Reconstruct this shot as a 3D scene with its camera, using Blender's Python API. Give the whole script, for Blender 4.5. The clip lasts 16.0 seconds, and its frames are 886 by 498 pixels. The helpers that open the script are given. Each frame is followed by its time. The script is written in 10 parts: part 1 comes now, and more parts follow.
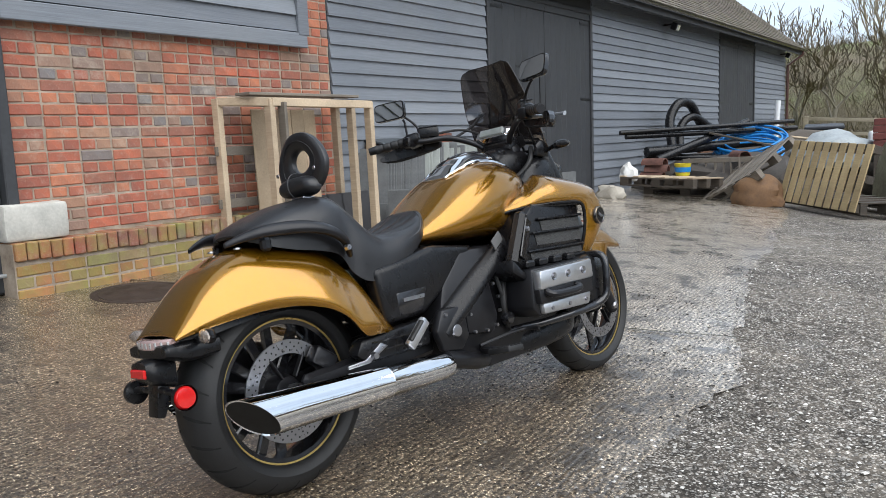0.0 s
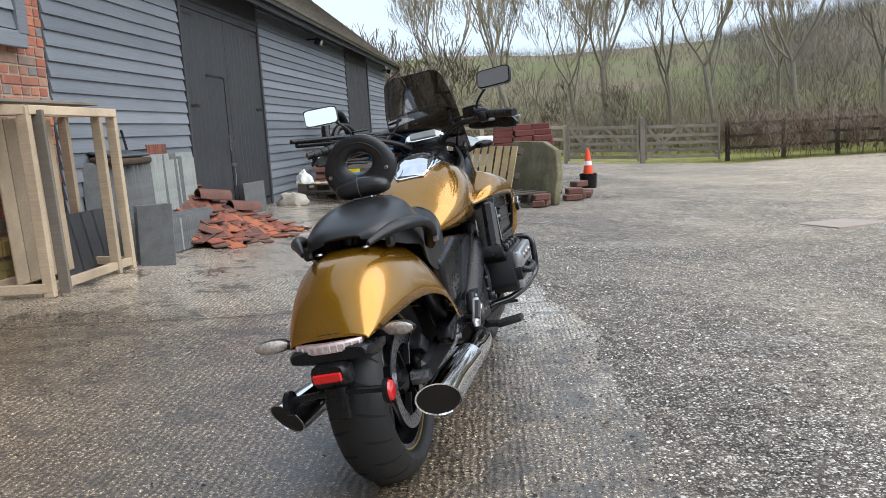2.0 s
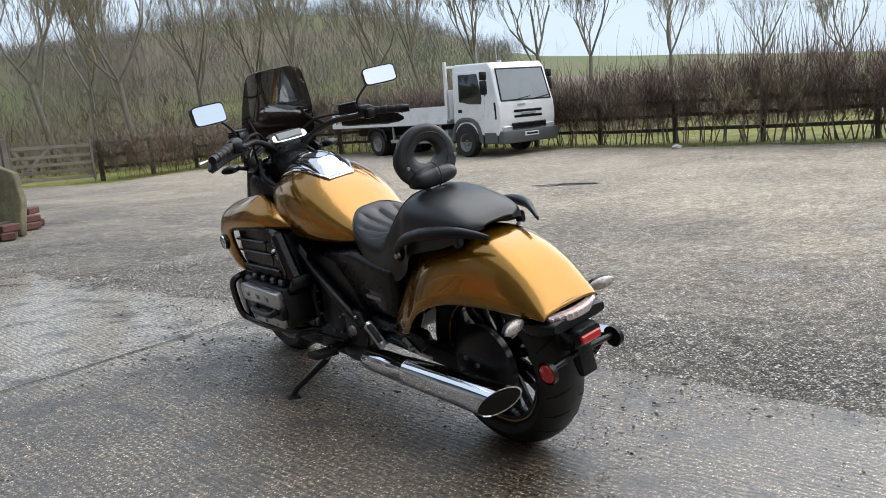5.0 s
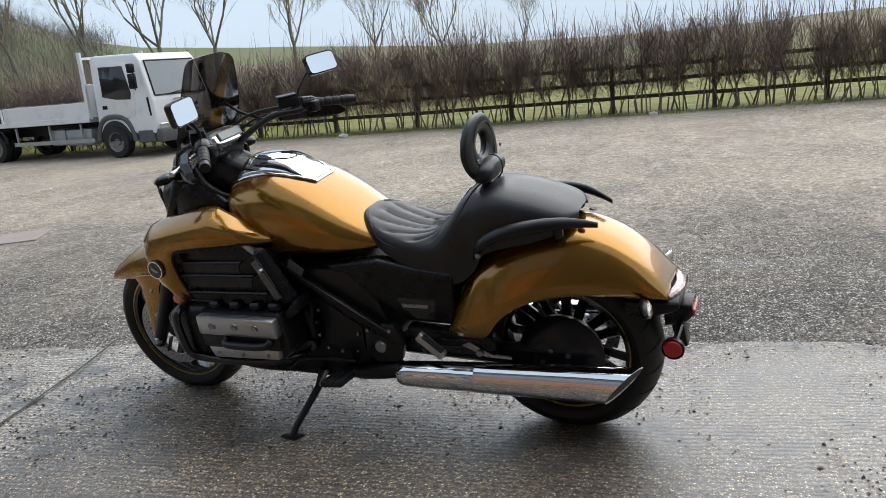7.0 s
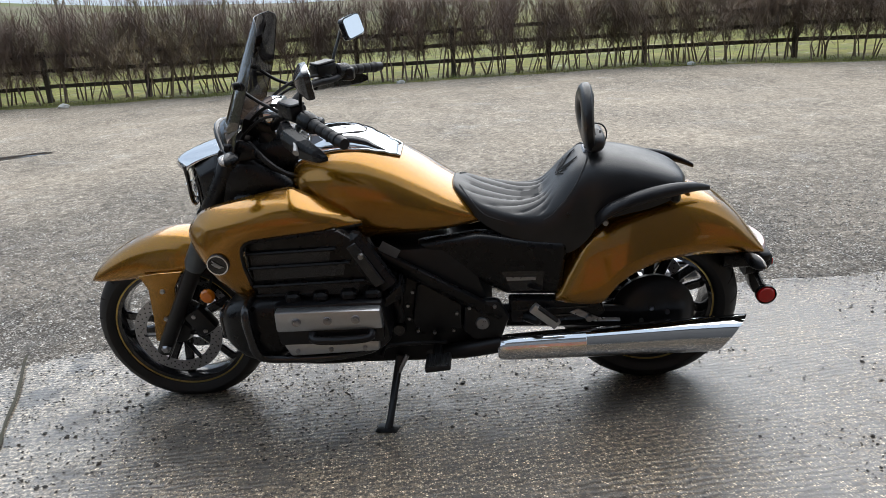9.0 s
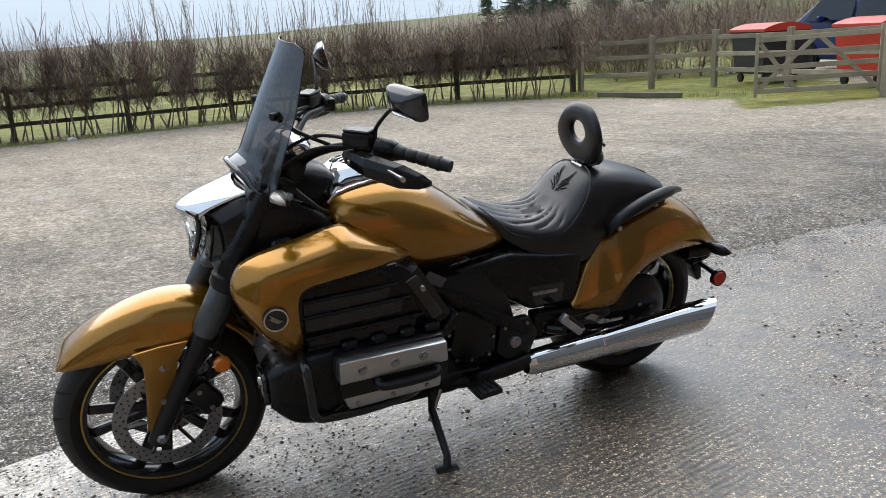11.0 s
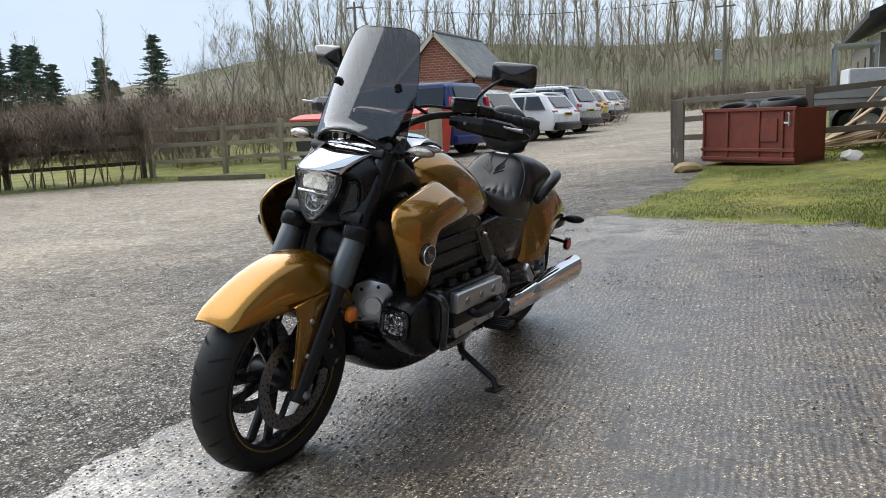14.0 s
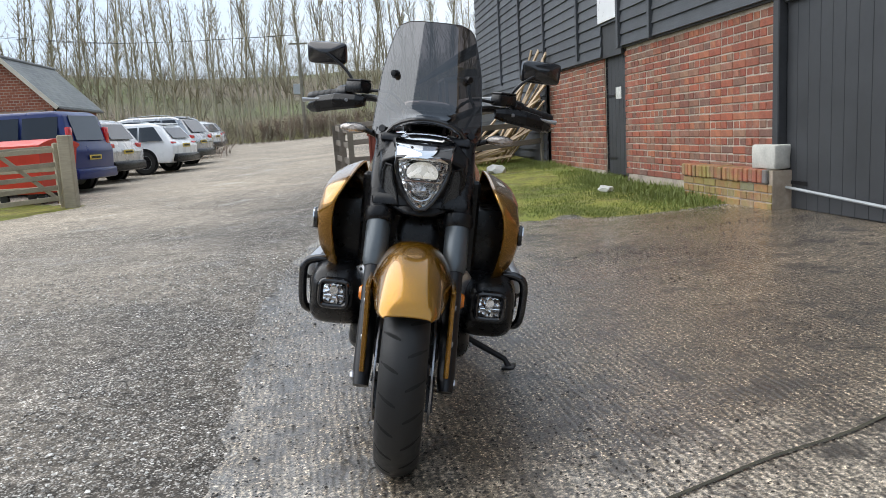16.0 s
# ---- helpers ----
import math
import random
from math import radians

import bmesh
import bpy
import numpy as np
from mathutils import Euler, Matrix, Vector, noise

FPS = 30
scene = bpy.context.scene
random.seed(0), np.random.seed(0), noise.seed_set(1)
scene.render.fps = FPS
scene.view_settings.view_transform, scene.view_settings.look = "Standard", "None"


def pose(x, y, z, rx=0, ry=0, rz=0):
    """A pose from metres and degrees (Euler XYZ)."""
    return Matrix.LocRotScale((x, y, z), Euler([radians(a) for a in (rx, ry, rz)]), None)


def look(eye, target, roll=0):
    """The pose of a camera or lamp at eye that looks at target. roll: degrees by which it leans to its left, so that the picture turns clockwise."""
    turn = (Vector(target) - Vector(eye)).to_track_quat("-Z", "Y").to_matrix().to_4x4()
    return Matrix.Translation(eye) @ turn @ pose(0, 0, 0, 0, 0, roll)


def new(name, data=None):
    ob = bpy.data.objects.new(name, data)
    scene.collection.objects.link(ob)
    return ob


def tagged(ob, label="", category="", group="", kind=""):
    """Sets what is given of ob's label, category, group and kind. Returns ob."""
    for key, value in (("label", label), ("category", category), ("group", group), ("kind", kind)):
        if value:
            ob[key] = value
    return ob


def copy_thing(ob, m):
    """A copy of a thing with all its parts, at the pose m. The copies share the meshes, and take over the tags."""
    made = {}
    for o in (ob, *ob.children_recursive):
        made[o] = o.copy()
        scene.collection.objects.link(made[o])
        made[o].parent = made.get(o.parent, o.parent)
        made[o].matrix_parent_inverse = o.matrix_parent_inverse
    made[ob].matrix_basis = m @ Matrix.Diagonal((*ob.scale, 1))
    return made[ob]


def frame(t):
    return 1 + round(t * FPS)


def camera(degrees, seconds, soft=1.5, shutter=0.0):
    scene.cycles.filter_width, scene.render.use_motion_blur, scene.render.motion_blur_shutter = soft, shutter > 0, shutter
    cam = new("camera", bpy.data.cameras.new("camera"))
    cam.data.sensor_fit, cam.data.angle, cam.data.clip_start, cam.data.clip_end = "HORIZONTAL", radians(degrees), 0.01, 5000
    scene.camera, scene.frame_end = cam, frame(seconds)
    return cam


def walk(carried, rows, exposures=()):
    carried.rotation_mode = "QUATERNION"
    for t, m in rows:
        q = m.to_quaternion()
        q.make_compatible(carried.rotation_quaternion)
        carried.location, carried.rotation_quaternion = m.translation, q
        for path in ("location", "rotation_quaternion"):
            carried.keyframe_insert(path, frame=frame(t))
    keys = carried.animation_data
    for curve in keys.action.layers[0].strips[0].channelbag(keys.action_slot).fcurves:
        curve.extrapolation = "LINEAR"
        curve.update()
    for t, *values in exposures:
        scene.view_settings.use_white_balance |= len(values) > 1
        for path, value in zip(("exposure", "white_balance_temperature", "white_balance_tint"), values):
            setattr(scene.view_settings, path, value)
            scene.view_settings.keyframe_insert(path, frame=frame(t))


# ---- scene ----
cam = camera(59.5, 16.0, 0.5)
METRES, EYE, TILT, LEAN, TURN = 11.5967, 1.0785, 0.0, 0.0, 36.6
ROWS = [
    (0.0, 0.0, 0.0, 0.0, -0.32, -7.99, 2.27),
    (0.5, -0.0336, -0.0043, 0.001, -7.67, -8.27, 2.43),
    (1.0, -0.0668, -0.0018, 0.0003, -15.24, -8.44, 2.63),
    (1.5, -0.1026, 0.002, 0.0025, -23.25, -8.57, 3.01),
    (2.0, -0.1364, 0.0135, 0.0034, -31.49, -8.7, 3.44),
    (2.5, -0.1672, 0.0333, 0.005, -39.98, -8.99, 3.85),
    (3.0, -0.1963, 0.0564, 0.0043, -48.62, -9.38, 4.13),
    (3.5, -0.2197, 0.0842, 0.0058, -57.02, -9.84, 4.28),
    (4.0, -0.2414, 0.1136, 0.0078, -65.21, -10.23, 4.44),
    (6.5, -0.2504, 0.2726, 0.0142, -102.7, -12.37, 4.85),
    (7.0, -0.2386, 0.2988, 0.0184, -109.26, -13.67, 5.11),
    (7.5, -0.223, 0.3263, 0.0202, -115.38, -15.14, 5.12),
    (8.0, -0.2067, 0.349, 0.0251, -120.72, -16.52, 4.71),
    (8.5, -0.1936, 0.3734, 0.0267, -125.78, -17.31, 3.8),
    (11.0, -0.092, 0.4522, 0.0249, -157.44, -15.36, 3.14),
    (11.5, -0.0638, 0.4654, 0.0239, -164.42, -14.22, 3.18),
    (12.0, -0.0446, 0.4787, 0.0211, -170.95, -12.67, 3.04),
    (12.5, -0.0237, 0.497, 0.0164, -176.81, -11.28, 2.95),
    (13.0, -0.0003, 0.5038, 0.0103, -182.03, -10.45, 2.75),
    (13.5, 0.0246, 0.5092, 0.0067, -187.32, -10.0, 2.41),
    (14.0, 0.0542, 0.5149, 0.0002, -193.01, -9.69, 2.06),
    (14.5, 0.0851, 0.5066, -0.0031, -199.64, -9.29, 1.92),
    (15.0, 0.121, 0.4951, -0.004, -207.19, -8.89, 2.13),
    (15.5, 0.1507, 0.4762, -0.0053, -215.39, -8.68, 2.61),
    (16.0, 0.1827, 0.4573, -0.0054, -224.03, -8.66, 3.14),
]
walk(cam, [(t, pose(0, 0, EYE, TILT, LEAN, TURN) @ pose(METRES * x, METRES * y, METRES * z, 90 + pitch, roll, yaw)) for t, x, y, z, yaw, pitch, roll in ROWS], [(0.0, 0.86), (2.0, 0.88), (4.0, 0.79), (6.5, 0.48), (8.5, 0.54), (11.0, 0.60), (13.5, 0.54), (16.0, 0.73)])

# ---- sky and sun: a bright, thinly overcast winter day ----
world = bpy.data.worlds.new("sky")
scene.world = world
world.use_nodes = True
wn, wl = world.node_tree.nodes, world.node_tree.links
wn.clear()
w_out = wn.new("ShaderNodeOutputWorld")
w_bg = wn.new("ShaderNodeBackground")
w_sky = wn.new("ShaderNodeTexSky")
w_sky.sky_type, w_sky.sun_disc = "NISHITA", False
w_sky.sun_elevation, w_sky.sun_rotation = radians(32), radians(-150)
w_sky.air_density, w_sky.dust_density, w_sky.ozone_density = 1.0, 2.0, 1.0
w_co = wn.new("ShaderNodeTexCoord")
w_map = wn.new("ShaderNodeMapping")
w_map.inputs["Scale"].default_value = (1.0, 1.0, 2.6)
w_noise = wn.new("ShaderNodeTexNoise")
w_noise.inputs["Scale"].default_value, w_noise.inputs["Detail"].default_value = 2.2, 7.0
w_noise.inputs["Roughness"].default_value = 0.58
w_ramp = wn.new("ShaderNodeValToRGB")
w_ramp.color_ramp.elements[0].position, w_ramp.color_ramp.elements[0].color = 0.34, (0.70, 0.70, 0.70, 1)
w_ramp.color_ramp.elements[1].position, w_ramp.color_ramp.elements[1].color = 0.60, (0.96, 0.96, 0.96, 1)
w_mix = wn.new("ShaderNodeMix")
w_mix.data_type = "RGBA"
w_mix.inputs["B"].default_value = (5.0, 5.95, 7.2, 1)
wl.new(w_co.outputs["Generated"], w_map.inputs["Vector"])
wl.new(w_map.outputs["Vector"], w_noise.inputs["Vector"])
wl.new(w_noise.outputs["Fac"], w_ramp.inputs["Fac"])
wl.new(w_ramp.outputs["Color"], w_mix.inputs["Factor"])
wl.new(w_sky.outputs["Color"], w_mix.inputs["A"])
wl.new(w_mix.outputs["Result"], w_bg.inputs["Color"])
w_bg.inputs["Strength"].default_value = 0.10
wl.new(w_bg.outputs["Background"], w_out.inputs["Surface"])

sun_data = bpy.data.lights.new("sun", "SUN")
sun_data.energy, sun_data.angle, sun_data.color = 2.2, radians(80), (1.0, 0.975, 0.94)
sun = new("sun", sun_data)
sun.matrix_world = look((18, -5, 24), (0, 0, 0))

# ---- building helpers ----
def finish(bm, name, mats, angle=35.0, smooth=True):
    """A mesh from a bmesh, smooth below the angle."""
    me = bpy.data.meshes.new(name)
    bm.normal_update()
    bm.to_mesh(me)
    bm.free()
    for m in mats if isinstance(mats, (list, tuple)) else [mats]:
        me.materials.append(m)
    if smooth:
        me.shade_smooth()
        me.set_sharp_from_angle(angle=radians(angle))
    return me


def part(name, bm, material, parent, label="", angle=35.0, smooth=True):
    ob = new(name, finish(bm, name, material, angle, smooth))
    ob.parent = parent
    return tagged(ob, label)


def thing(name, label, category, m=None, group="", kind=""):
    ob = new(name)
    ob.empty_display_size = 0.1
    if m is not None:
        ob.matrix_world = m
    return tagged(ob, label, category, group, kind)


def solid(name, bm, material, label="", category="", group="", kind="", m=None, angle=35.0, smooth=True):
    ob = new(name, finish(bm, name, material, angle, smooth))
    if m is not None:
        ob.matrix_world = m
    return tagged(ob, label, category, group, kind)


def box(bm, size, m=None, bevel=0.0, seg=1):
    """A box of that size round the origin of m."""
    r = bmesh.ops.create_cube(bm, size=1.0)
    vs = r["verts"]
    bmesh.ops.scale(bm, vec=size, verts=vs)
    if bevel:
        es = list({e for v in vs for e in v.link_edges})
        out = bmesh.ops.bevel(bm, geom=es, offset=bevel, segments=seg, affect="EDGES", profile=0.5)
        vs = list({v for f in out["faces"] for v in f.verts} | {v for v in vs if v.is_valid})
    if m is not None:
        bmesh.ops.transform(bm, matrix=m, verts=vs)
    return bm


def span(bm, lo, hi, bevel=0.0, seg=1):
    """A box between two corners."""
    c = [(a + b) / 2 for a, b in zip(lo, hi)]
    return box(bm, [abs(b - a) for a, b in zip(lo, hi)], Matrix.Translation(c), bevel, seg)


def beam(bm, a, b, w, h, bevel=0.0, up=(0, 0, 1)):
    """A straight timber from a to b, w wide and h high."""
    a, b = Vector(a), Vector(b)
    d = b - a
    x = d.normalized()
    y = Vector(up).cross(x)
    if y.length < 1e-4:
        y = Vector((0, 1, 0))
    y.normalize()
    z = x.cross(y)
    m = Matrix((x, y, z)).transposed().to_4x4()
    m.translation = (a + b) / 2
    return box(bm, (d.length, w, h), m, bevel)


def rings(bm, rows, close=True, caps=True):
    """A skin over rows of points, all of one length."""
    vr = [[bm.verts.new(p) for p in row] for row in rows]
    n = len(vr[0])
    for r0, r1 in zip(vr, vr[1:]):
        for i in range(n if close else n - 1):
            j = (i + 1) % n
            bm.faces.new((r0[i], r0[j], r1[j], r1[i]))
    if caps and close:
        bm.faces.new(list(reversed(vr[0])))
        bm.faces.new(vr[-1])
    bmesh.ops.recalc_face_normals(bm, faces=bm.faces[:])
    return bm


def smoothline(pts, n):
    """n points along a Catmull-Rom curve through pts."""
    P = [Vector(p) for p in pts]
    out, k = [], len(P) - 1
    for i in range(n):
        u = i / (n - 1) * k
        j = min(int(u), k - 1)
        t = u - j
        p0, p1, p2, p3 = P[max(j - 1, 0)], P[j], P[j + 1], P[min(j + 2, k)]
        out.append(0.5 * ((2 * p1) + (p2 - p0) * t + (2 * p0 - 5 * p1 + 4 * p2 - p3) * t * t + (3 * p1 - p0 - 3 * p2 + p3) * t ** 3))
    return out


def tube(bm, pts, r, sides=10, n=0, caps=True, flat=1.0):
    """A pipe along a line; r may be a list of radii along it."""
    P = smoothline(pts, n) if n else [Vector(p) for p in pts]
    rr = r if isinstance(r, (list, tuple)) else [r] * len(P)
    if len(rr) != len(P):
        rr = [rr[min(int(i / (len(P) - 1) * (len(rr) - 1)), len(rr) - 2)] * (1 - (i / (len(P) - 1) * (len(rr) - 1)) + min(int(i / (len(P) - 1) * (len(rr) - 1)), len(rr) - 2))
              + rr[min(int(i / (len(P) - 1) * (len(rr) - 1)), len(rr) - 2) + 1] * ((i / (len(P) - 1) * (len(rr) - 1)) - min(int(i / (len(P) - 1) * (len(rr) - 1)), len(rr) - 2)) for i in range(len(P))]
    d0 = (P[1] - P[0]).normalized()
    u = d0.orthogonal().normalized()
    rows = []
    for i, p in enumerate(P):
        d = (P[min(i + 1, len(P) - 1)] - P[max(i - 1, 0)]).normalized()
        u = (u - d * u.dot(d)).normalized()
        v = d.cross(u)
        rows.append([p + (u * math.cos(a) + v * math.sin(a) * flat) * rr[i] for a in [2 * math.pi * k / sides for k in range(sides)]])
    return rings(bm, rows, True, caps)


def lathe(bm, profile, m=None, sides=32, closed=False):
    """A turned body: profile of (radius, along) round the local y axis."""
    rows = []
    for k in range(sides):
        a = 2 * math.pi * k / sides
        rows.append([bm.verts.new((r * math.cos(a), y, r * math.sin(a))) for r, y in profile])
    n = len(profile)
    for k in range(sides):
        r0, r1 = rows[k], rows[(k + 1) % sides]
        for i in range(n if closed else n - 1):
            j = (i + 1) % n
            if profile[i][0] < 1e-6 and profile[j][0] < 1e-6:
                continue
            bm.faces.new((r0[i], r0[j], r1[j], r1[i]))
    vs = [v for row in rows for v in row]
    bmesh.ops.remove_doubles(bm, verts=vs, dist=1e-6)
    bmesh.ops.recalc_face_normals(bm, faces=bm.faces[:])
    if m is not None:
        bmesh.ops.transform(bm, matrix=m, verts=bm.verts[:])
    return bm


def prism(bm, outline, y0, y1, bevel=0.0, seg=2):
    """A plate of that outline in x and z, from y0 to y1."""
    a = [bm.verts.new((x, y0, z)) for x, z in outline]
    b = [bm.verts.new((x, y1, z)) for x, z in outline]
    n = len(a)
    fs = [bm.faces.new(a), bm.faces.new(list(reversed(b)))]
    for i in range(n):
        j = (i + 1) % n
        fs.append(bm.faces.new((a[j], a[i], b[i], b[j])))
    bmesh.ops.recalc_face_normals(bm, faces=fs)
    if bevel:
        bmesh.ops.bevel(bm, geom=list({e for f in fs for e in f.edges}), offset=bevel, segments=seg, affect="EDGES", profile=0.5)
    return bm


def shift(bm, m):
    bmesh.ops.transform(bm, matrix=m, verts=bm.verts[:])
    return bm


def B():
    return bmesh.new()


HEAD = radians(82.78)


def gz(x, y):
    """The height of the ground: a yard that falls away from the barn and a drive that climbs."""
    z = -0.0487 - 0.05 * math.tanh(y / 5)
    z += -0.058 * x if x < 0 else -0.058 * 4.6 * (1 - math.exp(-x / 4.6))
    if x < -5:
        z += 0.058 * (x + 5)
    if y < -4:
        z += 0.027 * (-4 - max(y, -40))
    dx, dy = x + 1.66, y - 2.37
    a = dx * math.cos(HEAD) + dy * math.sin(HEAD)
    b = -dx * math.sin(HEAD) + dy * math.cos(HEAD)
    z -= 0.02 * math.exp(-(b / 0.7) ** 2 - (max(0, abs(a) - 1.0) / 0.6) ** 2)
    return z


SKYLINE = [(-180, 4.2), (-90, 4.0), (-20, 4.6), (-4, 5.2), (3, 4.8), (13, 4.9), (17, 5.0), (22, 5.7), (26, 6.3), (31, 6.7), (38, 6.6), (42, 6.0), (44, 5.2), (47, 3.7), (52, 2.8), (59, 2.3), (67, 1.6), (75, 1.2), (85, 0.8), (106, 0.9), (122, 1.4), (129, 2.0), (135, 2.6), (141, 3.8), (147, 4.6), (153, 5.1), (162, 4.7), (167, 4.2), (176, 4.1), (180, 4.2)]


def hill(x, y):
    """Far rise of the land, zero in the yard."""
    r = math.hypot(x, y - 2)
    if r < 48:
        return 0.0
    az = math.degrees(math.atan2(x + 3, y - 2))
    k = min(1, (r - 48) / 270)
    k = k * k * (3 - 2 * k)
    el = 4
    for (a0, e0), (a1, e1) in zip(SKYLINE, SKYLINE[1:]):
        if a0 <= az <= a1:
            el = e0 + (e1 - e0) * (az - a0) / (a1 - a0)
    return k * 318 * math.tan(math.radians(el)) + k * 1.5 * noise.noise(Vector((x / 60, y / 60, 0.3)))


def land(x, y):
    return gz(x, y) + hill(x, y)

# ---- materials ----
class Mat:
    """A small builder for a node material."""

    def __init__(self, name, rough=0.6, metal=0.0, spec=0.5, coords="Object"):
        self.m = bpy.data.materials.new(name)
        self.m.use_nodes = True
        self.n, self.l = self.m.node_tree.nodes, self.m.node_tree.links
        self.b = self.n["Principled BSDF"]
        self.b.inputs["Roughness"].default_value = rough
        self.b.inputs["Metallic"].default_value = metal
        self.b.inputs["Specular IOR Level"].default_value = spec
        self.co = self.n.new("ShaderNodeTexCoord").outputs[coords]

    def mapped(self, scale=(1, 1, 1), rot=(0, 0, 0)):
        k = self.n.new("ShaderNodeMapping")
        k.inputs["Scale"].default_value, k.inputs["Rotation"].default_value = scale, rot
        self.l.new(self.co, k.inputs["Vector"])
        return k.outputs["Vector"]

    def world(self):
        self.co = self.n.new("ShaderNodeNewGeometry").outputs["Position"]
        return self

    def noise(self, scale, detail=4.0, rough=0.55, vec=None, dist=0.0):
        k = self.n.new("ShaderNodeTexNoise")
        k.inputs["Scale"].default_value, k.inputs["Detail"].default_value = scale, detail
        k.inputs["Roughness"].default_value, k.inputs["Distortion"].default_value = rough, dist
        self.l.new(vec or self.co, k.inputs["Vector"])
        return k.outputs["Fac"]

    def voronoi(self, scale, out="Distance", feature="F1", vec=None, rand=1.0):
        k = self.n.new("ShaderNodeTexVoronoi")
        k.feature = feature
        k.inputs["Scale"].default_value, k.inputs["Randomness"].default_value = scale, rand
        self.l.new(vec or self.co, k.inputs["Vector"])
        return k.outputs[out]

    def wave(self, scale, vec=None, dist=1.0, detail=2.0, axis="X"):
        k = self.n.new("ShaderNodeTexWave")
        k.bands_direction = axis
        k.inputs["Scale"].default_value, k.inputs["Distortion"].default_value, k.inputs["Detail"].default_value = scale, dist, detail
        self.l.new(vec or self.co, k.inputs["Vector"])
        return k.outputs["Fac"]

    def ramp(self, fac, stops):
        k = self.n.new("ShaderNodeValToRGB")
        r = k.color_ramp
        while len(r.elements) < len(stops):
            r.elements.new(0.5)
        for e, (p, c) in zip(r.elements, stops):
            e.position = p
            e.color = (c, c, c, 1) if isinstance(c, (int, float)) else (*c, 1)
        self.l.new(fac, k.inputs["Fac"])
        return k.outputs["Color"]

    def mix(self, fac, a, b, mode="MIX"):
        k = self.n.new("ShaderNodeMix")
        k.data_type, k.blend_type = "RGBA", mode
        for v, s in ((fac, "Factor"), (a, "A"), (b, "B")):
            if isinstance(v, (int, float)):
                k.inputs[s].default_value = v if s == "Factor" else (v, v, v, 1)
            elif isinstance(v, (tuple, list)):
                k.inputs[s].default_value = (*v, 1)
            else:
                self.l.new(v, k.inputs[s])
        return k.outputs["Result"]

    def math(self, op, a, b=0.0):
        k = self.n.new("ShaderNodeMath")
        k.operation = op
        for i, v in enumerate((a, b)):
            if isinstance(v, (int, float)):
                k.inputs[i].default_value = v
            else:
                self.l.new(v, k.inputs[i])
        return k.outputs[0]

    def rand(self):
        return self.n.new("ShaderNodeObjectInfo").outputs["Random"]

    def island(self):
        return self.n.new("ShaderNodeNewGeometry").outputs["Random Per Island"]

    def color(self, v):
        if isinstance(v, (tuple, list)):
            self.b.inputs["Base Color"].default_value = (*v, 1)
        else:
            self.l.new(v, self.b.inputs["Base Color"])
        return self

    def rough(self, v):
        self.l.new(v, self.b.inputs["Roughness"])
        return self

    def bump(self, h, strength=0.3, dist=0.01):
        k = self.n.new("ShaderNodeBump")
        k.inputs["Strength"].default_value, k.inputs["Distance"].default_value = strength, dist
        self.l.new(h, k.inputs["Height"])
        prev = self.b.inputs["Normal"]
        if prev.is_linked:
            self.l.new(prev.links[0].from_socket, k.inputs["Normal"])
        self.l.new(k.outputs["Normal"], self.b.inputs["Normal"])
        return self


def simple(name, col, rough=0.5, metal=0.0, vary=0.12, scale=14.0, bump=0.08, coat=0.0, spec=0.5):
    """A painted, moulded or cast surface with faint mottling and grime."""
    k = Mat(name, rough, metal, spec)
    n1 = k.noise(scale, 5)
    n2 = k.noise(scale * 6, 3)
    dark = [c * (1 - vary) for c in col]
    light = [min(1, c * (1 + vary)) for c in col]
    k.color(k.ramp(k.math("ADD", k.math("MULTIPLY", n1, 0.7), k.math("MULTIPLY", n2, 0.3)), [(0.3, dark), (0.7, light)]))
    k.rough(k.ramp(n1, [(0.3, max(0.02, rough * 0.85)), (0.7, min(1, rough * 1.2))]))
    if bump:
        k.bump(n2, bump, 0.002)
    if coat:
        k.b.inputs["Coat Weight"].default_value = coat
        k.b.inputs["Coat Roughness"].default_value = 0.03
    return k.m


def wood(name, dark, light, rough=0.75, axis=(1, 14, 14), bump=0.35, by="rand"):
    k = Mat(name, rough)
    v = k.mapped(axis)
    g = k.noise(6, 6, 0.6, v, 0.6)
    s = k.noise(2.2, 4)
    c = k.ramp(g, [(0.3, dark), (0.72, light)])
    r = k.rand() if by == "rand" else k.island()
    c = k.mix(0.55, c, k.ramp(r, [(0.0, [0.55 * a for a in light]), (0.5, light), (1.0, [min(1, 1.25 * a) for a in light])]), "MIX")
    c = k.mix(k.ramp(s, [(0.45, 0.0), (0.75, 0.5)]), c, [0.5 * a for a in dark])
    k.color(c).bump(g, bump, 0.004)
    return k.m


def gold_paint():
    k = Mat("gold_paint", 0.30, 0.80)
    f = k.voronoi(900, "Color")
    n = k.noise(3, 3)
    k.color(k.mix(0.10, k.ramp(n, [(0.3, (0.308, 0.144, 0.0085)), (0.7, (0.342, 0.162, 0.0095))]), f, "OVERLAY"))
    k.b.inputs["Coat Weight"].default_value, k.b.inputs["Coat Roughness"].default_value = 1.0, 0.012
    k.rough(k.ramp(k.noise(40, 2), [(0.3, 0.23), (0.7, 0.27)]))
    return k.m


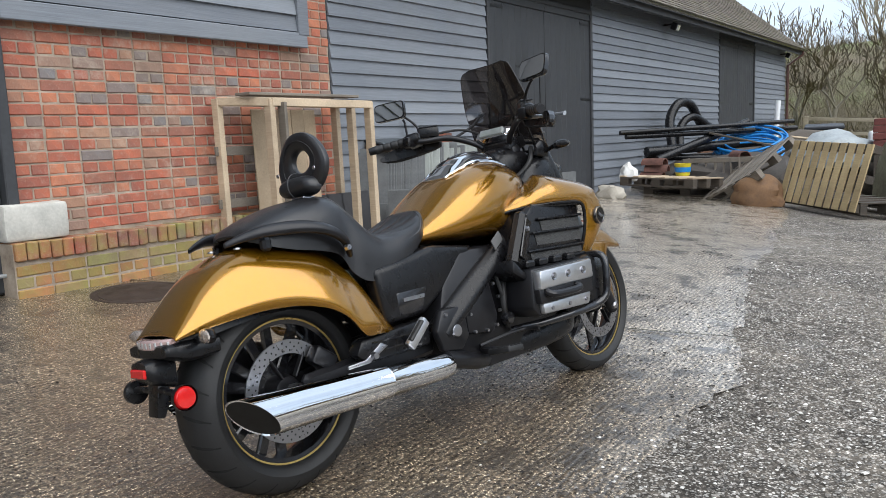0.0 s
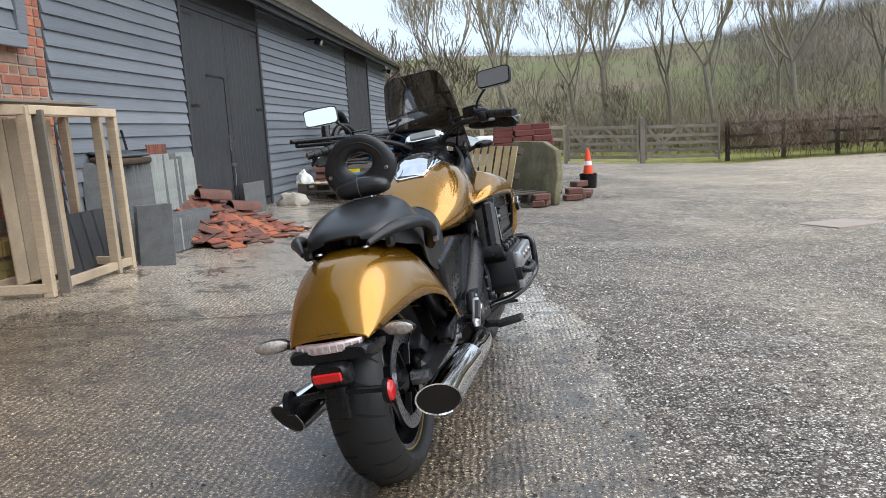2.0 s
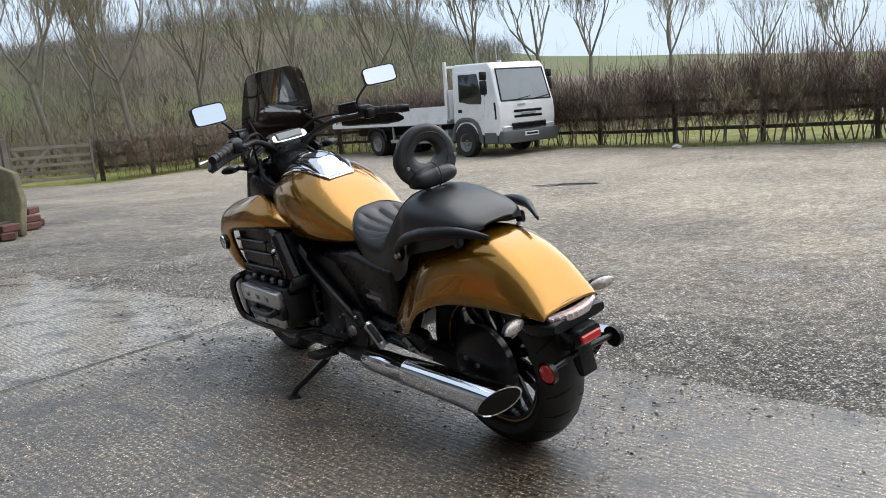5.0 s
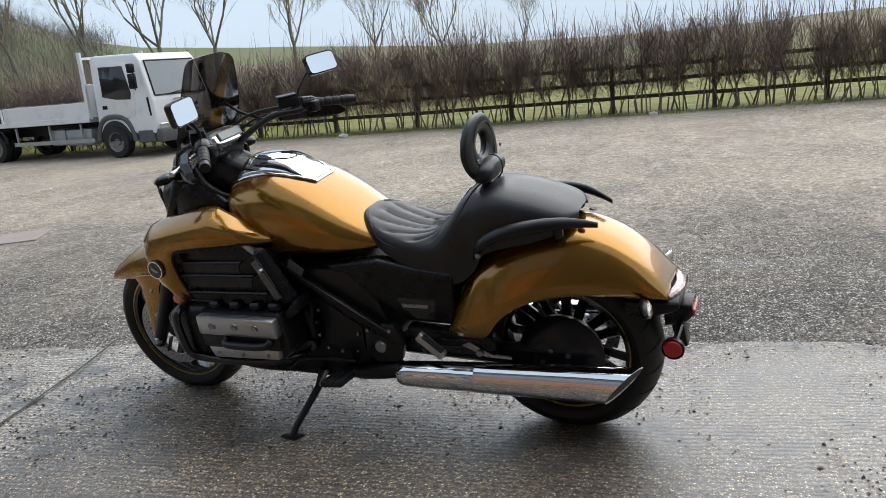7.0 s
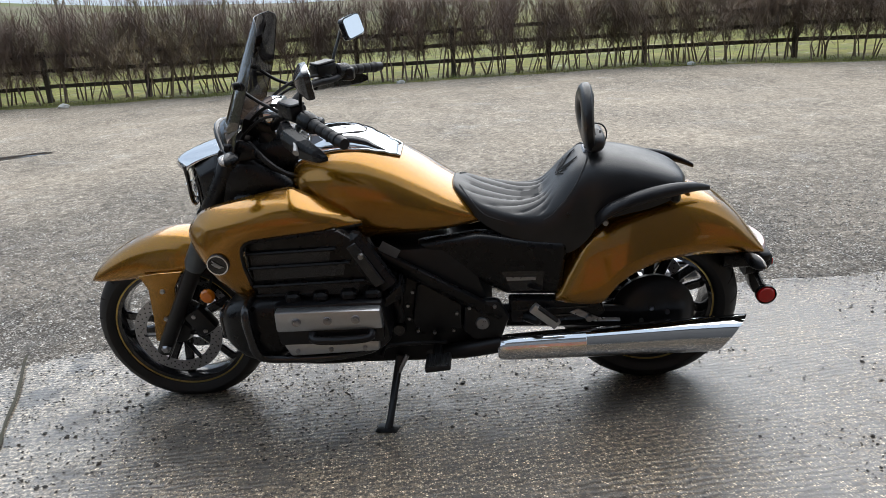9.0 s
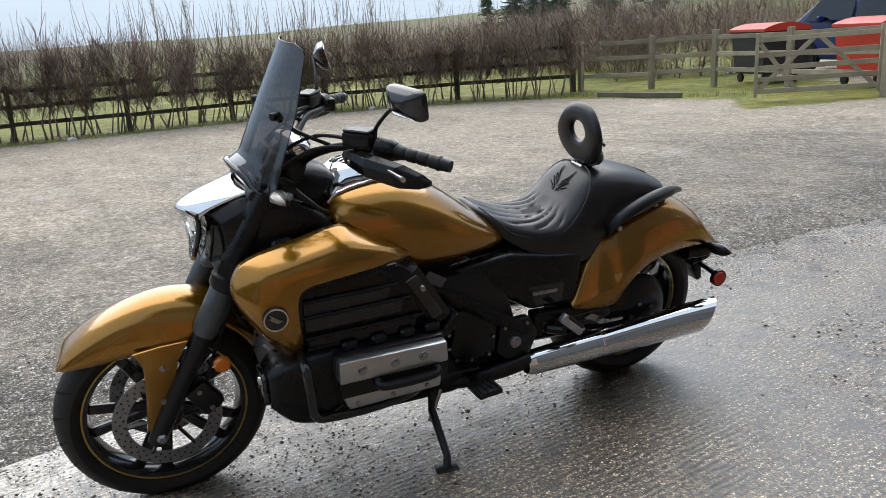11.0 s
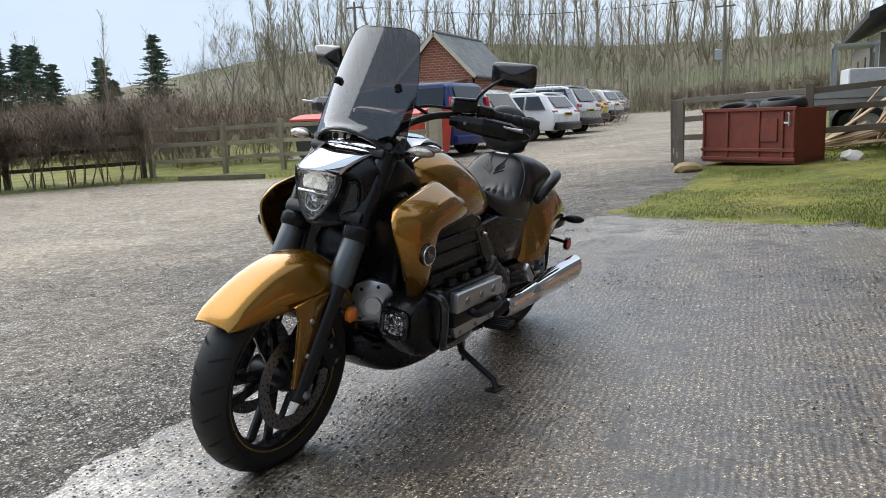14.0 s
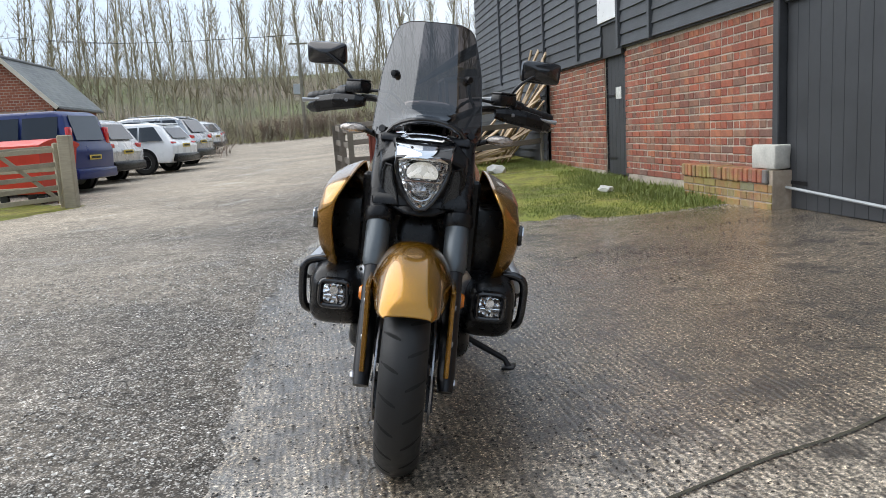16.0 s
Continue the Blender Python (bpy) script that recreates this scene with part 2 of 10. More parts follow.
GOLD = gold_paint()
CHROME = simple("chrome", (0.82, 0.83, 0.85), 0.055, 1.0, 0.03, 20, 0.0)
BLACK = simple("black_plastic", (0.007, 0.007, 0.008), 0.28, 0, 0.2, 30, 0.05, 0, 0.30)
BLACKG = simple("black_gloss", (0.012, 0.012, 0.014), 0.16, 0, 0.15, 20, 0.0, 0.4)
BLACKM = simple("black_metal", (0.012, 0.012, 0.014), 0.34, 0.3, 0.2, 40, 0.08)
DARKG = simple("dark_grey_paint", (0.095, 0.108, 0.118), 0.36, 0.5, 0.1, 30, 0.04)
SILVER = simple("cast_silver", (0.52, 0.53, 0.55), 0.33, 0.9, 0.08, 40, 0.12)
STEEL = simple("brushed_steel", (0.36, 0.36, 0.38), 0.30, 1.0, 0.08, 60, 0.05)
RUBBER = simple("rubber", (0.0135, 0.0135, 0.014), 0.52, 0, 0.3, 40, 0.1, 0, 0.4)
REDL = simple("red_lens", (0.55, 0.012, 0.012), 0.12, 0, 0.1, 90, 0.1, 0.6)
AMBER = simple("amber_lens", (0.75, 0.20, 0.01), 0.14, 0, 0.1, 90, 0.1, 0.6)
CLEARL = simple("clear_lens", (0.62, 0.62, 0.63), 0.07, 0.55, 0.25, 70, 0.5, 0.8)
MIRROR = simple("mirror_glass", (0.9, 0.91, 0.92), 0.02, 1.0, 0.01, 5, 0.0)


def leather(name="leather"):
    k = Mat(name, 0.34, spec=0.5)
    n = k.voronoi(260)
    s = k.noise(12, 4)
    k.color(k.ramp(s, [(0.3, (0.010, 0.010, 0.011)), (0.7, (0.017, 0.017, 0.019))]))
    k.rough(k.ramp(s, [(0.3, 0.27), (0.7, 0.40)])).bump(n, 0.12, 0.002)
    return k.m


LEATHER = leather()


def glass(name, tint, rough=0.0, shine=0.06):
    """A thin tinted pane: part clear, part glossy."""
    k = Mat(name, rough)
    tr = k.n.new("ShaderNodeBsdfTransparent")
    tr.inputs["Color"].default_value = (*tint, 1)
    gl = k.n.new("ShaderNodeBsdfGlossy")
    gl.inputs["Roughness"].default_value, gl.inputs["Color"].default_value = max(0.03, rough), (0.86, 0.90, 0.95, 1)
    lw = k.n.new("ShaderNodeLayerWeight")
    lw.inputs["Blend"].default_value = 0.5
    mx = k.n.new("ShaderNodeMixShader")
    k.l.new(k.math("ADD", k.math("MULTIPLY", k.math("POWER", lw.outputs["Facing"], 3.0), 0.55), shine), mx.inputs[0])
    k.l.new(tr.outputs[0], mx.inputs[1])
    k.l.new(gl.outputs[0], mx.inputs[2])
    k.l.new(mx.outputs[0], k.n["Material Output"].inputs["Surface"])
    return k.m


SMOKE = glass("smoked_acrylic", (0.095, 0.078, 0.072), 0.06, 0.085)
WINDOW = glass("car_window", (0.10, 0.11, 0.12))


def gravel_mat():
    k = Mat("gravel", 0.8, spec=0.22).world()
    v1, d1 = k.voronoi(68, "Color"), k.voronoi(68)
    v2, d2 = k.voronoi(120, "Color"), k.voronoi(120)
    v0, d0 = k.voronoi(38, "Color"), k.voronoi(38)
    big = k.noise(0.35, 5, 0.6)
    mid = k.noise(1.7, 5, 0.6)
    fine = k.noise(9, 6, 0.7)
    tone = [(0.26, (0.030, 0.026, 0.023)), (0.44, (0.115, 0.100, 0.085)), (0.56, (0.25, 0.225, 0.195)), (0.68, (0.39, 0.36, 0.325)), (0.8, (0.60, 0.58, 0.54))]
    stone = k.mix(k.ramp(d2, [(0.25, 1.0), (0.55, 0.0)]), (0.030, 0.026, 0.022), k.ramp(v2, tone))
    stone = k.mix(k.ramp(d1, [(0.30, 1.0), (0.46, 0.0)]), stone, k.ramp(v1, tone))
    stone = k.mix(k.ramp(d0, [(0.20, 1.0), (0.27, 0.0)]), stone, k.ramp(v0, tone))
    base = k.ramp(fine, [(0.35, (0.055, 0.046, 0.037)), (0.65, (0.27, 0.235, 0.195))])
    c = k.mix(k.ramp(mid, [(0.3, 1.0), (0.72, 0.62)]), base, stone)
    c = k.mix(k.ramp(big, [(0.42, 0.0), (0.62, 0.35)]), c, (0.30, 0.262, 0.215))
    c = k.mix(1.0, c, k.ramp(fine, [(0.3, 0.75), (0.7, 1.35)]), "MULTIPLY")
    sep = k.n.new("ShaderNodeSeparateXYZ")
    k.l.new(k.co, sep.inputs[0])
    # gravel turns paler and warmer with x and down the drive
    drive = k.math("MINIMUM", 0.5, k.math("MAXIMUM", 0.0, k.math("SUBTRACT", k.math("MULTIPLY", sep.outputs["Y"], -0.06), 0.22)))
    paler = k.ramp(k.math("ADD", k.math("ADD", k.math("MULTIPLY", sep.outputs["X"], 0.1), k.math("MULTIPLY", big, 0.5)), drive), [(0.18, 0.0), (0.75, 1.0)])
    beige = k.mix(0.45, k.mix(1.0, c, (1.75, 1.62, 1.45), "MULTIPLY"), k.ramp(fine, [(0.3, (0.24, 0.205, 0.165)), (0.7, (0.47, 0.42, 0.345))]))
    c = k.mix(paler, c, beige)
    lumps = k.noise(26, 5, 0.85)
    c = k.mix(1.0, c, k.ramp(lumps, [(0.36, 0.45), (0.5, 0.98), (0.64, 1.65)]), "MULTIPLY")
    tracks = k.noise(1.3, 6, 0.75, k.mapped((0.5, 1.1, 1), (0, 0, radians(25))))
    c = k.mix(1.0, c, k.ramp(tracks, [(0.34, 0.76), (0.46, 0.94), (0.56, 1.0), (0.68, 1.14)]), "MULTIPLY")
    k.color(c)
    k.rough(k.ramp(k.math("ADD", k.math("MULTIPLY", mid, 0.75), k.math("MULTIPLY", fine, 0.25)), [(0.34, 0.42), (0.46, 0.85)]))
    k.bump(d0, -0.5, 0.03)
    k.bump(d1, -1.0, 0.025)
    k.bump(d2, -0.9, 0.012)
    k.bump(mid, 0.4, 0.05)
    return k


def concrete_mat():
    k = Mat("wet_concrete", 0.4, spec=0.7).world()
    rot = k.mapped((1, 1, 1), (0, 0, radians(-2)))
    groove = k.wave(11.5, rot, 5.0, 5.0, "X")
    fine = k.noise(170, 3, 0.7)
    agg, ad = k.voronoi(140, "Color"), k.voronoi(140)
    ag2, ad2 = k.voronoi(75, "Color"), k.voronoi(75)
    big = k.noise(0.55, 5, 0.62)
    mid = k.noise(2.6, 6, 0.6)
    patchy = k.noise(11, 6, 0.7)
    c = k.ramp(mid, [(0.3, (0.060, 0.046, 0.033)), (0.7, (0.185, 0.146, 0.104))])
    c = k.mix(k.ramp(patchy, [(0.42, 0.0), (0.68, 0.5)]), c, (0.050, 0.038, 0.028))
    pale = [(0.32, (0.030, 0.024, 0.018)), (0.48, (0.13, 0.105, 0.075)), (0.58, (0.33, 0.28, 0.20)), (0.70, (0.62, 0.55, 0.43))]
    c = k.mix(k.ramp(ad, [(0.28, 0.9), (0.5, 0.0)]), c, k.ramp(agg, pale))
    c = k.mix(k.ramp(ad2, [(0.20, 0.9), (0.30, 0.0)]), c, k.ramp(ag2, pale))
    c = k.mix(k.ramp(big, [(0.45, 0.0), (0.65, 0.35)]), c, (0.060, 0.048, 0.036))
    # Edge wear, and wet sky sheen painted into the colour as a paler tone
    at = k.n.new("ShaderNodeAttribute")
    at.attribute_name = "worn_sheen"
    worn_sheen = k.math("ADD", at.outputs["Fac"], k.math("MULTIPLY", k.math("SUBTRACT", mid, 0.5), 1.3))
    clean_sheen = k.mix(k.ramp(ad, [(0.25, 0.75), (0.5, 0.0)]), k.ramp(patchy, [(0.3, (0.200, 0.175, 0.145)), (0.7, (0.44, 0.400, 0.345))]), k.ramp(agg, pale))
    c = k.mix(k.ramp(worn_sheen, [(0.35, 0.0), (0.75, 0.85)]), c, clean_sheen)
    # extra pale tone where the painted sheen is strongest
    c = k.mix(k.ramp(k.math("MULTIPLY", worn_sheen, 0.5), [(0.5, 0.0), (0.8, 0.35)]), c, (0.46, 0.43, 0.39))
    grit = k.noise(75, 4, 0.75)
    c = k.mix(1.0, c, k.ramp(grit, [(0.40, 0.20), (0.50, 0.85), (0.61, 2.2)]), "MULTIPLY")
    c = k.mix(1.0, c, (1.07, 1.02, 0.945), "MULTIPLY")
    c = k.mix(1.0, c, k.ramp(groove, [(0.1, 0.66), (0.5, 1.0), (0.9, 1.22)]), "MULTIPLY")
    stain = k.noise(4.5, 6, 0.7)
    c = k.mix(k.ramp(stain, [(0.52, 0.0), (0.61, 0.8)]), c, (0.040, 0.032, 0.025))
    k.color(c)
    wet = k.math("ADD", k.math("MULTIPLY", big, 0.45), k.math("MULTIPLY", patchy, 0.55))
    k.rough(k.ramp(wet, [(0.40, 0.55), (0.56, 0.35)]))
    k.l.new(k.ramp(wet, [(0.38, 0.45), (0.52, 1.0)]), k.b.inputs["Coat Weight"])
    k.b.inputs["Coat Roughness"].default_value, k.b.inputs["Coat IOR"].default_value = 0.06, 1.5
    film = k.n.new("ShaderNodeBump")
    film.inputs["Strength"].default_value, film.inputs["Distance"].default_value = 0.45, 0.010
    k.l.new(k.math("ADD", k.math("ADD", patchy, k.math("MULTIPLY", groove, 0.22)), k.math("MULTIPLY", grit, 1.0)), film.inputs["Height"])
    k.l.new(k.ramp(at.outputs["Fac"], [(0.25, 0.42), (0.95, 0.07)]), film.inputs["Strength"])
    k.l.new(film.outputs["Normal"], k.b.inputs["Coat Normal"])
    k.bump(groove, 0.20, 0.008)
    k.bump(patchy, 0.5, 0.02)
    k.bump(ad2, -0.45, 0.010)
    k.bump(ad, -0.7, 0.007)
    k.bump(fine, 0.35, 0.004)
    return k.m


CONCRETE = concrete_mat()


def brick_mat(name, moss=0.0, deep=1.0, blue=True):
    k = Mat(name, 0.85)
    r = k.rand()
    tones = [(0.0, (0.45, 0.120, 0.065)), (0.26, (0.30, 0.078, 0.050)), (0.46, (0.48, 0.165, 0.085)), (0.64, (0.25, 0.085, 0.060)), (0.78, (0.36, 0.19, 0.12))]
    tones += [(0.90, (0.20, 0.145, 0.125)), (1.0, (0.165, 0.160, 0.165))] if blue else [(0.90, (0.21, 0.105, 0.082)), (1.0, (0.42, 0.17, 0.11))]
    c = k.ramp(r, tones)
    n = k.noise(9, 6, 0.65)
    f = k.noise(70, 4, 0.6)
    c = k.mix(k.ramp(n, [(0.42, 0.0), (0.78, 0.55)]), c, (0.11, 0.060, 0.048))
    c = k.mix(k.ramp(f, [(0.55, 0.0), (0.8, 0.35)]), c, (0.45, 0.32, 0.24))
    k.world()
    stain = k.noise(1.1, 6, 0.65)
    bloom = k.noise(2.7, 6, 0.75)
    c = k.mix(k.ramp(stain, [(0.44, 0.0), (0.68, 0.45)]), c, (0.105, 0.074, 0.058))
    c = k.mix(k.ramp(bloom, [(0.54, 0.0), (0.72, 0.50)]), c, (0.42, 0.36, 0.29))
    if moss:
        g = k.noise(3.0, 6, 0.7)
        c = k.mix(k.ramp(g, [(0.5 - moss * 0.3, 0.0), (0.72, 0.85)]), c, (0.26, 0.25, 0.06))
    c = k.mix(1.0, c, (deep, deep * 1.04, deep * 1.04), "MULTIPLY")
    k.color(c).bump(f, 0.6, 0.004).bump(n, 0.7, 0.010)
    return k.m


BRICK = brick_mat("old_red_brick", deep=1.22)
BRICKD = brick_mat("dark_red_brick", deep=0.80, blue=False)
BRICKM = brick_mat("mossy_brick", moss=0.85)


def mortar_mat():
    k = Mat("lime_mortar", 0.95)
    n = k.noise(6, 6, 0.7)
    f = k.noise(110, 3)
    k.color(k.ramp(n, [(0.3, (0.20, 0.155, 0.115)), (0.7, (0.43, 0.36, 0.285))])).bump(f, 0.6, 0.004)
    return k.m


MORTAR = mortar_mat()
MORTARW = simple("white_lime_mortar", (0.37, 0.32, 0.265), 0.95, 0, 0.45, 5, 0.5)


def board_mat(name="blue_grey_boards", deep=1.0):
    k = Mat(name, 0.62)
    v = k.mapped((10, 0.6, 22))
    g = k.noise(5, 6, 0.6, v, 0.3)
    s = k.noise(1.3, 5, 0.6)
    c = k.ramp(g, [(0.3, (0.085, 0.097, 0.116)), (0.75, (0.215, 0.238, 0.268))])
    c = k.mix(k.ramp(s, [(0.42, 0.0), (0.7, 0.6)]), c, (0.20, 0.210, 0.222))
    c = k.mix(0.45, c, k.ramp(k.rand(), [(0.0, (0.10, 0.112, 0.134)), (1.0, (0.26, 0.284, 0.318))]))
    c = k.mix(1.0, c, (deep, deep, deep), "MULTIPLY")
    k.color(c).bump(g, 0.35, 0.004)
    k.rough(k.ramp(s, [(0.3, 0.5), (0.7, 0.75)]))
    return k.m


BOARD = board_mat(deep=0.98)
# same boards at about a third of the tone, for the south range
BOARDK = board_mat("near_black_boards", 0.34)
BLACKBOARD = simple("tarred_boards", (0.034, 0.036, 0.040), 0.6, 0, 0.35, 5, 0.3)
DOORPAINT = simple("dark_grey_door_paint", (0.032, 0.034, 0.038), 0.5, 0, 0.2, 3, 0.06)
RAWWOOD = wood("weathered_softwood", (0.27, 0.20, 0.135), (0.55, 0.44, 0.31))
PALLETWOOD = wood("pallet_wood", (0.22, 0.155, 0.075), (0.48, 0.37, 0.20))
GREYWOOD = wood("grey_weathered_wood", (0.085, 0.072, 0.058), (0.22, 0.19, 0.155))
DARKWOOD = wood("wet_dark_wood", (0.034, 0.028, 0.022), (0.085, 0.068, 0.052))
SLATE = simple("slate", (0.105, 0.110, 0.112), 0.55, 0, 0.35, 9, 0.3)
SLATEG = simple("green_slate", (0.26, 0.28, 0.262), 0.6, 0, 0.25, 7, 0.3)
TERRA = simple("terracotta", (0.205, 0.066, 0.040), 0.8, 0, 0.45, 6, 0.4)
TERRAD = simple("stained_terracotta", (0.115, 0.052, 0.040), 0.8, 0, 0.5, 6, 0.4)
TWIG = simple("bare_twigs", (0.205, 0.152, 0.115), 0.85, 0, 0.35, 0.8, 0)
TWIGD = simple("dark_twigs", (0.185, 0.135, 0.108), 0.85, 0, 0.35, 0.8, 0)
TWIGY = simple("straw_twigs", (0.23, 0.18, 0.11), 0.85, 0, 0.3, 0.8, 0)
TWIGO = simple("olive_twigs", (0.150, 0.126, 0.088), 0.85, 0, 0.35, 0.4, 0)
TWIGC = simple("pale_tree_twigs", (0.285, 0.245, 0.175), 0.85, 0, 0.3, 0.4, 0)
PALEBARK = simple("pale_poplar_bark", (0.38, 0.345, 0.25), 0.9, 0, 0.3, 2, 0.2)
# distance haze over the far woods is put into this greyer twig colour
TWIGF = simple("hazed_twigs", (0.155, 0.140, 0.112), 0.9, 0, 0.25, 0.1, 0)
BARK = simple("pale_bark", (0.20, 0.182, 0.142), 0.9, 0, 0.35, 3, 0.4)
CONIFER = simple("conifer_needles", (0.125, 0.170, 0.130), 0.8, 0, 0.4, 2, 0.2)
GRASSM = simple("grass_blades", (0.150, 0.185, 0.040), 0.7, 0, 0.4, 1.5, 0)
WHITEP = simple("white_paint", (0.74, 0.75, 0.76), 0.3, 0, 0.06, 3, 0.02, 0.4)
REDPL = simple("red_bin_plastic", (0.55, 0.045, 0.025), 0.4, 0, 0.1, 4, 0.05)
RUST = simple("rusty_red_paint", (0.19, 0.045, 0.030), 0.65, 0.1, 0.35, 5, 0.25)
GALV = simple("galvanised", (0.40, 0.42, 0.43), 0.5, 0.6, 0.15, 8, 0.1)
BLUEHOSE = simple("blue_hose", (0.015, 0.21, 0.55), 0.35, 0, 0.12, 20, 0)
FENCEWOOD = wood("fence_timber", (0.16, 0.136, 0.095), (0.40, 0.35, 0.255), by="rand")

# ---- the ground ----
def inside(x, y, poly):
    c = False
    for (x0, y0), (x1, y1) in zip(poly, poly[1:] + poly[:1]):
        if (y0 > y) != (y1 > y) and x < (x1 - x0) * (y - y0) / (y1 - y0) + x0:
            c = not c
    return c


GRASS = [(-5.2, -0.75), (-3.9, -1.05), (-3.0, -1.45), (-2.3, -1.9), (-1.6, -3.0), (-1.75, -4.8), (-2.0, -7.2), (-2.4, -9.5), (-5.2, -9.5)]


def edge_dist(x, y, line):
    best = 1e9
    p = Vector((x, y))
    for a, b in zip(line, line[1:]):
        a, b = Vector(a), Vector(b)
        t = max(0, min(1, (p - a).dot(b - a) / (b - a).length_squared))
        best = min(best, (p - a - (b - a) * t).length)
    return best


YARD = [(-5.2, 30), (-2.5, 26), (4.6, 22.0), (8.6, 23.6), (12.0, 23.8), (13.9, 20.8), (14.2, 14), (14.2, 8), (14.4, 3), (13.9, -3.4), (12.2, -6.2), (10.2, -7.9), (6.0, -8.8), (4.6, -7.6), (3.3, -9.6), (5.2, -11.5), (10.5, -14), (10.5, -30), (6.5, -60), (-3.5, -60), (-2.4, -9.5), (-2.0, -7.2), (-5.2, -7.2)]


def green(x, y):
    """How much grass grows there."""
    w = 0.35 * noise.noise(Vector((x * 0.9, y * 0.9, 7))) + 0.2 * noise.noise(Vector((x * 3, y * 3, 2)))
    if inside(x + w, y + w, GRASS):
        return 1.0
    if inside(x, y, YARD):
        return max(0.0, 0.85 - edge_dist(x, y, YARD[2:14]) / 0.55 + w * 1.2) if y > -12 and x > 0 else 0.0
    return 1.0


def axis_steps(lo, hi, fine, far):
    out, v, s = [], lo, fine
    while v <= hi:
        out.append(v)
        v += fine
    v, s = hi, fine
    while v < far:
        s *= 1.16
        v += s
        out.append(v)
    v, s = lo, fine
    while v > -far:
        s *= 1.16
        v -= s
        out.insert(0, v)
    return out


def make_ground():
    xs, ys = axis_steps(-6, 16, 0.28, 900), axis_steps(-11, 24, 0.28, 900)
    verts, faces, g, far = [], [], [], []
    for y in ys:
        for x in xs:
            r = math.hypot(x, y)
            rough = 0.012 * noise.noise(Vector((x * 1.3, y * 1.3, 0))) if r < 60 else 0
            if not (-5.4 < x < -0.6 and -3 < y < 14):
                rough += 0.03 * noise.noise(Vector((x * 0.35, y * 0.35, 4)))
            else:
                rough -= 0.012
            verts.append((x, y, gz(x, y) + rough + hill(x, y)))
            g.append(green(x, y))
            far.append(min(1, max(0, (r - 60) / 60)))
    n = len(xs)
    for j in range(len(ys) - 1):
        for i in range(n - 1):
            a = j * n + i
            faces.append((a, a + 1, a + n + 1, a + n))
    me = bpy.data.meshes.new("ground")
    me.from_pydata(verts, [], faces)
    me.attributes.new("grass", "FLOAT", "POINT").data.foreach_set("value", g)
    me.attributes.new("far", "FLOAT", "POINT").data.foreach_set("value", far)
    me.shade_smooth()
    k = gravel_mat()
    base = k.b.inputs["Base Color"].links[0].from_socket
    at = k.n.new("ShaderNodeAttribute")
    at.attribute_name = "grass"
    fa = k.n.new("ShaderNodeAttribute")
    fa.attribute_name = "far"
    gn, gs = k.noise(26, 5, 0.7), k.noise(0.9, 5, 0.6)
    gcol = k.mix(k.ramp(gs, [(0.35, 0.0), (0.65, 1.0)]), k.ramp(gn, [(0.3, (0.060, 0.085, 0.016)), (0.7, (0.23, 0.265, 0.048))]), k.ramp(gn, [(0.3, (0.13, 0.12, 0.032)), (0.7, (0.36, 0.33, 0.070))]))
    gp = k.noise(2.8, 6, 0.7)
    gcol = k.mix(k.ramp(gp, [(0.46, 0.0), (0.62, 0.75)]), gcol, k.ramp(gn, [(0.3, (0.055, 0.046, 0.022)), (0.7, (0.150, 0.130, 0.055))]))
    fn = k.noise(0.02, 4, 0.5)
    field = k.ramp(fn, [(0.40, (0.120, 0.145, 0.050)), (0.50, (0.140, 0.130, 0.070)), (0.60, (0.165, 0.132, 0.090))])
    gcol = k.mix(fa.outputs["Fac"], gcol, field)
    k.color(k.mix(k.ramp(k.math("ADD", at.outputs["Fac"], k.math("MULTIPLY", k.math("SUBTRACT", gn, 0.5), 0.7)), [(0.40, 0.0), (0.6, 1.0)]), base, gcol))
    me.materials.append(k.m)
    tagged(new("ground", me), "grey gravel yard with patches of moss and grass", "ground", kind="structure")


make_ground()

SLAB_EDGE = [(-2.5, -1.36), (-2.05, -1.15), (-0.5, -0.98), (0.75, -0.86), (2.3, -0.95), (3.87, -1.02), (4.3, -1.18), (5.6, -1.5), (7.6, -1.8), (10.0, -2.2), (13.0, -3.0)]


def slab_right(y):
    for (y0, x0), (y1, x1) in zip(SLAB_EDGE, SLAB_EDGE[1:]):
        if y <= y1:
            t = max(0, (y - y0) / (y1 - y0))
            return x0 + (x1 - x0) * t + 0.10 * noise.noise(Vector((y * 1.6, 0, 1))) + 0.05 * noise.noise(Vector((y * 6, 0, 3))) + 0.03 * noise.noise(Vector((y * 17, 0, 5)))
    return SLAB_EDGE[-1][1]


def slab_south(x):
    return -0.95 - 0.55 * (x + 4.2) * (1 if x > -4.2 else 0.2) + 0.06 * noise.noise(Vector((x * 4, 2, 1)))


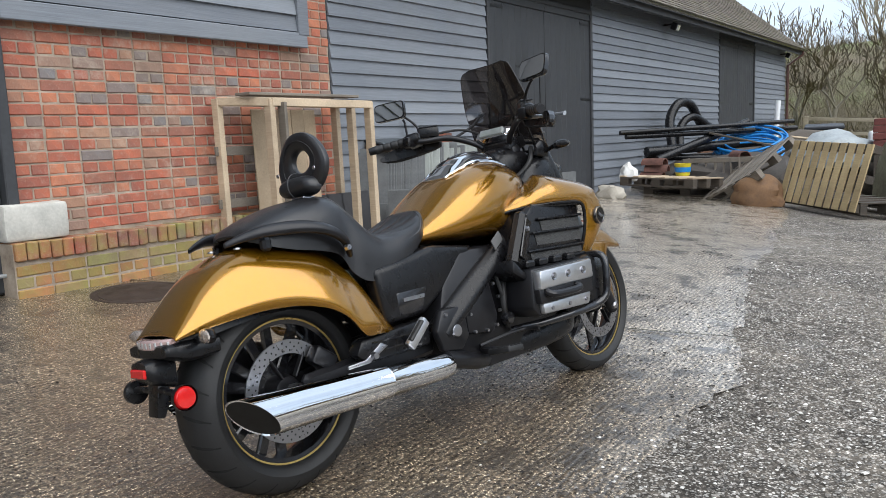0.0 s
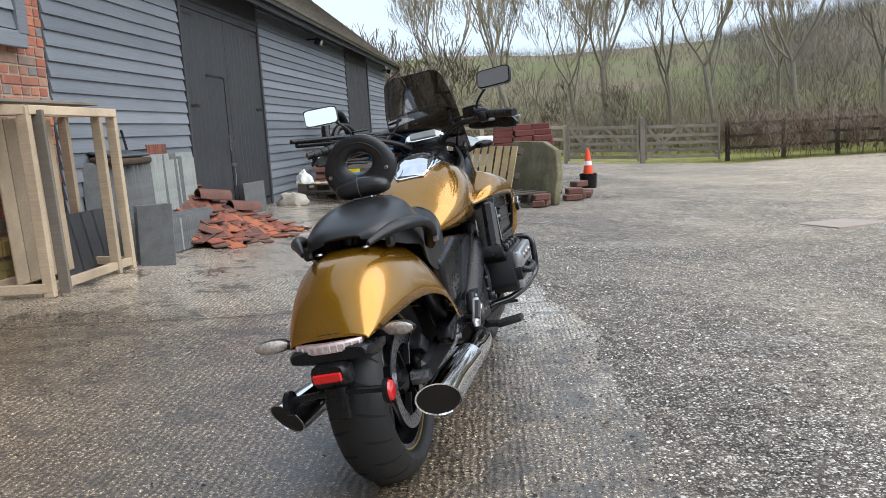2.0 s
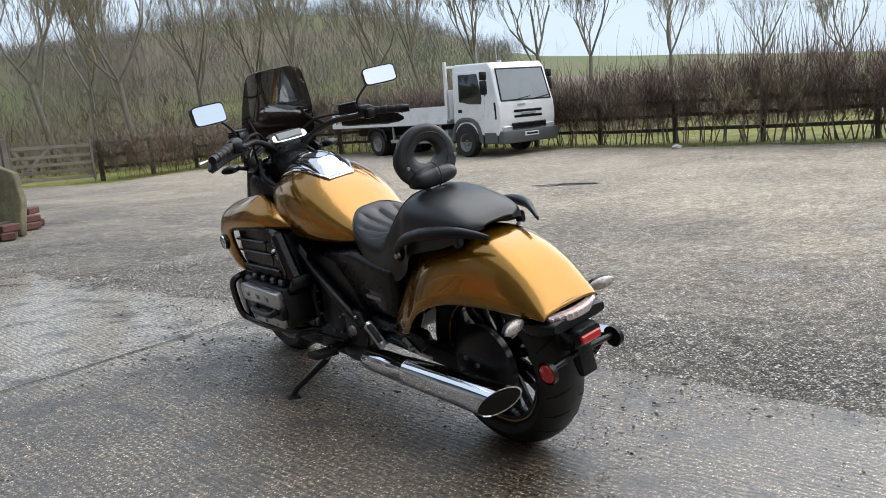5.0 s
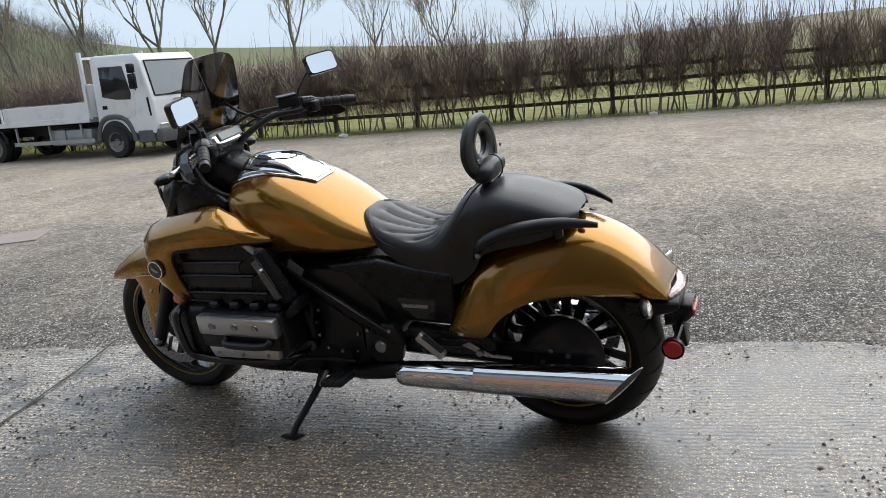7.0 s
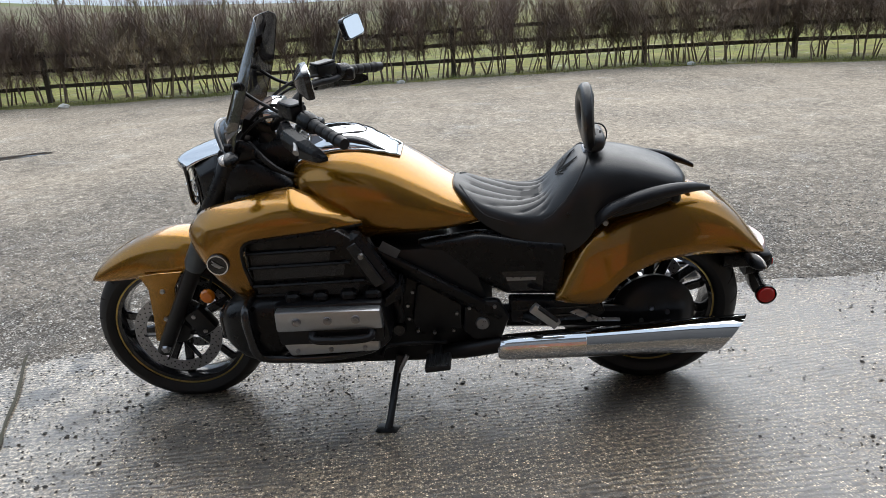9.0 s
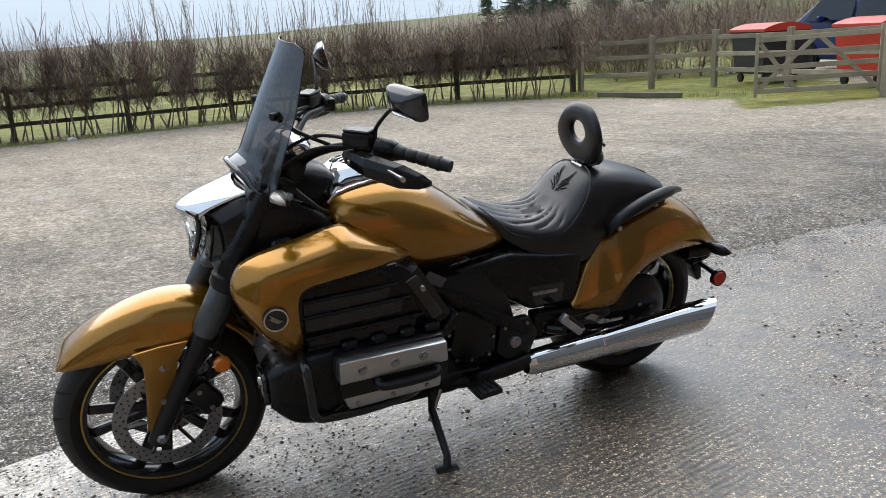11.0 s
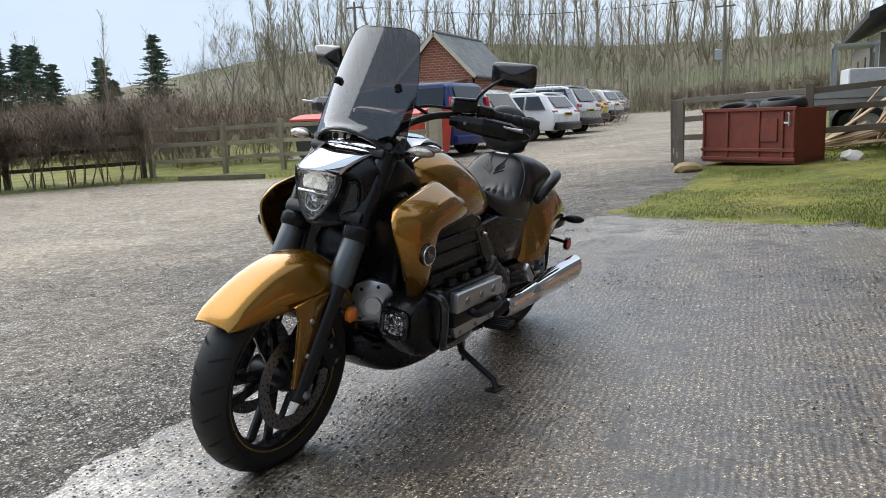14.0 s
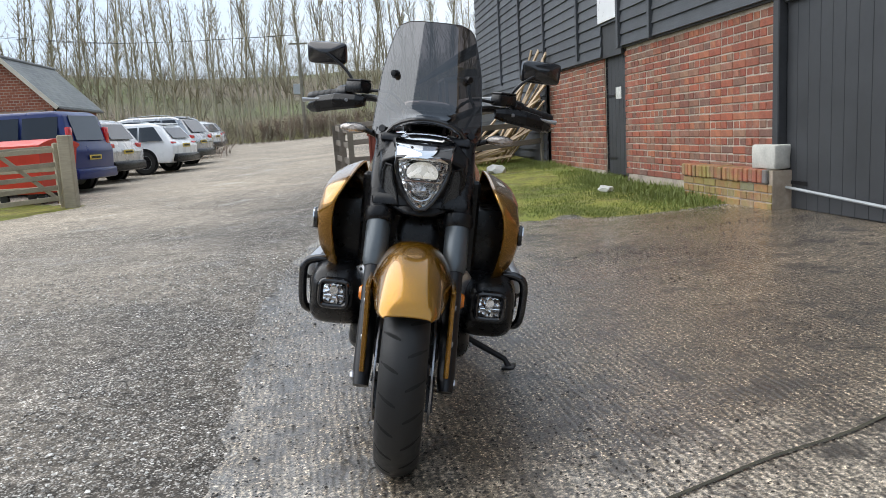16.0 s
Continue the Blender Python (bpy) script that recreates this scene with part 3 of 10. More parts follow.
def make_slab():
    nu, nv = 70, 190
    rows = []
    for j in range(nv + 1):
        v = j / nv
        row = []
        for i in range(nu + 1):
            u = i / nu
            yy = -2.5 + 15.5 * v
            x = -5.03 + (slab_right(yy) + 5.03) * u
            y = slab_south(x) + (13.0 - slab_south(x)) * v
            x = -5.03 + (slab_right(y) + 5.03) * u
            edge = min(1, min(1 - u, v * 2.5) * 6)
            row.append((x, y, gz(x, y) - 0.003 + 0.013 * edge + 0.004 * noise.noise(Vector((x * 1.5, y * 1.5, 0)))))
        rows.append(row)
    bm = rings(B(), rows, close=False, caps=False)
    for f in bm.faces:
        if f.normal.z < 0:
            f.normal_flip()
    lay = bm.verts.layers.float.new("worn_sheen")
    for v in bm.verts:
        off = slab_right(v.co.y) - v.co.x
        # real wear along the edge; both y terms are painted sky sheen
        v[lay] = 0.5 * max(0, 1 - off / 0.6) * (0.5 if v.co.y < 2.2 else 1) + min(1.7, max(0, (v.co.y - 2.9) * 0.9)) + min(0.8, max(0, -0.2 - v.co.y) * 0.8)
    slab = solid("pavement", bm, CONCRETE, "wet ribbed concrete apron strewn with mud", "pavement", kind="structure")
    bm = B()
    pts = []
    for i in range(41):
        x = -4.9 + 3.85 * i / 40
        y = 3.84 + (x + 1.9) * 0.31 + 0.03 * noise.noise(Vector((x * 3, 0, 0)))
        w = 0.007 + 0.008 * noise.noise(Vector((x * 9, 4, 0)))
        pts.append([(x, y - w, gz(x, y) + 0.0150), (x, y + w, gz(x, y) + 0.0150)])
    rings(bm, pts, close=False, caps=False)
    for f in bm.faces:
        if f.normal.z < 0:
            f.normal_flip()
    k = simple("mossy_joint_dirt", (0.050, 0.046, 0.030), 0.9, 0, 0.5, 12, 0.6)
    solid("pavement_joint", bm, k, "dirty mossy joint between two concrete bays", "joint", kind="structure")


make_slab()

# ---- the barn along the yard ----
WX = -5.0


def wall_core(name, y0, y1, z0, z1, x=WX, mat=None, label="", thick=0.24):
    bm = span(B(), (x - thick, y0, z0), (x, y1, z1))
    return solid(name, bm, mat or BLACKBOARD, label, "wall", kind="structure", smooth=False)


BOARD_MESH = {}


def boards(parent, y0, y1, z0, z1, x=WX, pitch=0.122, mat=None, seed=1):
    """Lapped weatherboards, each one a piece, tilted so that its foot stands proud."""
    rnd = random.Random(seed)
    mat = mat or BOARD
    n = int(math.ceil((z1 - z0) / pitch))
    key = (round(y1 - y0, 3), mat.name)
    if key not in BOARD_MESH:
        L = y1 - y0
        bm = B()
        rows = []
        m = max(2, int(L / 0.5))
        for i in range(m + 1):
            y = L * i / m
            w = 0.003 * noise.noise(Vector((y * 1.1, L, 0)))
            rows.append([(0.004, y, pitch + 0.022), (0.030 + w, y, 0.0), (0.008 + w, y, -0.002), (-0.012, y, pitch + 0.020)])
        rings(bm, rows)
        BOARD_MESH[key] = finish(bm, "board", mat, smooth=False)
    for i in range(n):
        ob = new("board", BOARD_MESH[key])
        ob.parent = parent
        ob.location = (x, y0, z0 + i * pitch + rnd.uniform(-0.004, 0.004))
        ob.rotation_euler = (rnd.uniform(-0.0012, 0.0012), rnd.uniform(-0.01, 0.01), 0)


def brick_mesh(name, w, h, mat, d=0.05):
    bm = box(B(), (d, w, h), Matrix.Translation((-d / 2, 0, 0)), 0.005)
    for v in bm.verts:
        v.co += Vector(noise.noise_vector(v.co * 31 + Vector((w, h, 1)))) * 0.0036
    return finish(bm, name, mat, smooth=False)


STRETCH = {m.name: [brick_mesh("brick", w, z, m) for w, z in ((0.217, 0.066), (0.211, 0.063), (0.214, 0.065), (0.206, 0.060))] for m in (BRICK, BRICKM, BRICKD)}
HEADER = {m.name: [brick_mesh("brick", w, z, m) for w, z in ((0.104, 0.066), (0.100, 0.063), (0.102, 0.065), (0.096, 0.061))] for m in (BRICK, BRICKM, BRICKD)}


def bricks(parent, y0, y1, z0, z1, x=WX, mat=None, seed=1, limit=10 ** 6, first=0):
    """Brickwork in English bond: a course of stretchers, a course of headers."""
    rnd = random.Random(seed)
    mat = mat or BRICK
    i, z = first, z0
    while z + 0.06 < z1:
        step, bank = (0.225, STRETCH[mat.name]) if i % 2 == 0 else (0.1125, HEADER[mat.name])
        y = y0 + (step / 2 if i % 2 == 0 else step / 2 - 0.0)
        y = y0 + step / 2
        while y - step / 2 < y1 - 0.03:
            w = min(step, y1 - (y - step / 2))
            ob = new("brick", rnd.choice(bank))
            ob.parent = parent
            ob.location = (x + rnd.uniform(0.003, 0.011), y - step / 2 + w / 2, z + 0.0375)
            ob.rotation_euler = (rnd.uniform(-0.012, 0.012), rnd.uniform(-0.01, 0.01), rnd.uniform(-0.015, 0.015))
            ob.scale = (1, w / step, 1)
            y += step
        z += 0.0755
        i += 1


def plank_door(name, label, y0, y1, z0, z1, x, leaves, mat, handle=True):
    """A door of upright planks in leaves with strap hinges."""
    door = thing(name, label, "door", kind="structure")
    w = (y1 - y0) / leaves
    for i in range(leaves):
        a, b = y0 + i * w + 0.006, y0 + (i + 1) * w - 0.006
        leaf = part("door_leaf", span(B(), (x - 0.05, a, z0), (x - 0.012, b, z1)), mat, door, smooth=False)
        n = max(3, int((b - a) / 0.14))
        for j in range(n):
            c, d = a + (b - a) * j / n, a + (b - a) * (j + 1) / n
            part("plank", span(B(), (x - 0.012, c + 0.0015, z0 + 0.01), (x + 0.004, d - 0.0015, z1 - 0.09), 0.003), mat, leaf, smooth=False)
        part("top_rail", span(B(), (x - 0.012, a, z1 - 0.085), (x + 0.016, b, z1), 0.004), mat, leaf, smooth=False)
        for zz in (z1 - 0.16, z0 + 0.55 * (z1 - z0), z0 + 0.2):
            s = a if i == 0 else b - 0.30
            hin = part("strap_hinge", span(B(), (x + 0.004, s, zz), (x + 0.012, s + 0.30, zz + 0.032), 0.002), BLACKM, leaf, "black iron strap hinge", smooth=False)
    for s in (y0 - 0.06, y1):
        part("door_post", span(B(), (x - 0.06, s, z0), (x + 0.03, s + 0.06, z1 + 0.06), 0.006), BLACKBOARD, door, smooth=False)
    part("door_head", span(B(), (x - 0.06, y0, z1), (x + 0.03, y1, z1 + 0.06), 0.006), BLACKBOARD, door, smooth=False)
    return door


NORTH_Z = 3.16
# north range, boarded to the ground
w5 = wall_core("wall_barn_north_1", 5.13, 7.71, -0.3, NORTH_Z, label="barn wall clad in dark blue-grey weatherboards")
w6 = wall_core("wall_barn_north_2", 10.46, 16.38, -0.3, NORTH_Z, label="barn wall clad in dark blue-grey weatherboards")
w7 = wall_core("wall_barn_north_3", 19.03, 22.0, -0.3, NORTH_Z, label="end of the barn wall clad in dark weatherboards")
wall_core("wall_barn_north_4", 7.71, 10.46, 2.81, NORTH_Z, label="boarding over the tall barn doors")
wall_core("wall_barn_north_5", 16.38, 19.03, 2.93, NORTH_Z, label="boarding over the far barn doors")
boards(w5, 5.14, 7.70, 0.14, NORTH_Z, seed=3)
boards(w6, 10.47, 16.37, 0.08, NORTH_Z, seed=4)
boards(w7, 19.04, 22.0, 0.06, NORTH_Z, seed=5)
solid("wall_barn_end", prism(B(), [(-5.22, -0.3), (-5.22, 3.0), (-8.6, 6.24), (-11.9, 3.0), (-11.9, -0.3)], 21.76, 22.0), BLACKBOARD, "boarded gable end of the barn", "wall", kind="structure", smooth=False)
tall = plank_door("door_1", "tall dark grey double barn doors with iron strap hinges", 7.77, 10.40, 0.10, 2.75, WX + 0.01, 2, DOORPAINT)
far_door = plank_door("door_2", "dark grey double doors near the end of the barn", 16.44, 18.97, 0.08, 2.87, WX + 0.01, 2, DOORPAINT)
# wicket and its pulls on the tall door
part("wicket_top", span(B(), (WX + 0.014, 8.35, 1.93), (WX + 0.022, 8.95, 1.95)), BLACKM, tall, smooth=False)
part("wicket_side", span(B(), (WX + 0.014, 8.93, 0.3), (WX + 0.020, 8.945, 1.93)), BLACKM, tall, smooth=False)
h = part("handle_plate", span(B(), (WX + 0.014, 8.93, 1.02), (WX + 0.024, 8.97, 1.22), 0.003), STEEL, tall, "bright steel lever handle", smooth=False)
part("lever", tube(B(), [(WX + 0.02, 8.95, 1.13), (WX + 0.06, 8.95, 1.13), (WX + 0.065, 8.84, 1.13)], 0.009, 8), STEEL, h)
part("padlock_hasp", span(B(), (WX + 0.014, 8.92, 0.82), (WX + 0.035, 9.05, 0.86), 0.003), STEEL, tall, "bright steel hasp", smooth=False)
part("chain", tube(B(), [(WX + 0.03, 8.98, 0.83), (WX + 0.035, 8.99, 0.7), (WX + 0.03, 8.98, 0.58)], 0.007, 6), STEEL, tall)


def make_roof():
    roof = thing("roof_barn", "long barn roof of weathered grey-brown plain tiles", "roof", kind="structure")
    y0, y1, xe, ze, xr, zr = 5.0, 22.35, -4.62, 3.06, -8.6, 6.35
    slope = math.hypot(xr - xe, zr - ze)
    k = Mat("roof_tiles", 0.85)
    r = k.island()
    c = k.ramp(r, [(0.0, (0.075, 0.060, 0.050)), (0.5, (0.125, 0.105, 0.085)), (1.0, (0.175, 0.150, 0.120))])
    c = k.mix(k.ramp(k.noise(2, 5), [(0.45, 0.0), (0.7, 0.6)]), c, (0.11, 0.11, 0.055))
    k.color(c).bump(k.noise(40, 4), 0.5, 0.01)
    bm = B()
    d = Vector((xr - xe, 0, zr - ze)).normalized()
    nrm = Vector((-d.z, 0, d.x)) * -1
    if nrm.z < 0:
        nrm = -nrm
    rnd = random.Random(8)
    vs, fs = [], []
    rows = int(slope / 0.115)
    for i in range(rows):
        y = y0 - (0.085 if i % 2 else 0)
        while y < y1:
            p = Vector((xe, y + 0.003, ze)) + d * (i * 0.115) + nrm * (0.016 + rnd.uniform(0, 0.006))
            q = p + d * 0.15 - nrm * 0.014
            s = Vector((0, 0.162, 0))
            t = nrm * 0.013
            a = len(vs)
            vs += [p, p + s, q + s, q, p - t, p + s - t]
            fs += [(a, a + 1, a + 2, a + 3), (a + 4, a + 5, a + 1, a)]
            y += 0.168
    me = bpy.data.meshes.new("tiles")
    me.from_pydata([tuple(v) for v in vs], [], fs)
    me.materials.append(k.m)
    ob = new("tiles", me)
    ob.parent = roof
    tagged(ob, kind="stuff")
    bm = B()
    rows2 = [[Vector((xe, y, ze)), Vector((xr, y, zr)), Vector((xr, y, zr - 0.06)), Vector((xe, y, ze - 0.06))] for y in (y0, y1)]
    rings(bm, rows2)
    part("deck", bm, BLACKBOARD, roof, smooth=False)
    rings(bm := B(), [[Vector((2 * xr - xe, y, ze)), Vector((xr, y, zr)), Vector((xr, y, zr - 0.06)), Vector((2 * xr - xe, y, ze - 0.06))] for y in (y0, y1)])
    part("back_slope", bm, BLACKBOARD, roof, smooth=False)
    part("fascia", span(B(), (xe - 0.05, y0, ze - 0.16), (xe - 0.025, y1, ze - 0.02)), BLACKBOARD, roof, smooth=False)
    gut = B()
    half = [(math.cos(a) * 0.055, math.sin(a) * 0.055) for a in [math.pi + math.pi * i / 8 for i in range(9)]]
    ring = [(x, z) for x, z in half] + [(x * 0.86, z * 0.86) for x, z in reversed(half)]
    rings(gut, [[(xe + 0.03 + a, y, ze - 0.03 + b) for a, b in ring] for y in (y0, y1)])
    part("gutter", gut, BLACKG, roof, "black half-round gutter")
    pipe = tube(B(), [(xe + 0.03, 22.1, ze - 0.07), (xe + 0.03, 22.1, ze - 0.16), (WX + 0.09, 21.93, ze - 0.42), (WX + 0.09, 21.93, 0.06)], 0.036, 10)
    part("downpipe", pipe, simple("brown_pipe", (0.075, 0.03, 0.022), 0.4), roof, "reddish brown downpipe")


make_roof()
lamp = thing("wall_lamp", "small dark floodlight under the barn eaves", "lamp")
part("housing", box(B(), (0.10, 0.16, 0.12), pose(-4.78, 13.3, 2.83, 0, 25, 0), 0.01), BLACKM, lamp)
part("bracket", span(B(), (-5.0, 13.28, 2.86), (-4.80, 13.32, 2.89)), BLACKM, lamp, smooth=False)
part("glass", box(B(), (0.012, 0.13, 0.09), pose(-4.728, 13.3, 2.805, 0, 25, 0), 0.003), CLEARL, lamp, smooth=False)
lamp2 = copy_thing(lamp, Matrix.Translation((0, 8.1, 0.02)))

# south range: brick below, black boards above
w4 = wall_core("wall_brick_1", 2.29, 5.13, -0.3, 5.6, mat=MORTAR, label="old red and blue-grey brick wall in English bond")
w2 = wall_core("wall_brick_2", -3.91, -0.45, -0.3, 1.95, mat=MORTARW, label="old red brick wall with pale mortar")
w1 = wall_core("wall_brick_3", -7.45, -4.63, -0.3, 1.95, mat=MORTARW, label="old red brick wall beside the small door")
wall_core("wall_boarded_1", -14.0, 2.29, 1.95, 5.6, label="high boarded wall above the brickwork")
wall_core("wall_boarded_2", -14.0, -7.45, -0.3, 1.95, label="dark boarded wall behind the rail fence")
wall_core("wall_boarded_end", -14.24, -14.0, -0.3, 5.6, x=-5.0, thick=7, label="end wall of the high barn")
up_a = wall_core("wall_upper_1", 2.29, 4.72, 1.99, 5.6, x=WX + 0.045, thick=0.044, label="panel of dark weatherboards over the brick wall")
boards(up_a, 2.29, 4.70, 2.03, 3.6, x=WX + 0.05, pitch=0.135, seed=9)
part("sill_board", span(B(), (WX + 0.05, 2.29, 1.90), (WX + 0.095, 4.80, 2.02), 0.006), BOARD, up_a, smooth=False)
part("corner_board", span(B(), (WX + 0.05, 4.70, 2.0), (WX + 0.10, 4.82, 5.5), 0.006), BOARD, up_a, smooth=False)
up_b = wall_core("wall_upper_2", -3.91, -0.30, 1.90, 5.6, x=WX + 0.045, thick=0.044, label="black lapped boards over the brick wall")
boards(up_b, -3.91, -0.45, 1.92, 4.6, x=WX + 0.05, pitch=0.14, mat=BOARDK, seed=10)
up_c = wall_core("wall_upper_3", -13.9, -3.91, 1.84, 5.6, x=WX + 0.045, thick=0.044, label="black lapped boards of the high barn")
boards(up_c, -7.45, -4.60, 1.86, 5.5, x=WX + 0.05, pitch=0.14, mat=BOARDK, seed=11)
boards(up_c, -4.60, -3.93, 2.25, 5.5, x=WX + 0.05, pitch=0.14, mat=BOARDK, seed=12)
boards(up_c, -13.9, -7.47, 0.3, 5.5, x=WX + 0.05, pitch=0.15, mat=BOARDK, seed=13)
for yy in (-2.95, -3.93, -5.6, -7.46, -9.2, -11.0):
    part("cover_strip", span(B(), (WX + 0.06, yy, 1.9), (WX + 0.11, yy + 0.07, 5.5), 0.005), BOARDK, up_c, smooth=False)
small_door = plank_door("door_3", "narrow dark grey plank door with peeling paper notice", -4.63, -3.91, 0.32, 2.16, WX - 0.03, 1, DOORPAINT)
garage = plank_door("door_4", "wide dark grey sliding door with a pale rail", -0.39, 2.23, 0.24, 3.2, WX - 0.02, 1, DOORPAINT)

# the far side and the roof of the high range close the barn
wall_core("wall_back", -14.0, 22.0, -0.3, 3.1, x=-12.0, label="boarded back wall of the barn")
wall_core("wall_back_high", -14.0, 5.0, 3.1, 5.6, x=-12.0, label="high boarded back wall of the barn")
high = thing("roof_high", "steep roof of the high barn range", "roof", kind="structure")
for a, b in ((-4.7, -8.6), (-12.5, -8.6)):
    part("slope", rings(B(), [[Vector((a, y, 5.55)), Vector((b, y, 8.6)), Vector((b, y, 8.5)), Vector((a, y, 5.45))] for y in (-14.4, 5.25)]), BLACKBOARD, high, smooth=False)
for y in (-14.2, 4.9):
    part("gable", prism(B(), [(-5.1, 5.5), (-8.6, 8.45), (-12.1, 5.5)], y, y + 0.2), BLACKBOARD, high, smooth=False)
solid("wall_high_north", span(B(), (-12.0, 4.90, -0.3), (-5.24, 5.10, 5.5)), BLACKBOARD, "north gable wall of the high range", "wall", kind="structure", smooth=False)

# ---- brickwork details, piece by piece ----
def soldier_plinth(name, y0, y1, z0, z1, x0, label):
    """A projecting plinth: mossy courses under a cap of bricks on edge."""
    core = solid(name, span(B(), (WX - 0.02, y0, z0 - 0.5), (x0 - 0.012, y1, z1 - 0.004)), MORTAR, label, "plinth", kind="structure", smooth=False)
    bricks(core, y0, y1, z0, z1 - 0.125, x=x0 - 0.012, mat=BRICKM, seed=int(y0 * 7) + 40)
    edge = finish(box(B(), (x0 - WX + 0.03, 0.066, 0.112), None, 0.007), "cap_brick", BRICKO, smooth=False)
    rnd = random.Random(5)
    y = y0 + 0.036
    while y < y1 - 0.02:
        ob = new("cap_brick", edge)
        ob.parent = core
        ob.location = ((x0 + WX) / 2 + rnd.uniform(-0.006, 0.006), y, z1 - 0.056 + rnd.uniform(-0.004, 0.004))
        ob.rotation_euler = (rnd.uniform(-0.03, 0.03), 0, rnd.uniform(-0.02, 0.02))
        y += 0.0755
    return core


BRICKO = brick_mat("orange_brick", moss=0.25)
bricks(w4, 2.30, 5.13, 0.58, 1.93, seed=21)
bricks(w4, 4.82, 5.13, 1.94, 3.4, seed=22)
bricks(w2, -3.91, -0.46, 0.36, 1.90, mat=BRICKD, seed=23)
bricks(w1, -7.45, -4.64, 0.36, 1.86, mat=BRICKD, seed=24)
soldier_plinth("plinth_1", 2.18, 5.0, 0.20, 0.56, WX + 0.16, "mossy brick plinth capped with bricks on edge")
soldier_plinth("plinth_2", -1.93, -0.30, 0.22, 0.56, WX + 0.16, "mossy brick plinth beside the sliding door")


def stone_block(lo, hi, label):
    bm = box(B(), [b - a for a, b in zip(lo, hi)], None, 0.018, 2)
    bmesh.ops.subdivide_edges(bm, edges=bm.edges[:], cuts=2, use_grid_fill=True)
    for v in bm.verts:
        v.co += Vector(noise.noise_vector(v.co * 9 + Vector(lo))) * 0.008
    k = simple("pale_stone", (0.46, 0.45, 0.41), 0.85, 0, 0.25, 9, 0.6)
    solid("stone_block", bm, k, label, "stone", m=Matrix.Translation([(a + b) / 2 for a, b in zip(lo, hi)]))


stone_block((WX - 0.02, 2.16, 0.565), (WX + 0.13, 2.56, 0.79), "pale rough stone block on the brick plinth")
stone_block((WX - 0.02, -0.66, 0.565), (WX + 0.13, -0.31, 0.76), "whitewashed stone block on the plinth")
part("pale_rail", tube(B(), [(WX + 0.03, -0.30, 0.42), (WX + 0.035, 0.9, 0.36), (WX + 0.03, 2.2, 0.36)], 0.012, 8), GALV, garage, "pale metal rail")
part("door_edge", span(B(), (WX - 0.02, -0.47, 0.25), (WX + 0.06, -0.385, 3.3), 0.008), BLACKBOARD, garage, smooth=False)
part("door_edge", span(B(), (WX - 0.02, 2.225, 0.25), (WX + 0.06, 2.30, 3.3), 0.008), BLACKBOARD, garage, smooth=False)
part("iron_latch", span(B(), (WX + 0.0, -0.36, 1.86), (WX + 0.03, -0.05, 1.93), 0.006), BLACKM, garage, smooth=False)
sign = thing("notice_board", "blank white board fixed to the black boarding", "sign")
part("panel", span(B(), (WX + 0.09, -4.62, 2.28), (WX + 0.102, -3.95, 2.78), 0.004), WHITEP, sign, smooth=False)
part("notice", span(B(), (WX - 0.024, -4.32, 1.30), (WX - 0.021, -4.12, 1.45)), simple("torn_paper", (0.5, 0.5, 0.48), 0.9, 0, 0.4, 20, 0.1), small_door, "torn remains of a paper notice", smooth=False)

manhole = thing("manhole_cover", "round rusty iron manhole cover set in the ground", "manhole cover")
part("plate", shift(lathe(B(), [(0, 0.005), (0.25, 0.005), (0.255, 0.001), (0.27, 0.001), (0.275, 0.005), (0.30, 0.004), (0.30, -0.02), (0, -0.02)], None, 40), Matrix.Translation((-4.45, 2.75, gz(-4.45, 2.75) + 0.012)) @ pose(0, 0, 0, 0, 3.3, 0) @ pose(0, 0, 0, 90, 0, 0)), simple("rusty_iron", (0.055, 0.040, 0.032), 0.7, 0.5, 0.4, 12, 0.6), manhole)

# ---- the motorcycle: x ahead, y to its left, z up from the rear tyre's contact ----
RC = (-1.770, 1.530, 0.024)
bike_pose = Matrix.Translation(RC) @ Euler((0, radians(1.15), HEAD), "XYZ").to_matrix().to_4x4() @ pose(0, 0, 0, -8.4, 0, 0)
bike = thing("motorcycle", "gold and black cruiser motorcycle leaning on its side stand", "motorcycle", bike_pose)
FX, FR, RR = 1.707, 0.317, 0.315


def spow(v, e):
    return math.copysign(abs(v) ** e, v)


def shellmod(ob, t):
    m = ob.modifiers.new("thickness", "SOLIDIFY")
    m.thickness, m.offset = t, -1
    return ob


def lerp_rows(st, n):
    """Smooth in-between stations."""
    k, out = len(st) - 1, []
    for i in range(n):
        u = i / (n - 1) * k
        j = min(int(u), k - 1)
        t = u - j
        p0, p1, p2, p3 = (st[max(j - 1, 0)], st[j], st[j + 1], st[min(j + 2, k)])
        out.append([0.5 * (2 * b + (c - a) * t + (2 * a - 5 * b + 4 * c - d) * t * t + (3 * b - a - 3 * c + d) * t ** 3) for a, b, c, d in zip(p0, p1, p2, p3)])
    return out


def body(st, n=40, sides=36, e=0.75, low=0.75):
    """A closed body from stations (x, z low, z high, half width)."""
    rows = []
    for x, z0, z1, hw in lerp_rows(st, n):
        c, h, row = z0 + (z1 - z0) * 0.42, 1, []
        for i in range(sides):
            a = 2 * math.pi * i / sides
            ee = e if math.sin(a) > 0 else low
            hh = (z1 - c) if math.sin(a) > 0 else (c - z0)
            row.append((x, hw * spow(math.cos(a), ee), c + hh * spow(math.sin(a), ee)))
        rows.append(row)
    return rings(B(), rows)


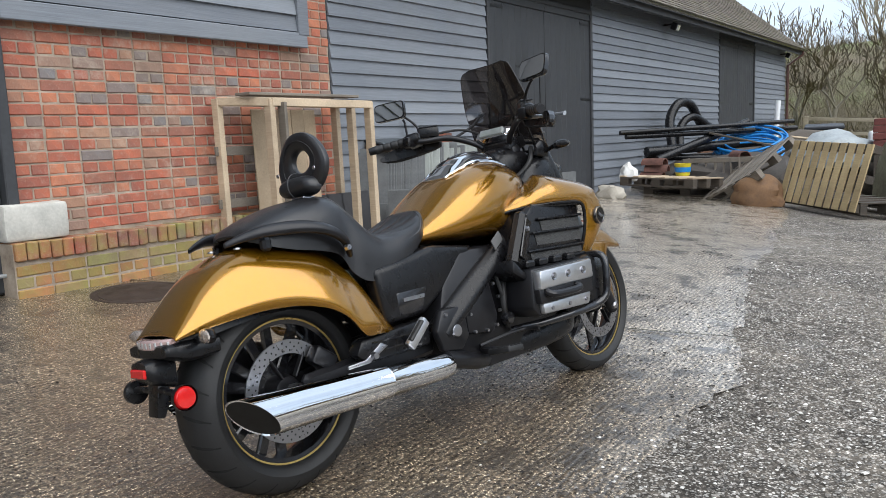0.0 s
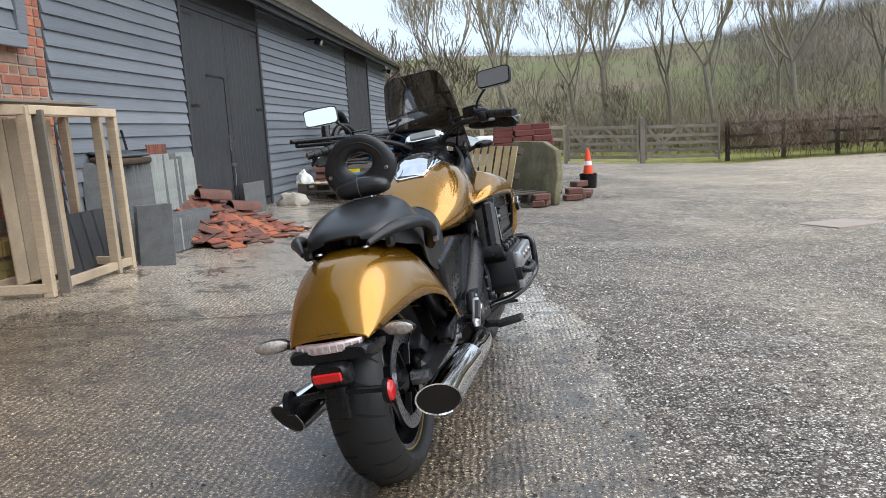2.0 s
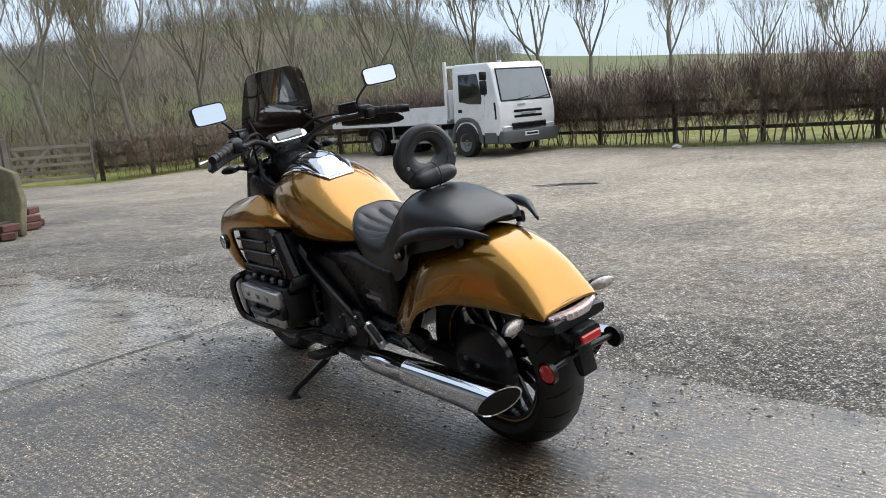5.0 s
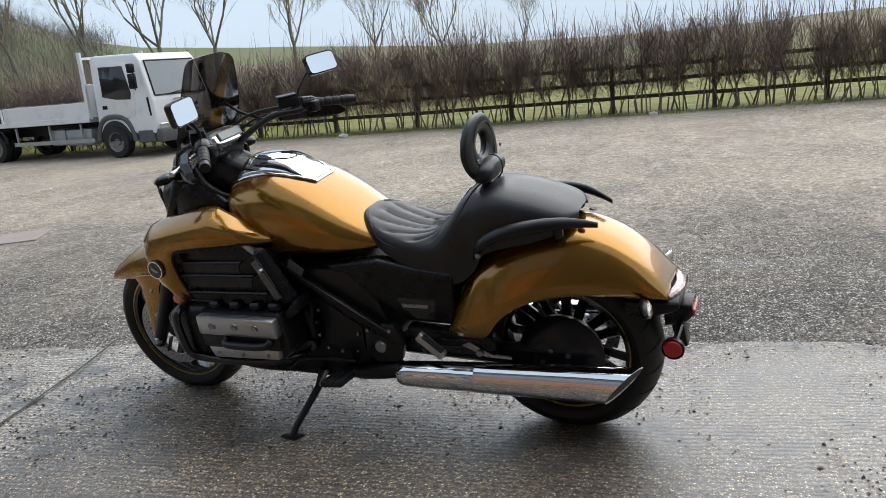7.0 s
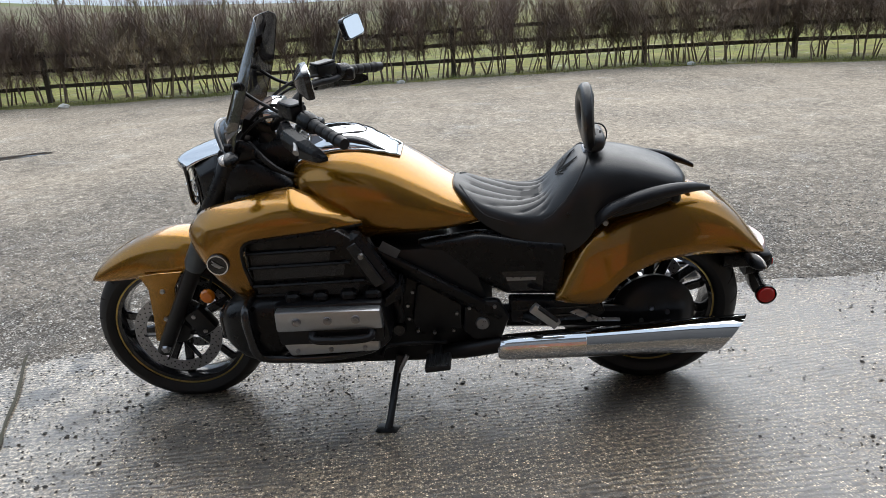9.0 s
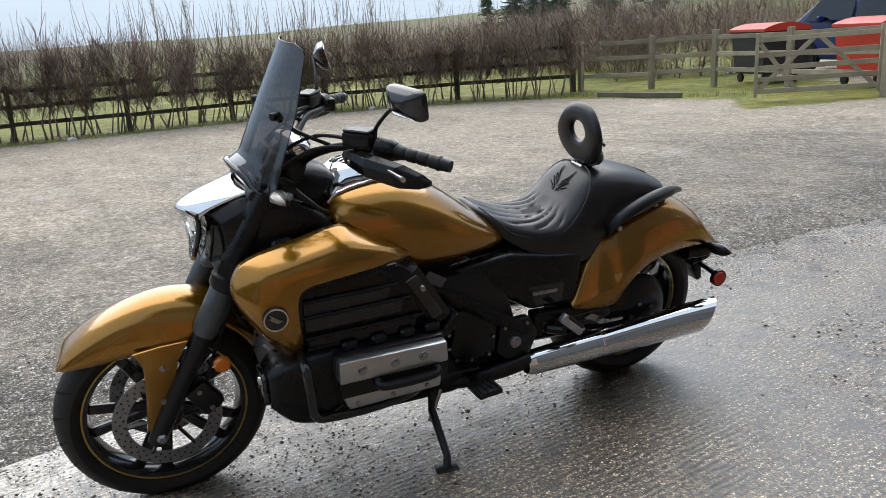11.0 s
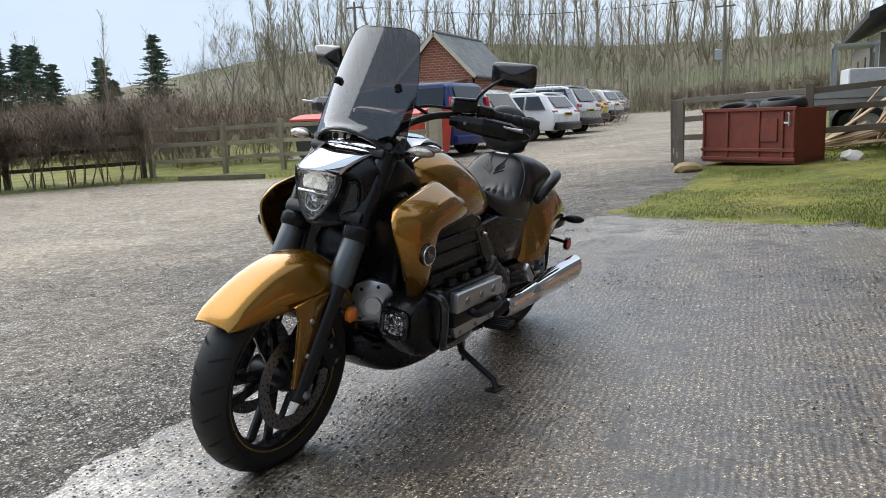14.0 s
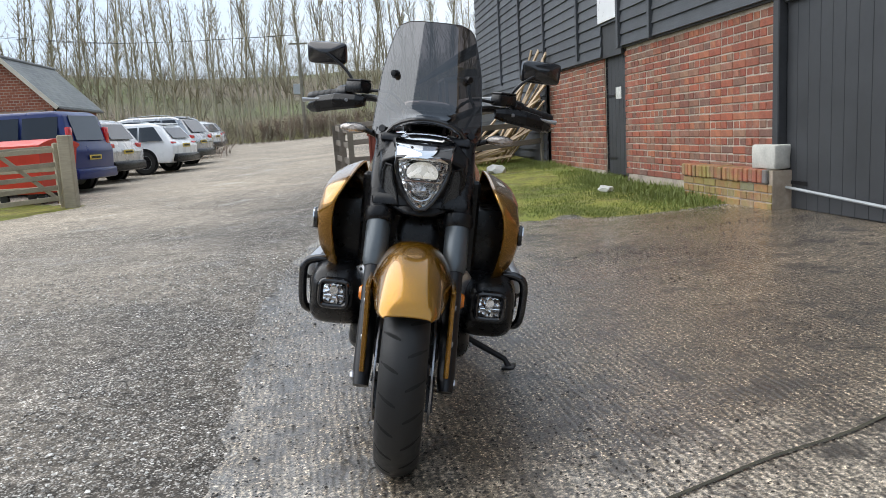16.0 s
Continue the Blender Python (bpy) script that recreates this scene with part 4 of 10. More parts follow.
def hood(st, n=40, m=28, e=0.6):
    """An open arched shell from stations (x, z edge, z crown, half width at the edge, half width at the crown)."""
    rows = []
    for x, zl, zt, hb, ht in lerp_rows(st, n):
        row = []
        for i in range(m + 1):
            a = math.pi * i / m
            s = abs(math.sin(a)) ** e
            row.append((x, spow(math.cos(a), e) * (hb + (ht - hb) * s), zl + (zt - zl) * s))
        rows.append(row)
    return rings(B(), rows, close=False, caps=False)


def tyre_profile(r, hw, rim):
    out = []
    for i in range(17):
        k = -1 + 2 * i / 16
        a = k * 1.42
        out.append((r - hw * 0.80 * (1 - math.cos(a)), hw * math.sin(a) / math.sin(1.42)))
    inner = [(rim + 0.012, hw * 0.93), (rim, hw * 0.80), (rim - 0.004, hw * 0.6), (rim - 0.004, -hw * 0.6), (rim, -hw * 0.80), (rim + 0.012, -hw * 0.93)]
    return out + inner


def tread(bm, r, hw, sides):
    """Grooves as dark wedges that lie a hair over the rubber, recess shade put into their colour."""
    for s in sides:
        a0 = math.pi / 22 if s > 0 else 0
        pts = []
        for i in range(6):
            f = 0.12 + 0.70 * i / 5
            aa = f * 1.42
            rad = r - hw * 0.80 * (1 - math.cos(aa)) + 0.0012
            yy = s * hw * math.sin(aa) / math.sin(1.42)
            ang = a0 + 0.10 * i / 5
            w = 0.0045 / r * (1.2 if i in (1, 2, 3) else 0.6)
            pts.append([(rad * math.cos(ang - w), yy, rad * math.sin(ang - w)), (rad * math.cos(ang + w), yy, rad * math.sin(ang + w))])
        rings(bm, pts, close=False, caps=False)
    return bm


INDL = simple("indicator_lens_clear", (.42, .37, .33), .08, .6, .5, 110, .8, .9)
LEATHERW = simple("worn_leather", (.035, .035, .037), .5, 0, .2, 60, .1)
# near-black that paints the shade inside tread grooves and disc holes
RECESS_SHADE = simple("tread_groove", (0.004, 0.004, 0.004), 0.9, 0, 0.2, 20, 0)
RIMGOLD = simple("rim_stripe_gold", (0.50, 0.36, 0.12), 0.3, 0.7, 0.05, 20, 0)


def wheel(x, r, hw, rim, rimw, name, label, spokes, disc_r, discs):
    w = part(name, lathe(B(), [(rim + 0.010, rimw), (rim + 0.010, rimw - 0.006), (rim - 0.012, rimw - 0.014), (rim - 0.018, 0.02), (rim - 0.018, -0.02), (rim - 0.012, -rimw + 0.014), (rim + 0.010, -rimw + 0.006), (rim + 0.010, -rimw), (rim - 0.020, -rimw + 0.004), (rim - 0.028, -0.02), (rim - 0.028, 0.02), (rim - 0.020, rimw - 0.004)], pose(x, 0, r), 72, True), BLACKG, bike, label)
    ty = part("tyre", lathe(B(), tyre_profile(r, hw, rim), pose(x, 0, r), 96, True), RUBBER, w, "black road tyre with curved tread grooves")
    cuts = [finish(tread(B(), r, hw, (q,)), "tread_groove", RECESS_SHADE) for q in (-1, 1)]
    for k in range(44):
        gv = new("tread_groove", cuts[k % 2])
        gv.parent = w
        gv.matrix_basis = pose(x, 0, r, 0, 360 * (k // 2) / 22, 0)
    for s in (-1, 1):
        part("rim_stripe", lathe(B(), [(rim + 0.004, s * (rimw + 0.0016)), (rim - 0.007, s * (rimw + 0.0004)), (rim - 0.007, s * (rimw - 0.002)), (rim + 0.004, s * (rimw - 0.001))], pose(x, 0, r), 72, True), RIMGOLD, w, "gold pinstripe")
    hub = lathe(B(), [(0.0, 0.075), (0.042, 0.075), (0.050, 0.05), (0.045, 0.0), (0.050, -0.05), (0.042, -0.075), (0.0, -0.075)], pose(x, 0, r), 28)
    part("hub", hub, BLACKM, w)
    for k in range(spokes):
        a = 2 * math.pi * k / spokes
        for d in (-0.11, 0.11):
            p0 = Vector((0.04 * math.cos(a + d * 2), 0, 0.04 * math.sin(a + d * 2)))
            p1 = Vector(((rim - 0.02) * math.cos(a + d * 1.7), 0, (rim - 0.02) * math.sin(a + d * 1.7)))
            part("spoke", shift(beam(B(), p0, p1, 0.034, 0.019, 0.005, up=(0, 1, 0)), pose(x, 0, r)), BLACKG, w)
    for s in discs:
        y = s * 0.083
        bm = lathe(B(), [(disc_r, y - 0.0025), (disc_r, y + 0.0025), (disc_r - 0.042, y + 0.0025), (disc_r - 0.042, y - 0.0025)], None, 60, True)
        nf = len(bm.faces)
        for ring, cnt in ((disc_r - 0.010, 30), (disc_r - 0.022, 30), (disc_r - 0.033, 30)):
            for q in range(cnt):
                aa = 2 * math.pi * (q + (ring * 40) % 1) / cnt
                for t in (-1, 1):
                    vs = [bm.verts.new((ring * math.cos(aa) + 0.0032 * math.cos(b), y + t * 0.0029, ring * math.sin(aa) + 0.0032 * math.sin(b))) for b in [math.pi / 3 * i for i in range(6)]]
                    f = bm.faces.new(vs if t < 0 else list(reversed(vs)))
                    f.material_index = 1
        d = part("brake_disc", shift(bm, pose(x, 0, r)), [STEEL, RECESS_SHADE], w, "drilled steel brake disc")
        for q in range(6):
            aa = 2 * math.pi * q / 6
            part("disc_carrier", shift(beam(B(), (0.045 * math.cos(aa), y, 0.045 * math.sin(aa)), ((disc_r - 0.036) * math.cos(aa), y, (disc_r - 0.036) * math.sin(aa)), 0.006, 0.022, 0.002, up=(0, 1, 0)), pose(x, 0, r)), BLACKM, w)
    return w


wheel(FX, FR, 0.066, 0.246, 0.047, "front_wheel", "black cast front wheel with split spokes", 5, 0.160, (-1, 1))
wheel(0, RR, 0.093, 0.222, 0.066, "rear_wheel", "black cast rear wheel with split spokes", 7, 0.155, (-1,))
part("final_drive", lathe(B(), [(0.0, 0.15), (0.075, 0.15), (0.115, 0.135), (0.145, 0.10), (0.135, 0.07), (0.0, 0.07)], pose(0, 0, RR), 36), BLACKM, bike, "black shaft drive housing")
for q in range(5):
    a = 2 * math.pi * q / 5
    part("hub_bolt", lathe(B(), [(0.0, 0.158), (0.008, 0.158), (0.009, 0.148), (0.0, 0.148)], pose(0.048 * math.cos(a), 0, RR + 0.048 * math.sin(a)), 10), STEEL, bike)
part("axle_nut", lathe(B(), [(0.0, -0.16), (0.022, -0.16), (0.026, -0.10), (0.0, -0.10)], pose(0, 0, RR), 6), STEEL, bike)
part("rear_caliper", box(B(), (0.09, 0.05, 0.06), pose(0.11, -0.11, 0.39, 0, 35, 0), 0.012, 2), BLACKM, bike)
for s in (-1, 1):
    part("swingarm", beam(B(), (0.02, s * 0.125, RR), (0.56, s * 0.14, 0.36), 0.04, 0.085, 0.014), BLACKM, bike)

# front mudguard, with legs down to the axle
ff = part("front_fender", hood([(1.976, .545, .553, .066, .060), (1.945, .548, .592, .084, .076), (1.88, .553, .636, .096, .086), (1.80, .561, .673, .106, .092), (1.72, .570, .696, .120, .094), (1.65, .578, .703, .126, .092), (1.58, .592, .694, .120, .086), (1.52, .605, .668, .100, .074)], 44, 30, .68), GOLD, bike, "glossy gold front mudguard")
shellmod(ff, 0.004)
for s in (-1, 1):
    leg = prism(B(), [(1.775, .582), (1.70, .590), (1.615, .592), (1.655, .53), (1.672, .43), (1.738, .312), (1.772, .320), (1.757, .43), (1.750, .53), (1.765, .570)], s * 0.118, s * 0.134, 0.004)
    part("fender_leg", leg, GOLD, ff)
    for px, pz in ((1.70, .52), (1.712, .41)):
        part("fender_bolt", lathe(B(), [(0, s * .140), (.008, s * .140), (.010, s * .133), (0, s * .133)], pose(px, 0, pz), 12), STEEL, ff)
arc = []
for i in range(16):
    a = radians(108 + 62 * i / 15)
    row = []
    for j in range(13):
        t = math.pi * j / 12
        rr = 0.335 + 0.028 * math.sin(t) ** 0.6
        row.append((FX + rr * math.cos(a), 0.078 * spow(math.cos(t), .6), FR + rr * math.sin(a)))
    arc.append(row)
shellmod(part("fender_rear_half", rings(B(), arc, close=False, caps=False), GOLD, ff), 0.004)

# forks
for s in (-1, 1):
    top, bot = Vector((1.372, s * .127, .955)), Vector((1.748, s * .127, .285))
    d = bot - top
    fork = part("fork_leg", tube(B(), [top + d * .50, top + d * .94, top + d * 1.02], [.029, .028, .024], 20), BLACKM, bike, "black fork lower")
    part("fork_cover", tube(B(), [top + d * .30, top + d * .31, top + d * .50, top + d * .53], [.036, .039, .039, .032], 24), DARKG, bike, "grey fork tube cover")
    part("fork_shroud", tube(B(), [top - d * .10, top - d * .06, top + d * .27, top + d * .29], [.024, .040, .046, .042], 24), BLACK, bike, "black upper fork shroud")
    part("fork_collar", tube(B(), [top + d * .27, top + d * .285, top + d * .32, top + d * .335], [.043, .051, .049, .041], 24), BLACK, bike)
    part("axle_cap", lathe(B(), [(0, s * .162), (.011, s * .162), (.017, s * .155), (.017, s * .13), (0, s * .13)], pose(FX + .028, 0, FR - .022), 6), STEEL, fork)
    cal = part("front_caliper", box(B(), (.105, .052, .075), pose(1.595, s * .112, .385, 0, -58, 0), .014, 2), BLACKM, bike, "black radial brake caliper")
    for q in (-.03, .03):
        part("caliper_bolt", lathe(B(), [(0, s * .143), (.008, s * .143), (.008, s * .135), (0, s * .135)], pose(1.595 + q * .5, 0, .385 + q, 0, 0, 0), 8), STEEL, cal)
    part("brake_hose", tube(B(), [(1.58, s * .10, .43), (1.53, s * .09, .55), (1.47, s * .10, .68), (1.42, s * .10, .80)], .006, 8, 14), RUBBER, bike)
    part("side_reflector", lathe(B(), [(0, s * .172), (.019, s * .170), (.026, s * .162), (.026, s * .152), (0, s * .150)], pose(1.535, 0, .505), 24), AMBER, bike, "round amber side reflector")
    part("reflector_stay", beam(B(), (1.56, s * .13, .52), (1.535, s * .155, .505), .02, .012), BLACKM, bike)
part("lower_clamp", box(B(), (.10, .31, .045), pose(1.465, 0, .79, 0, -29, 0), .014, 2), BLACK, bike)
part("upper_clamp", box(B(), (.10, .30, .035), pose(1.355, 0, .985, 0, -29, 0), .012, 2), BLACKM, bike)
part("steering_head", tube(B(), [(1.44, 0, .77), (1.34, 0, .96)], .05, 16), BLACKM, bike)
part("clamp_cover", body([(1.47, .60, .66, .05), (1.45, .58, .74, .075), (1.42, .60, .78, .07)], 8, 16, .7, .7), BLACK, bike)

# headlight, its cowl and chrome hood
def face_x(y):
    """How far ahead the cowl's face stands, y off the middle."""
    return 1.540 - .58 * max(0, abs(y) - .025)


def mirrored(half):
    """A closed outline from its left half, top to bottom."""
    return half + [(-y, z) for y, z in reversed(half) if y > 1e-6]


COWL = [
    (1.335, [(0, 1.012), (.060, 1.012), (.112, 1.004), (.140, .975), (.146, .90), (.140, .82), (.105, .778), (.055, .762), (0, .758)], 0),
    (1.420, [(0, 1.000), (.062, 1.000), (.112, .990), (.146, .958), (.152, .895), (.146, .815), (.110, .772), (.058, .757), (0, .752)], 0),
    (0, [(0, .958), (.070, .958), (.098, .952), (.136, .934), (.142, .885), (.136, .812), (.088, .782), (.046, .768), (0, .764)], -.004),
    (0, [(0, .952), (.068, .952), (.094, .946), (.130, .929), (.135, .884), (.129, .818), (.085, .789), (.045, .776), (0, .772)], .004),
    (0, [(0, .94), (.06, .94), (.085, .936), (.115, .92), (.119, .88), (.112, .827), (.078, .80), (.040, .79), (0, .787)], -.010),
]
cowl = part("headlight_cowl", rings(B(), [[((x or face_x(y)) + dx, y, z) for y, z in mirrored(half)] for x, half, dx in COWL]), BLACK, bike, "matt black headlight cowl")
m = cowl.modifiers.new("edges", "BEVEL")
m.width, m.segments, m.limit_method, m.angle_limit = .006, 2, "ANGLE", radians(28)
lens_out = mirrored([(0, .951), (.045, .951), (.078, .946), (.080, .922), (.072, .890), (.058, .856), (.036, .820), (.016, .800), (0, .796)])


def lens_pt(y, z, k, d=0.0, c=(0, .89)):
    yy, zz = c[0] + (y - c[0]) * k, c[1] + (z - c[1]) * k
    return (1.523 + .042 * (1 - (yy / .095) ** 2) + (zz - .87) * .06 + d, yy, zz)


lamp_glow = Mat("headlamp_led", 0.15)
lamp_glow.color(lamp_glow.ramp(lamp_glow.voronoi(60, "Color"), [(.3, (.45, .45, .44)), (.7, (.95, .95, .93))]))
lamp_glow.b.inputs["Emission Color"].default_value = (1.0, .96, .85, 1)
lamp_glow.b.inputs["Emission Strength"].default_value = .22
BOWL = Mat("lamp_reflector", .12, .85)
BOWL.color(BOWL.ramp(BOWL.voronoi(70, "Color"), [(.35, (.16, .16, .17)), (.65, (.80, .81, .82))])).bump(BOWL.voronoi(70), .8, .01)
part("headlight_bowl", rings(B(), [[lens_pt(y, z, k, -.024) for y, z in lens_out] for k in (1.0, .8, .5, .2)]), BOWL.m, cowl, "faceted bright headlight reflector")


def lamp_dome(z, hw, hh, x, depth):
    """A half-round lamp unit that looks ahead."""
    rows = []
    for k, d in ((1.0, 0), (.9, .5), (.7, .8), (.4, .96), (.1, 1.0)):
        rows.append([(x + depth * d, hw * k * math.cos(a), z + hh * k * max(-.45, math.sin(a))) for a in [2 * math.pi * i / 28 for i in range(28)]])
    return rings(B(), rows)


part("headlight_led", lamp_dome(.905, .050, .036, 1.546, .012), lamp_glow.m, cowl, "lit white lamp unit")
part("headlight_led", lamp_dome(.848, .026, .022, 1.543, .012), BOWL.m, cowl)
part("lamp_divider", box(B(), (.010, .120, .009), pose(1.556, 0, .880), .003), CHROME, cowl)
part("lamp_surround", tube(B(), [(1.552, .034 * math.cos(a), .848 + .030 * math.sin(a)) for a in [math.pi + math.pi * i / 20 for i in range(21)]], .004, 8), CHROME, cowl)
lens = part("headlight_lens", rings(B(), [[lens_pt(y, z, k, .002) for y, z in lens_out] for k in (1.0, .85, .65, .4, .15)]), glass("clear_lens_cover", (.93, .94, .95)), cowl)
part("lens_rim", tube(B(), [lens_pt(y, z, 1.05) for y, z in lens_out + lens_out[:1]], .0075, 8), BLACKG, cowl)


def hood_patch(t0, t1, n):
    rows = []
    for i in range(n):
        t = t0 + (t1 - t0) * i / (n - 1)
        x = 1.592 - .225 * t
        z = .948 + .080 * t ** .62
        hw = .088 + .030 * t
        rows.append([(x - .058 * v * v * (1 - .7 * t), hw * v, z - .012 * abs(v) ** 2.4 + .004 * (1 - v * v)) for v in [2 * j / 20 - 1 for j in range(21)]])
    return rings(B(), rows, close=False, caps=False)


shellmod(part("chrome_hood", hood_patch(0, .80, 16), CHROME, cowl, "mirror-polished chrome headlight hood"), .006)
shellmod(part("chrome_hood_rear", hood_patch(.83, 1.0, 6), CHROME, cowl), .006)
MESHM = Mat("black_mesh", .5)
MESHM.color(MESHM.ramp(MESHM.voronoi(210, "Distance", "DISTANCE_TO_EDGE"), [(.06, (.075, .075, .075)), (.14, (.004, .004, .004))])).bump(MESHM.voronoi(210, "Distance", "DISTANCE_TO_EDGE"), .8, .003)
for s in (-1, 1):
    pts = [(.098, .918), (.118, .922), (.126, .90), (.126, .835), (.108, .815), (.070, .800), (.078, .835), (.092, .875)]
    bm = B()
    a = [bm.verts.new((face_x(y) - .012, s * y, z)) for y, z in pts]
    b = [bm.verts.new((face_x(y) + .002, s * y, z)) for y, z in pts]
    n = len(pts)
    bm.faces.new(a), bm.faces.new(b)
    for i in range(n):
        bm.faces.new((a[i], a[(i + 1) % n], b[(i + 1) % n], b[i]))
    bmesh.ops.recalc_face_normals(bm, faces=bm.faces[:])
    part("cowl_grille", bm, MESHM.m, cowl, "fine black mesh inlet")
    part("grille_surround", tube(B(), [(face_x(y) + .003, s * y, z) for y, z in pts + pts[:1]], .0045, 8), BLACK, cowl)

# windscreen
ws = []
for i in range(30):
    t = i / 29
    z = 1.008 + .390 * t
    x = 1.420 - .183 * t ** 1.08
    hw = .186 - .014 * (t / .5) if t < .5 else .172 - .046 * ((t - .5) / .5) ** 1.3
    if t > .90:
        hw -= .040 * (1 - math.sqrt(max(0, 1 - ((t - .90) / .10) ** 2)))
    row = []
    for j in range(29):
        v = 2 * j / 28 - 1
        arch = .062 * max(0, 1 - t / .20) * max(0, 1 - (abs(v) / .72) ** 2) ** .6
        row.append((x - .100 * (v * hw / .2) ** 2, hw * v, z + arch))
    ws.append(row)
shield = part("windshield", rings(B(), ws, close=False, caps=False), SMOKE, bike, "smoked acrylic windscreen")
edge = [r[0] for r in ws] + list(ws[-1]) + [r[-1] for r in reversed(ws)]
part("screen_edge", tube(B(), edge[::1], .0015, 6), BLACKG, shield)
part("screen_base", tube(B(), [(p[0] + .004, p[1], p[2]) for p in ws[0][2:-2:2]], [.005] + [.009] * 11 + [.005], 10), BLACKG, shield)
part("base_bracket", tube(B(), [(1.37, .13, 1.02), (1.395, .07, 1.055), (1.40, 0, 1.065), (1.395, -.07, 1.055), (1.37, -.13, 1.02)], .008, 8, 20), BLACKM, shield)
for s in (-1, 1):
    stay = part("screen_stay", tube(B(), [(1.295, s * .128, 1.208), (1.24, s * .135, 1.165), (1.16, s * .16, 1.125)], .006, 8, 12), BLACKM, shield)
    part("stay_knob", lathe(B(), [(0, .006), (.010, .005), (.012, 0), (.012, -.016), (0, -.017)], pose(1.306, s * .128, 1.214, 0, 0, -90 + s * 32), 18), BLACK, shield)
    part("screen_mount", tube(B(), [(1.37, s * .15, 1.03), (1.34, s * .14, 1.02), (1.31, s * .13, .99)], .012, 10), BLACKM, shield)
    part("screen_wing", body([(1.27, .99, 1.03, .008), (1.31, .985, 1.055, .012), (1.345, .985, 1.03, .006)], 8, 14), BLACK, shield).location = (0, s * .165, 0)

# handlebar and controls
bar = part("handlebar", tube(B(), [(1.24, .05, 1.035), (1.20, .10, 1.085), (1.14, .19, 1.125), (1.07, .27, 1.125), (1.035, .33, 1.135), (.95, .435, 1.118)], .0125, 14, 40), BLACKM, bike, "black tubular handlebar")
part("bar_half", tube(B(), [(1.24, -.05, 1.035), (1.20, -.10, 1.085), (1.14, -.19, 1.125), (1.07, -.27, 1.125), (1.035, -.33, 1.135), (.95, -.435, 1.118)], .0125, 14, 40), BLACKM, bar)
part("bar_clamp", box(B(), (.05, .17, .06), pose(1.255, 0, 1.02, 0, -20, 0), .012, 2), BLACKM, bar)
for s in (-1, 1):
    g0, g1 = Vector((1.030, s * .340, 1.136)), Vector((.945, s * .442, 1.118))
    gd = (g1 - g0)
    gp, gr = [], []
    for i in range(25):
        t = i / 24
        gp.append(g0 + gd * t)
        gr.append(.0150 if i in (6, 12, 18) else .0180 if 1 < i < 23 else .020)
    grip = part("grip", tube(B(), gp, gr, 18), RUBBER, bar, "ribbed black rubber grip")
    part("bar_end", tube(B(), [g1, g1 + gd.normalized() * .03], [.018, .016], 16), BLACKM, bar)
    sw = g0 - gd.normalized() * .03
    part("switch_housing", tube(B(), [g0 - gd.normalized() * .062, g0 - gd.normalized() * .055, g0 - gd.normalized() * .012, g0], [.022, .028, .028, .022], 16), BLACK, bar)
    part("switch_pod", box(B(), (.05, .04, .045), Matrix.Translation(sw + Vector((-.02, 0, -.012))), .010, 2), BLACK, bar)
    part("fluid_reservoir", box(B(), (.055, .085, .042), pose(1.105, s * .265, 1.162, 0, 0, s * 42), .008, 2), BLACK, bar, "black fluid reservoir")
    part("reservoir_cap", box(B(), (.05, .08, .008), pose(1.105, s * .265, 1.186, 0, 0, s * 42), .003), BLACKM, bar)
    part("lever", tube(B(), [(1.085, s * .30, 1.120), (1.085, s * .36, 1.112), (1.07, s * .43, 1.104), (1.062, s * .470, 1.100)], [.012, .008, .006, .010], 12, 24, flat=.7), SILVER, bar, "polished alloy lever")
    part("brake_hose", tube(B(), [(1.10, s * .24, 1.15), (1.20, s * .14, 1.15), (1.30, s * .07, 1.08), (1.36, s * .05, .98)], .0055, 8, 20), RUBBER, bar)
    part("clutch_cable", tube(B(), [(1.09, s * .25, 1.135), (1.22, s * .17, 1.12), (1.33, s * .12, 1.03), (1.35, s * .10, .93)], .0045, 8, 20), RUBBER, bar)
    hg = []
    for cx, cy, cz, up, dn, th in ((1.140, .232, 1.112, .016, .016, .012), (1.136, .265, 1.110, .026, .024, .016), (1.110, .345, 1.104, .030, .032, .020), (1.055, .415, 1.094, .026, .036, .020), (1.010, .448, 1.084, .014, .026, .014), (.985, .460, 1.074, .006, .008, .008)):
        hg.append([(cx - th, s * cy, cz + up), (cx + th * .5, s * (cy + .004), cz + up * .9), (cx + th, s * (cy + .008), cz + up * .2), (cx + th * .7, s * (cy + .006), cz - dn * .7), (cx, s * cy, cz - dn), (cx - th, s * cy, cz - dn * .8)])
    guard = part("hand_guard", rings(B(), hg), BLACK, bar, "black plastic hand guard", smooth=False)
    mb = guard.modifiers.new("edges", "BEVEL")
    mb.width, mb.segments, mb.limit_method = .004, 2, "ANGLE"
    part("guard_bolt", lathe(B(), [(0, .004), (.006, .004), (.007, 0), (0, 0)], pose(1.150, s * .30, 1.112, 0, 0, -90), 10), STEEL, guard)
    mc = Vector((1.022 - .010 * (s < 0), s * .400, 1.277))
    mm = Matrix.Translation(mc) @ Euler((0, radians(6 if s > 0 else 16), radians(s * 15)), "XYZ").to_matrix().to_4x4()
    mir = []
    for x, k in ((-.012, .96), (-.014, 1.0), (.002, 1.0), (.008, .93), (.026, .42), (.030, .15)):
        mir.append([(x, .076 * k * spow(math.cos(a), .30), .040 * k * spow(math.sin(a), .30)) for a in [2 * math.pi * i / 32 for i in range(32)]])
    mirror = part("mirror", shift(rings(B(), mir), mm), BLACKG, bike, "rectangular black mirror")
